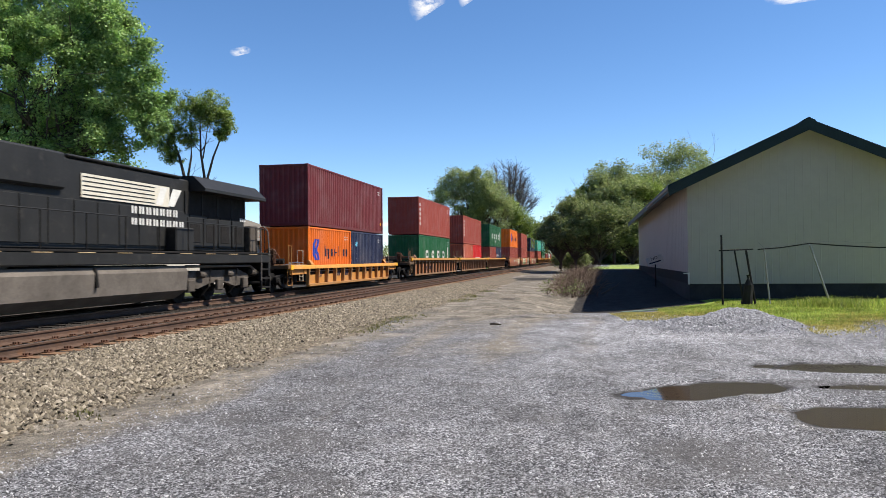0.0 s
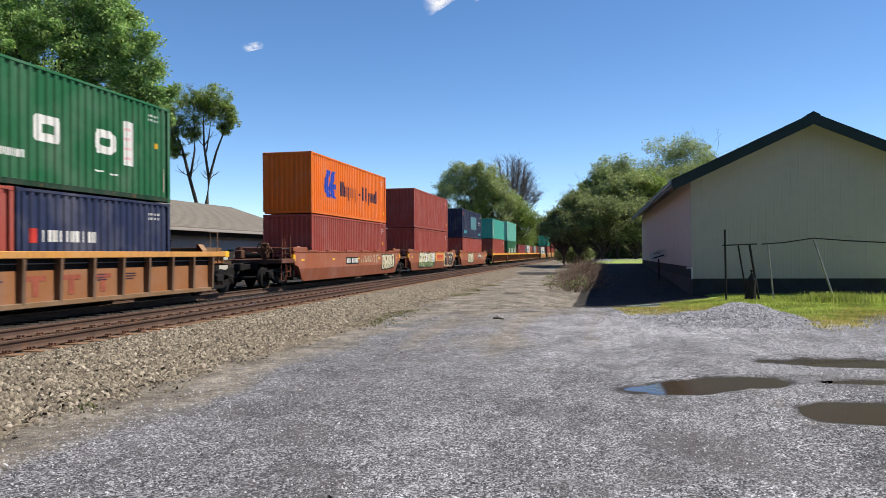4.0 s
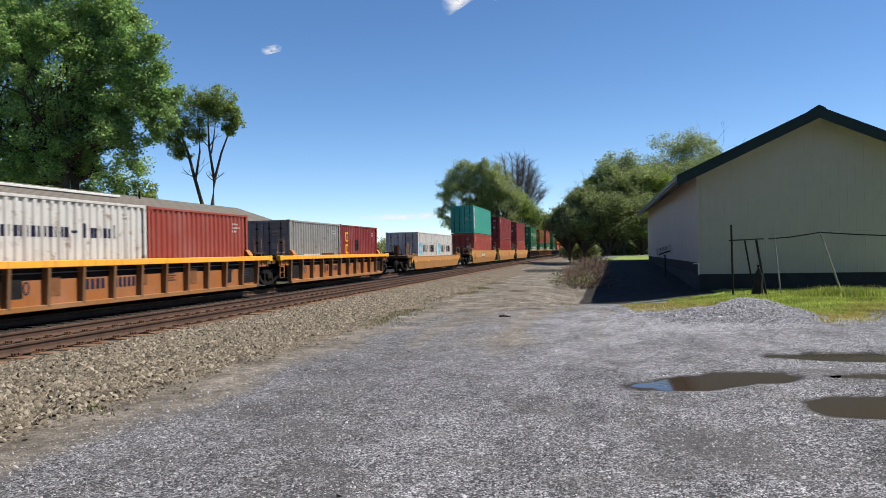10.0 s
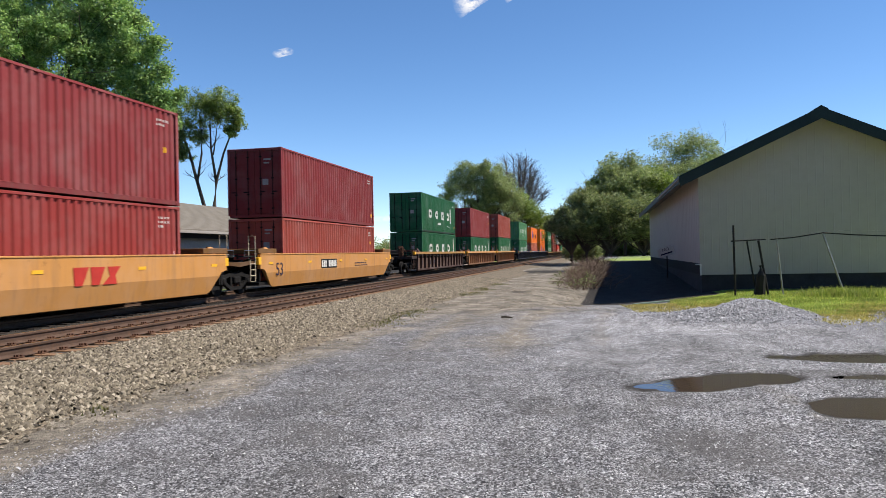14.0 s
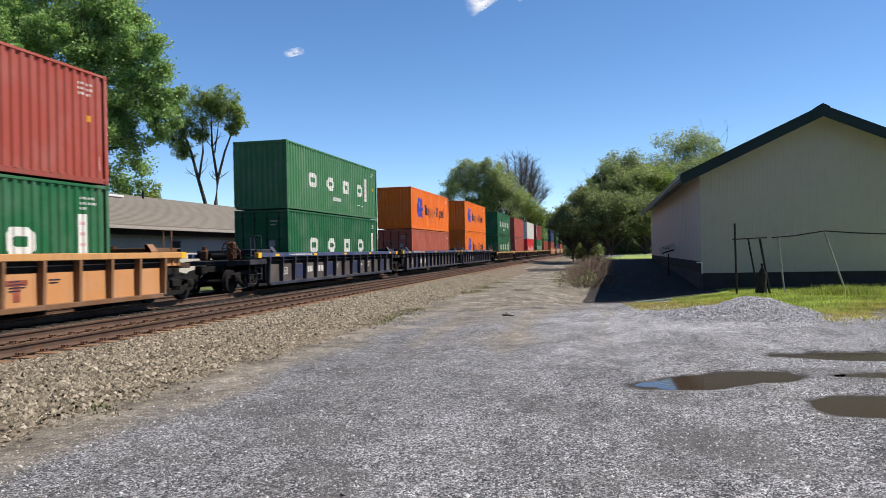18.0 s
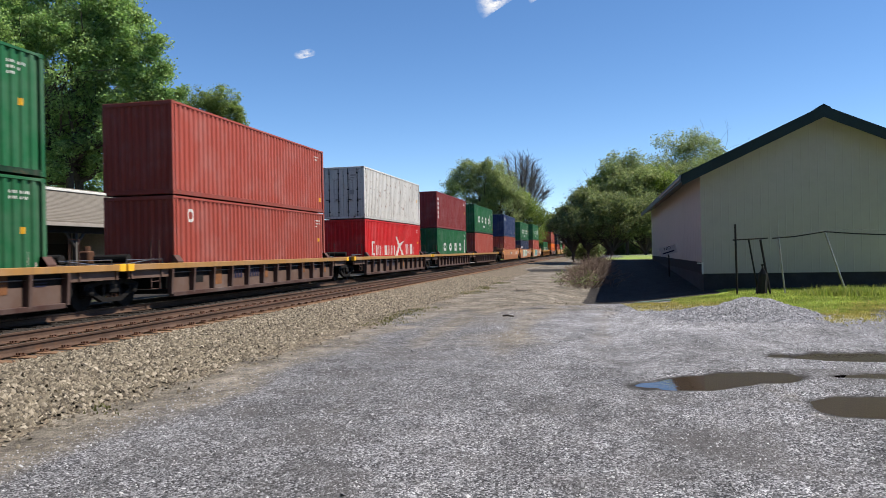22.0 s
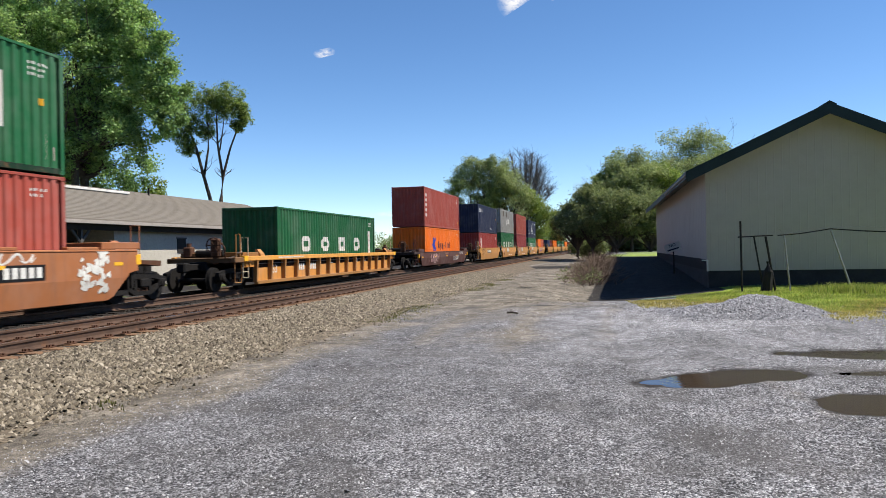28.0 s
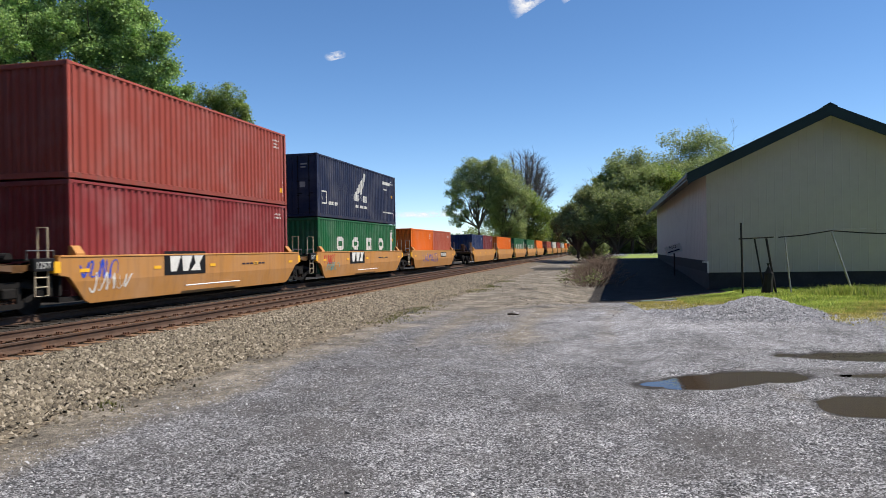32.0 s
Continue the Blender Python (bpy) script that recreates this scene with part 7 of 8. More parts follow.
def mk_black(seed):
    def marks(car, half, top, x):
        emblem_plate(car, x, -half * 0.38, 0.84, True)
        strokes(car, x, -half + 0.5, -half + 1.9, 0.75, 1.3, (PINKMARK, BLUEMARK, REDMARK)[seed % 3], seed, 0.06, 4)
        strokes(car, x, -half + 0.9, -half + 2.4, 0.45, 0.95, (GRIME, WHITE, TEALMARK)[seed % 3], seed + 50, 0.045, 4)
        part("end_sign", Shape().box(1.28, 1.42, -half - 0.95, -half - 0.30, 1.02, 1.32, 0.015), car, "black plate with a weight mark", mat=BLACKPLATE)
        text_part("weight_mark", "125T", 0.22, car, 1.424, -half - 0.90, 1.09, WHITE)
        part("stencil", flat(x + 0.002, [(half * 0.3 + 0.3 * k, half * 0.3 + 0.22 + 0.3 * k, 0.98, 1.03) for k in range(6)]), car, mat=DARKMARK)["kind"] = "stuff"
        part("low_rail", Shape().tube([(x + 0.06, -half * 0.25, 0.42), (x + 0.06, half * 0.25, 0.42)], 0.02, 6), car, mat=WELLPAINT)
    return marks


def mk_cover(first, second):
    """Sprayed names over a brown side; each entry is a call with its own colours."""
    def marks(car, half, top, x):
        for call, *a in first:
            call(car, x, *a)
        for y, z, w in second:
            bars_plate(car, x, y, min(z, top - 0.44), w, 0.36, 9)
    return marks


def orange_panel(car, x, y):
    part("orange_panel", flat(x, [(y, y + 3.5, 0.76, 1.47)]), car, "faded orange panel", mat=MATS["faded_orange"])
    s = Shape()
    for a, b in ((0.7, 1.3), (1.5, 2.1), (2.35, 2.95)):
        s.prism([(y + a - 0.25, 1.25), (y + b + 0.05, 1.25), (y + b - 0.02, 1.08), (y + (a + b) / 2 + 0.12, 1.05), (y + (a + b) / 2 + 0.08, 0.80), (y + a + 0.02, 0.80), (y + a - 0.02, 1.05), (y + a - 0.25, 1.08)], "x", x + 0.007, x + 0.012)
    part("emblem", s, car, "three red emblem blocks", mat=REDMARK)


def mk_rib(word, seed):
    def marks(car, half, top, x):
        r = random.Random(seed)
        pitch = (2 * half - 0.16) / int(round(2 * half / 1.19))
        at = lambda k: -half + 0.08 + pitch * k
        ink = WHITE if seed > 8 and half > 7 else DARKMARK
        text_part("size_mark", word, 0.44, car, 1.274, -half + 1.60, 0.55, ink)
        part("car_number", flat(1.274, [(at(3) + 0.24 + 0.2 * k, at(3) + 0.37 + 0.2 * k, 0.58, 0.84) for k in range(4)] + [(at(4) + 0.18 + 0.19 * k, at(4) + 0.30 + 0.19 * k, 0.58, 0.84) for k in range(5)]), car, "car number as plain bars", mat=ink)["kind"] = "stuff"
        for k in (6, 9, 10):
            if at(k) < half - 1.2:
                part("stencil", flat(1.274, [(at(k) + 0.3, at(k) + 0.3 + r.uniform(0.3, 0.5), 0.86 - 0.07 * q, 0.885 - 0.07 * q) for q in range(r.choice((2, 3, 4)))]), car, mat=ink)["kind"] = "stuff"
        if 9 <= seed <= 13 and half > 8:      # panels repainted in the car's blue
            for k in (2, 5, 8, 12):
                part("repaint_patch", flat(1.272, [(at(k) + 0.09, at(k) + pitch - 0.09, 0.37, 0.95)]), car, "blue repainted panel", color=None, mat=MATS["panel_blue"])
        if half > 7 and seed in (3, 4, 5, 7):
            for k in (7, 8, 9):
                if at(k) < half - 1.2:
                    part("faded_mark", flat(1.2735, [(at(k) + 0.2, at(k) + 0.85, 0.78, 0.90), (at(k) + 0.42, at(k) + 0.62, 0.42, 0.78)]), car, "faded red mark", mat=MATS["faded_red"])
        if half < 6.65:                       # grimy first and last panels
            for k in (0, int(round(2 * half / 1.19)) - 1):
                part("grimy_panel", flat(1.272, [(at(k) + 0.09, at(k) + pitch - 0.09, 0.37, 0.95)]), car, mat=GRIME)
        if half > 8 and seed > 8:
            part("chord_stencil", flat(1.462, [(-half + 1.8 + 0.11 * q, -half + 1.87 + 0.11 * q, top - 0.11, top - 0.05) for q in range(22)]), car, mat=WHITE)["kind"] = "stuff"
        if half < 8:
            for k in range(int(half * 1.6)):
                if r.random() < 0.5:
                    a = -half + 1.36 + 1.19 * k + r.uniform(0, 0.25)
                    part("repaint_patch", flat(1.274, [(a, a + r.uniform(0.3, 0.65), r.uniform(0.42, 0.6), r.uniform(0.8, 1.1))]), car, mat=r.choice((MATS["rust_patch"], MATS["rust_patch"], GRIME)))
    return marks


plain("rust_patch", (0.20, 0.085, 0.035), 0.8, 0, 0.4, 2.5, (0.08, 0.05, 0.035))
plain("spray_cream", (0.55, 0.52, 0.36), 0.6, 0, 0.2, 3, (0.22, 0.075, 0.036))
plain("spray_black", (0.02, 0.02, 0.022), 0.6, 0, 0.2, 3, (0.22, 0.075, 0.036))
plain("spray_teal", (0.04, 0.28, 0.30), 0.6, 0, 0.25, 3, (0.22, 0.075, 0.036))
plain("spray_red", (0.42, 0.06, 0.04), 0.6, 0, 0.25, 3, (0.22, 0.075, 0.036))
plain("spray_green", (0.16, 0.24, 0.10), 0.6, 0, 0.25, 3, (0.22, 0.075, 0.036))
plain("panel_blue", (0.030, 0.037, 0.085), 0.6, 0, 0.3, 2.5, (0.07, 0.055, 0.05))
plain("faded_red", (0.28, 0.075, 0.045), 0.7, 0, 0.3, 4, (0.25, 0.10, 0.04))
plain("spray_pale", (0.62, 0.62, 0.58), 0.6, 0, 0.2, 3, (0.22, 0.075, 0.036))
plain("spray_blue", (0.05, 0.20, 0.30), 0.6, 0, 0.25, 3, (0.22, 0.075, 0.036))
plain("spray_darkred", (0.13, 0.02, 0.025), 0.6, 0, 0.35, 3, (0.22, 0.075, 0.036))
plain("spray_faint", (0.40, 0.20, 0.13), 0.65, 0, 0.3, 3, (0.22, 0.075, 0.036))
plain("faded_orange", (0.58, 0.27, 0.07), 0.65, 0, 0.25, 3)
CREAM, BLACKSPRAY, PALESPRAY, TEALSPRAY, BLUESPRAY, DRED = (MATS["spray_" + k] for k in ("cream", "black", "pale", "teal", "blue", "darkred"))

# near end of each stack along the track at 0 s; car kind, colour, geometry; upper and lower loads
R53, R48, R40 = (8.45, 9.92), (6.70, 8.9), (6.62, 7.97)
TRAIN = [
    # s, kind, colour, size, ends, marks, upper (colour, logo, doors), lower list
    (31.99, "ribbed", "yellow", R48, "fb", mk_rib("40", 2), ("maroon", "", 0), [("orange", "swirl20", 0), ("navy", "emblem20", 0)]),
    (54.23, "ribbed", "tan", R53, "f", mk_rib("53", 2), ("redbrown", "vertical", 0), [("green", "lowblocks", 0)]),
    (74.02, "ribbed", "tan", R53, "", mk_rib("53", 3), ("redbrown", "vertical", 0), [("salmon", "whiteside20", 0), ("brightred", "kname", 0)]),
    (93.84, "ribbed", "tan", R53, "b", mk_rib("53", 4), ("green", "blocks", 0), [("redbrown", "whiteside20", 0), ("navy", "smallname", 0)]),
    (117.77, "smooth", "brown", R53, "f", mk_cover([(strokes, 0.5, 4.0, 0.85, 1.35, CREAM, 3, 0.05, 7), (mural, 4.6, 7.2, 0.5, 1.35, 4, BLACKSPRAY, [CREAM], DRED, 4)], [(-2.0, 0.85, 2.0)]), ("orange", "swirl", 0), [("redbrown", "", 0)]),
    (137.54, "smooth", "brown", R53, "", mk_cover([(mural, -5.6, -0.4, 0.36, 1.42, 6, BLACKSPRAY, [CREAM, CREAM, PALESPRAY], BLACKSPRAY, 1, 0.12, MATS["spray_green"]), (orange_panel, 0.0), (mural, 3.7, 7.3, 0.36, 1.43, 4, CREAM, [BLACKSPRAY, DRED, BLACKSPRAY], CREAM, 5, 0.1), (splash, 7.9, 0.95, 0.4, MATS["spray_faint"], 2)], []), ("redbrown", "", 0), [("redbrown", "", 0)]),
    (157.44, "smooth", "brown", R53, "b", mk_cover([(strokes, -7.6, -5.4, 0.85, 1.3, MATS["spray_faint"], 8, 0.05, 4), (mural, -4.2, -1.1, 0.42, 1.36, 5, BLACKSPRAY, [CREAM], MATS["spray_black"], 2, 0.05), (strokes, 4.6, 7.2, 0.6, 1.3, CREAM, 5, 0.04, 6), (splash, 3.2, 1.25, 0.3, PALESPRAY, 3)], [(2.3, 0.88, 2.0)]), ("navy", "panel", 0), [("redbrown", "", 0)]),
    (179.43, "ribbed", "ochre", R40, "f", mk_rib("40", 6), ("teal", "label", 0), [("redbrown", "", 0)]),
    (195.84, "ribbed", "ochre", R40, "", mk_rib("40", 7), ("paleteal", "label", 0), [("green", "lowblocks", 0)]),
    (211.91, "ribbed", "ochre", R40, "", mk_rib("40", 8), None, [("darkred", "tag", 0)]),
    (228.10, "ribbed", "ochre", R40, "", mk_rib("40", 10), None, [("white", "longname", 0), ("redbrown", "", 0)]),
    (244.23, "ribbed", "ochre", R40, "b", mk_rib("40", 12), None, [("grey", "greyname", 1), ("darkred", "yellowside", 0)]),
    (266.53, "smooth", "yellow", R53, "fb", None, None, [("white", "star", 1), ("white", "star", 0)]),
    (290.40, "smooth", "yellow", R53, "f", mk_plate(), ("teal", "label", 1), [("redbrown", "tag", 1)]),
    (310.48, "smooth", "yellow", R53, "", mk_red(), ("darkred", "tag", 1), [("red", "", 1)]),
    (330.34, "smooth", "yellow", R53, "b", mk_plate(), ("darkred", "", 1), [("redbrown", "", 1)]),
    (354.23, "ribbed", "darkbrown", R53, "f", mk_rib("53", 1), ("green", "blocks", 1), [("green", "lowblocks", 1)]),
    (374.50, "ribbed", "rust", R53, "", mk_rib("53", 5), ("darkred", "", 1), [("green", "lowblocks", 1)]),
    (394.58, "ribbed", "rust", R53, "b", mk_rib("53", 7), ("redbrown", "", 1), [("green", "lowblocks", 1)]),
    (418.24, "ribbed", "navy", R53, "f", mk_rib("53", 9), ("fadedgreen", "blocks", 0), [("green", "lowblocks", 1)]),
    (438.41, "ribbed", "navy", R53, "", mk_rib("53", 11), ("orange", "swirl", 0), [("salmon", "", 1)]),
    (458.30, "ribbed", "navy", R53, "b", mk_rib("53", 13), ("orange", "swirl", 0), [("orange", "swirl", 0)]),
    (480.30, "ribbed", "darkbrown", R48, "f", mk_rib("48", 1), ("green", "blocks", 0), [("green", "blocks", 0)]),
    (497.90, "ribbed", "darkbrown", R48, "", mk_rib("48", 3), ("redbrown", "", 0), [("redbrown", "tag", 0)]),
    (516.26, "ribbed", "darkbrown", R48, "", mk_rib("48", 5), ("white", "", 1), [("brightred", "redname", 0)]),
    (534.20, "ribbed", "darkbrown", R48, "", mk_rib("48", 7), ("darkred", "vertical", 0), [("green", "lowblocks", 0)]),
    (551.45, "ribbed", "darkbrown", R48, "b", mk_rib("48", 9), ("green", "blocks", 0), [("redbrown", "", 0)]),
    (573.74, "smooth", "copper", R53, "f", mk_cover([(strokes, 4.4, 6.8, 0.7, 1.3, WHITE, 9, 0.06, 5), (strokes, -6.5, -4.5, 0.6, 1.1, MATS["spray_faint"], 10, 0.05, 4)], [(-1.5, 0.85, 2.0)]), ("blue", "topname", 0), [("redbrown", "tag", 0)]),
    (593.24, "smooth", "copper", R53, "", mk_cover([(mural, -4.5, 1.2, 0.42, 1.40, 5, WHITE, [TEALSPRAY, MATS["spray_cream"]], YELLOW, 12, 0.2), (strokes, 4.4, 7.0, 0.7, 1.3, WHITE, 13, 0.05, 6)], [(1.9, 0.85, 2.0)]), ("green", "blocks", 0), [("navy", "smallname", 0)]),
    (613.67, "smooth", "copper", R53, "b", mk_cover([(mural, -6.3, -5.2, 0.38, 1.36, 1, PALESPRAY, [YELLOW], MATS["spray_red"], 14, 0.5), (mural, -5.2, 0.2, 0.34, 1.45, 4, PALESPRAY, [TEALSPRAY, BLUESPRAY], CREAM, 15, 0.22, TEALSPRAY), (mural, 0.3, 1.0, 0.45, 1.3, 1, PALESPRAY, [MATS["spray_red"]], TEALSPRAY, 16, 0.2), (strokes, 3.1, 5.0, 1.18, 1.42, WHITE, 17, 0.045, 5), (splash, 6.9, 1.0, 0.8, PALESPRAY, 18)], [(3.05, 0.80, 2.2)]), ("green", "blocks", 0), [("redbrown", "tag", 0)]),
    (637.69, "ribbed", "yellow", R53, "fb", mk_rib("53", 15), None, [("green", "lowblocks", 0)]),
    (661.64, "smooth", "maroon", R53, "fb", mk_cover([(strokes, -5.5, -2.6, 0.3, 1.05, PINKMARK, 21, 0.05, 6), (strokes, -0.6, 0.9, 0.90, 1.10, MATS["spray_faint"], 22, 0.035, 5), (strokes, 2.6, 4.8, 0.38, 0.78, PALESPRAY, 24, 0.04, 9), (strokes, 5.1, 6.6, 0.88, 1.10, PALESPRAY, 23, 0.04, 7)], []), ("redbrown", "vertical", 0), [("orange", "swirl_small", 0)]),
    (683.96, "smooth", "yellow", R40, "f", mk_cover([(strokes, -5.6, -3.4, 0.98, 1.33, GRIME, 41, 0.035, 5), (strokes, -5.4, -4.2, 0.6, 0.95, GRIME, 42, 0.035, 4)], [(-2.2, 0.82, 2.5)]), ("navy", "topname", 0), [("red", "whiteside", 0)]),
    (699.64, "smooth", "yellow", R40, "", mk_black(6), ("grey", "middlename", 0), [("green", "lowblocks", 0)]),
    (715.38, "smooth", "yellow", R40, "", mk_black(7), ("redbrown", "", 0), [("darkred", "", 0)]),
    (731.02, "smooth", "yellow", R40, "", mk_black(8), ("navy", "wing", 1), [("green", "lowblocks", 0)]),
    (746.99, "smooth", "yellow", R40, "b", mk_cover([(strokes, -4.0, 0.5, 0.5, 1.2, BLUEMARK, 31, 0.06, 7)], [(1.5, 0.85, 2.0)]), None, [("orange", "", 0), ("salmon", "", 0)]),
    (769.23, "smooth", "yellow", R40, "f", None, None, [("blue", "", 0), ("maroon", "", 0)]),
    (785.00, "smooth", "yellow", R40, "", None, None, [("orange", "", 0)]),
    (800.90, "smooth", "yellow", R40, "", None, None, [("green", "lowblocks", 0)]),
    (816.80, "smooth", "yellow", R40, "", None, None, [("green", "lowblocks", 0)]),
    (832.70, "smooth", "yellow", R40, "b", None, None, [("orange", "", 0)]),
]
more = ["redbrown", "white", "red", "white", "orange", "redbrown", "orange", "white", "redbrown", "green", "red", "orange", "white", "redbrown", "navy", "orange"]
s_more = 832.70
for i, colr in enumerate(more):
    s_more += 22.2 if i % 5 == 0 else 15.9
    TRAIN.append((s_more, "smooth", "yellow", R40, "f" if i % 5 == 0 else "b" if i % 5 == 4 else "", None, None, [(colr, "", 0)]))

TALL_LOWER = (2, 5, 6, 8, 9, 14, 19, 20, 22, 23, 24, 25, 26, 27, 28, 30, 31, 34, 35)   # cars whose lower box is a high one
LOW_UPPER = (8,)                 # and those whose upper box is a standard one
for i, (s, kind, colour, (half, reach), ends, marks, upper, lower) in enumerate(TRAIN):
    gap = TRAIN[i + 1][0] - s if i + 1 < len(TRAIN) else 15.9
    back = TRAIN[i - 1][0] if i else s - 22
    # articulated units meet over a shared truck
    well_car(i, s + L40 / 2, kind, colour, half, reach, "f" in ends, "b" in ends, marks)
    z = 0.36 if upper else 0.27
    if len(lower) == 2:
        for k, (c, logo, doors) in enumerate(lower):
            container(L20, STD, c, logo, s + k * (L20 + 0.076), z, False, doors)
        z += STD
    else:
        c, logo, doors = lower[0]
        H = TALL if i + 1 in TALL_LOWER else STD
        container(L40, H, c, logo, s, z, False, doors)
        z += H
    if upper:
        container(L40, STD if i + 1 in LOW_UPPER else TALL, upper[0], upper[1], s, z + 0.028, True, upper[2])


# ---------------------------------------------------------------- the train: locomotive
def locomotive():
    """Black road locomotive; its rear coupler is at 0 and its cab at -22 along the track."""
    lo = thing("locomotive", "black diesel road locomotive with a white striped panel", "locomotive")
    R = lambda name, s, mat=LOCOBLACK, label="", parent=lo: part(name, s, parent, label, mat=mat)
    R("frame_sill", Shape().box(-1.5, 1.5, -21.6, -0.6, 1.28, 1.62, 0.03))
    R("walkway", Shape().box(-1.52, 1.52, -21.4, -0.75, 1.62, 1.68, 0.01), GRIME)
    R("sill_stripes", flat(1.505, [(-19.5 + 1.55 * k, -18.85 + 1.55 * k, 1.60, 1.675) for k in range(12)]), plain("dull_ochre_strip", (0.50, 0.36, 0.20), 0.7, 0, 0.3, 3), "dull ochre reflective strips")
    hood = R("long_hood", Shape().box(-0.9, 0.9, -16.6, -1.6, 1.68, 4.08, 0.06))
    for k in range(12):
        part("hood_door", Shape().box(0.9, 0.925, -15.8 + 0.93 * k, -14.95 + 0.93 * k, 1.85, 3.0, 0.008), hood, mat=LOCOBLACK)
    for k in range(3):
        part("louvre_panel", Shape().box(0.9, 0.93, -4.4 + 0.85 * k, -3.65 + 0.85 * k, 2.0, 2.95, 0.008), hood, mat=GRIME)
    R("radiator_wing", Shape().prism([(-1.5, 3.70), (1.5, 3.70), (1.5, 3.80), (1.05, 4.22), (-1.05, 4.22), (-1.5, 3.80)], "y", -5.6, -0.95))
    R("radiator_shutter", Shape().box(0.9, 0.935, -5.9, -1.65, 2.92, 3.70, 0.01), GRIME, "dark radiator screen")
    R("dynamic_brake_box", Shape().box(-1.05, 1.05, -15.2, -11.6, 3.2, 4.15, 0.06))
    R("exhaust_stack", Shape().box(-0.5, 0.5, -10.2, -9.2, 3.9, 4.25, 0.05), GRIME)
    for k in range(5):
        R("screen_frame", Shape().box(0.935, 0.955, -5.9 + 1.05 * k, -5.85 + 1.05 * k, 2.94, 3.68), LOCOBLACK)
    for k in range(4):
        R("engine_door", Shape().box(0.9, 0.96, -5.75 + 1.02 * k, -4.86 + 1.02 * k, 1.84, 2.84, 0.012), LOCOBLACK)
        R("door_louvre", Shape().box(0.96, 0.975, -5.62 + 1.02 * k, -5.0 + 1.02 * k, 2.0, 2.62, 0.008), GRIME, "dark louvred opening")
    R("end_cabinet", Shape().box(0.9, 1.15, -1.62, -0.98, 1.70, 2.72, 0.03), DUSTY)
    R("number_print", flat(0.962, [(-2.1 + 0.17 * k, -1.99 + 0.17 * k, 2.86, 2.98) for k in range(3)]), WHITE)["kind"] = "stuff"
    R("roof_fan", Shape().tube([(0, -3.5, 4.1), (0, -3.5, 4.22)], 0.65, 20), GRIME)
    cabs = R("cab", Shape().prism([(-18.9, 1.68), (-16.6, 1.68), (-16.6, 4.4), (-18.6, 4.4), (-18.95, 4.1)], "x", -1.5, 1.5))
    part("side_window", Shape().box(1.5, 1.512, -18.3, -17.2, 2.9, 3.6), cabs, mat=BLACKPLATE)
    R("nose", Shape().box(-0.95, 0.95, -20.8, -18.9, 1.68, 3.1, 0.12))
    R("equipment_box", Shape().box(0.9, 1.30, -7.0, -5.95, 1.68, 2.45, 0.04))
    R("sand_box", Shape().box(-0.9, 0.9, -1.6, -1.0, 1.68, 2.7, 0.04))
    R("roof_rib", Shape().box(-0.95, 0.95, -11.4, -6.1, 4.08, 4.16, 0.03))
    R("rear_rail", Shape().tube([(1.48, -0.62, 0.6), (1.48, -0.62, 1.6), (1.40, -0.62, 2.55), (1.2, -0.62, 2.75)], 0.03, 6), TANKGREY, "pale grey step rail")
    R("rear_rail", Shape().tube([(1.48, -1.38, 0.6), (1.48, -1.38, 1.6), (1.46, -1.38, 2.6)], 0.03, 6), TANKGREY, "pale grey step rail")
    R("pipe_run", Shape().tube([(1.3, -6.5, 1.2), (1.3, -2.0, 1.18), (1.25, -1.2, 0.9)], 0.045, 8), TANKGREY)
    R("rear_step_plate", Shape().box(-1.5, 1.5, -0.75, -0.6, 0.75, 1.62, 0.02))
    R("striped_panel", flat(0.927, [(-10.9, -6.8, 3.08, 3.72)]), plain("cream_panel", (0.62, 0.58, 0.48), 0.5, 0, 0.12, 2), "cream striped panel")
    R("panel_lines", flat(0.934, [(-10.85, -7.6, 3.14 + 0.12 * k, 3.17 + 0.12 * k) for k in range(5)]), BLACKPLATE)
    R("panel_emblem", Shape().prism([(-7.55, 3.12), (-7.2, 3.12), (-6.95, 3.68), (-7.3, 3.68)], "x", 0.935, 0.941).prism([(-6.9, 3.12), (-6.55, 3.12), (-6.1, 3.68), (-6.6, 3.68)], "x", 0.935, 0.941), WHITE)
    R("name_print", flat(0.931, [(-8.75 + 0.15 * k + 0.06 * (k // 2), -8.66 + 0.15 * k + 0.06 * (k // 2), 2.79, 3.01) for k in range(14)] + [(-8.75 + 0.15 * k + 0.06 * (k // 2), -8.66 + 0.15 * k + 0.06 * (k // 2), 2.46, 2.68) for k in range(16)]), WHITE, "two rows of white bars")["kind"] = "stuff"
    tank = R("fuel_tank", Shape().prism([(-1.35, 1.22), (1.35, 1.22), (1.45, 1.05), (1.40, 0.46), (0.95, 0.17), (-0.95, 0.17), (-1.40, 0.46), (-1.45, 1.05)], "y", -14.3, -6.6), TANKGREY, "dusty grey fuel tank")
    part("filler_pipe", Shape().tube([(1.40, -11.0, 1.2), (1.47, -11.0, 0.7)], 0.06, 8), tank, mat=GRIME)
    R("air_tank", Shape().tube([(1.2, -13.6, 1.12), (1.2, -7.5, 1.12)], 0.16, 10), GRIME)
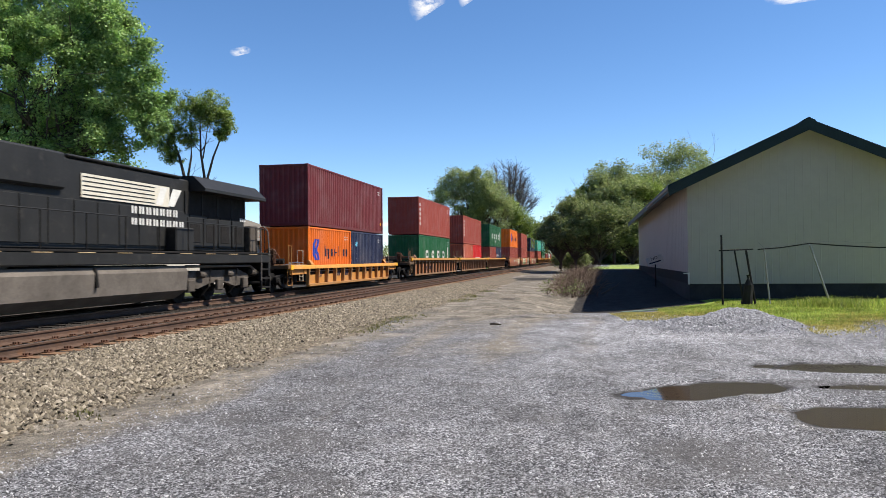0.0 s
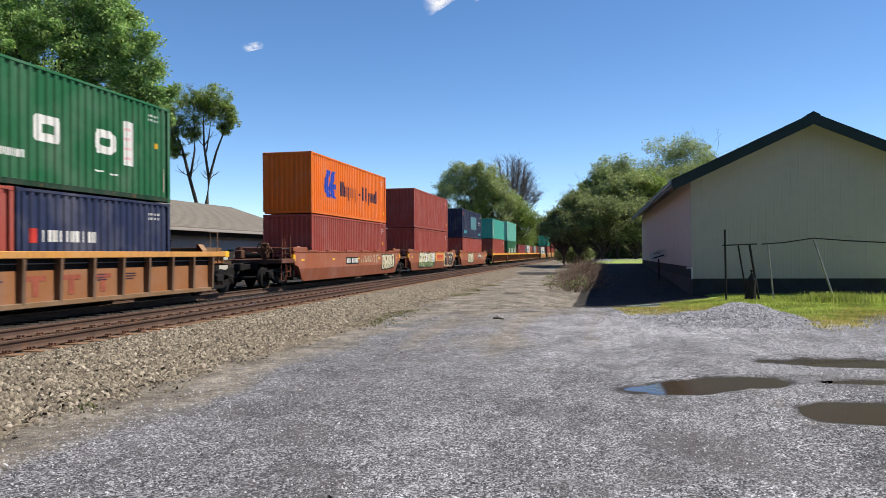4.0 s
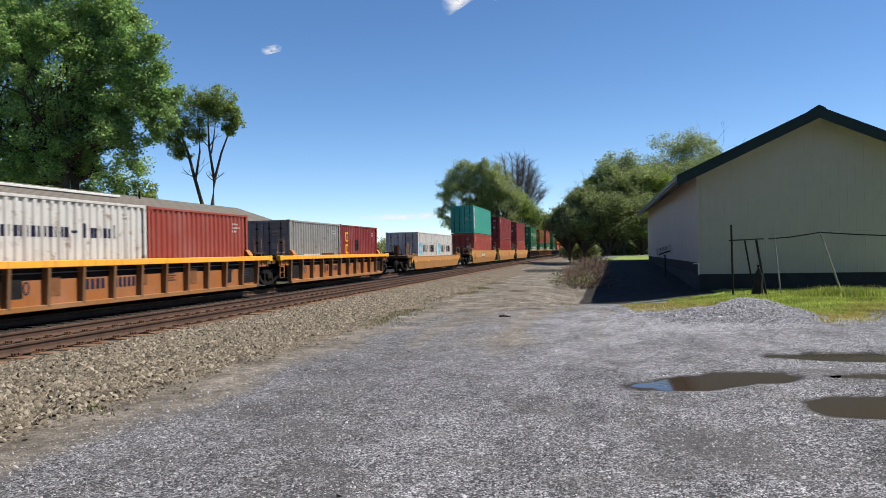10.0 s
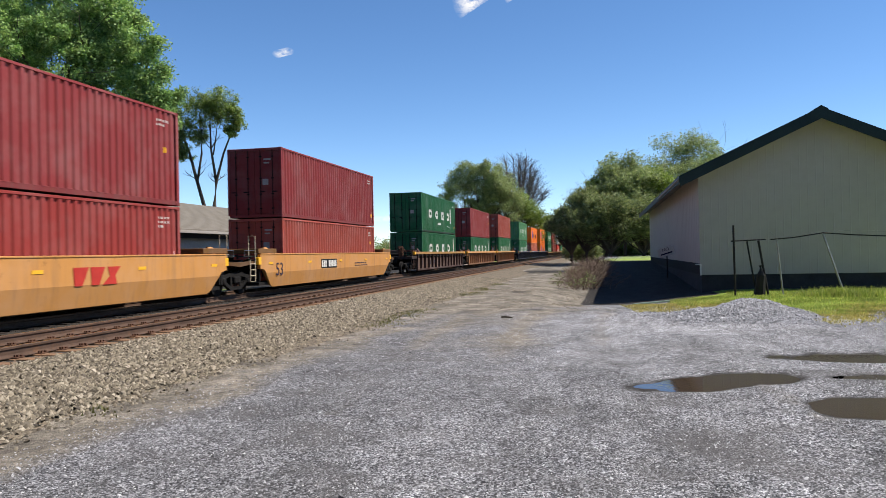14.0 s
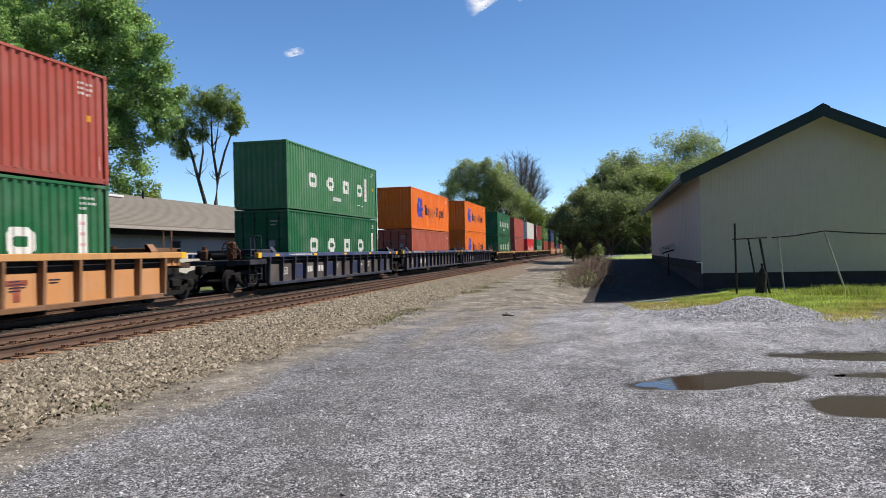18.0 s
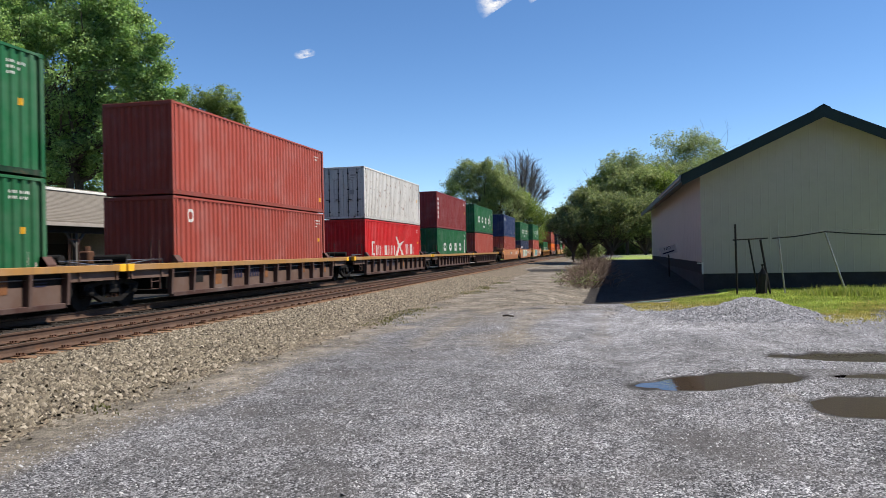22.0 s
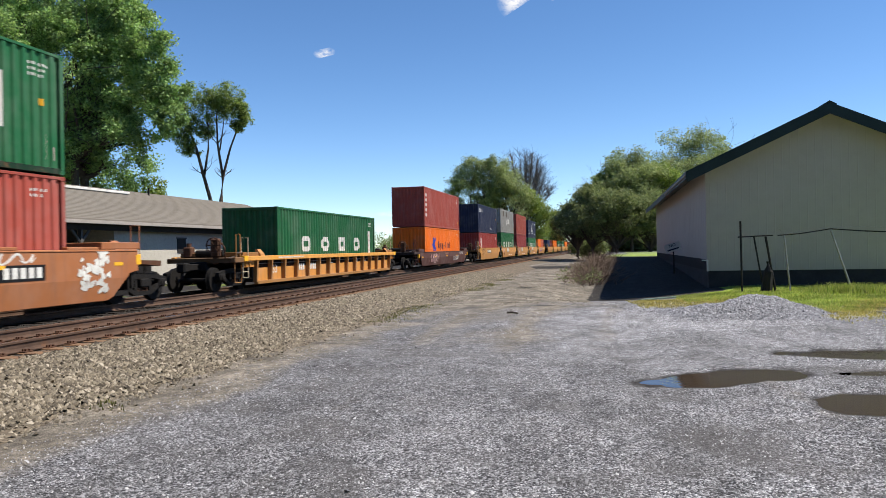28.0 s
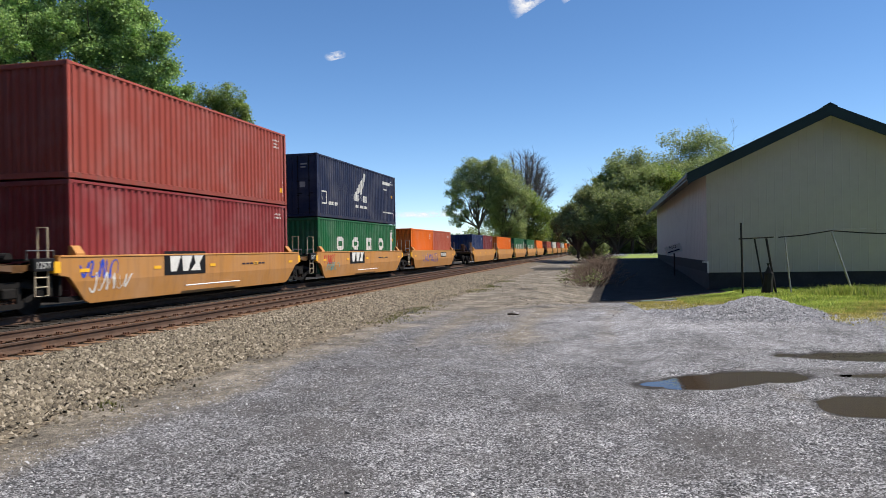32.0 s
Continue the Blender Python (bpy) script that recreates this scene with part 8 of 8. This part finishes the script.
    for y in (-17.4, -4.2):
        tr = R("truck", Shape().prism([(y - 2.35, 0.55), (y - 2.35, 0.85), (y - 1.6, 1.05), (y + 1.6, 1.05), (y + 2.35, 0.85), (y + 2.35, 0.55), (y + 1.3, 0.45), (y + 0.5, 0.62), (y - 0.5, 0.62), (y - 1.3, 0.45)], "x", 0.98, 1.16), DUSTY, "dusty six-wheel truck")
        part("far_frame", Shape().prism([(y - 2.35, 0.55), (y - 2.35, 0.85), (y - 1.6, 1.05), (y + 1.6, 1.05), (y + 2.35, 0.85), (y + 2.35, 0.55)], "x", -1.16, -0.98), tr, mat=CASTIRON)
        for k in (-1, 0, 1):
            part("wheelset", WHEELSET, tr, at=pose(0, y + 1.9 * k, 0.419))
            part("journal_box", Shape().box(1.16, 1.30, y + 1.9 * k - 0.2, y + 1.9 * k + 0.2, 0.36, 0.75, 0.03), tr, mat=DUSTY)
            part("brake_cylinder", Shape().tube([(1.22, y + 1.9 * k + 0.5, 0.95), (1.22, y + 1.9 * k + 0.9, 0.9)], 0.11, 10), tr, mat=DUSTY)
            part("sand_pipe", Shape().tube([(1.2, y + 1.9 * k - 0.5, 1.1), (1.15, y + 1.9 * k - 0.55, 0.5), (0.85, y + 1.9 * k - 0.52, 0.2)], 0.03, 6), tr, mat=DUSTY)
    rail = R("handrail", Shape().tube([(1.47, -16.4, 2.62), (1.47, -1.2, 2.62)], 0.018, 6), LOCOBLACK)
    for k in range(10):
        part("stanchion", Shape().tube([(1.47, -16.2 + 1.6 * k, 1.66), (1.47, -16.2 + 1.6 * k, 2.62)], 0.02, 6), rail, mat=GRIME)
    R("end_handrail", Shape().tube([(1.45, -1.0, 1.66), (1.45, -1.0, 2.6), (1.2, -0.65, 2.6), (-1.2, -0.65, 2.6), (-1.45, -1.0, 2.6)], 0.022, 6), GRIME)
    R("corner_ladder", Shape().box(1.30, 1.5, -1.35, -0.65, 0.3, 0.36).box(1.30, 1.5, -1.35, -0.65, 0.65, 0.71).box(1.30, 1.5, -1.35, -0.65, 1.0, 1.06).box(1.42, 1.5, -1.4, -1.33, 0.25, 1.6).box(1.42, 1.5, -0.67, -0.6, 0.25, 1.6), GRIME)
    R("coupler", Shape().box(-0.1, 0.1, -0.6, 0.15, 0.76, 0.98, 0.02).box(-0.17, 0.17, 0.1, 0.4, 0.7, 1.04, 0.05), CASTIRON)
    return lo


LOCO_Y = 27.85
MOVERS.append((locomotive(), LOCO_Y, RAIL))


def run(t):
    """How far the train has gone at t seconds: it eases off very slightly."""
    return 21.874 * t + 0.01556 * (t * t - 32 * t)


def motions():
    times = [0, 4, 8, 12, 16, 20, 24, 28, 32]
    for ob, s, z in MOVERS:
        walk(ob, [(t, pose(TRAIN_X, s - run(t), z)) for t in times])
    for w, dy, s in ROLLERS:   # wheels roll while they pass near
        t0, t1 = max(0.0, (s - 62) / 21.9), min(32.0, (s + 2) / 21.9)
        if t0 < 32.0 and t1 > 0:
            k0, k1 = round(t0 * FPS), round(t1 * FPS)
            per = math.degrees(21.874 / FPS / 0.419)
            rows = [(k / FPS, pose(0, dy, 0.419) @ Matrix.Rotation(-radians(per * (k - k0)), 4, "X")) for k in range(k0, k1 + 1)]
            if k0 > 0:
                rows.insert(0, (0, rows[0][1]))
            if k1 < 32 * FPS:
                rows.append((32, rows[-1][1]))
            if len(rows) > 1:
                walk(w, rows)
    for cl, x, y, z, vx, vz in CLOUDS:
        walk(cl, [(t, pose(x + vx * t, y, z + vz * t)) for t in (0, 16, 32)])


motions()
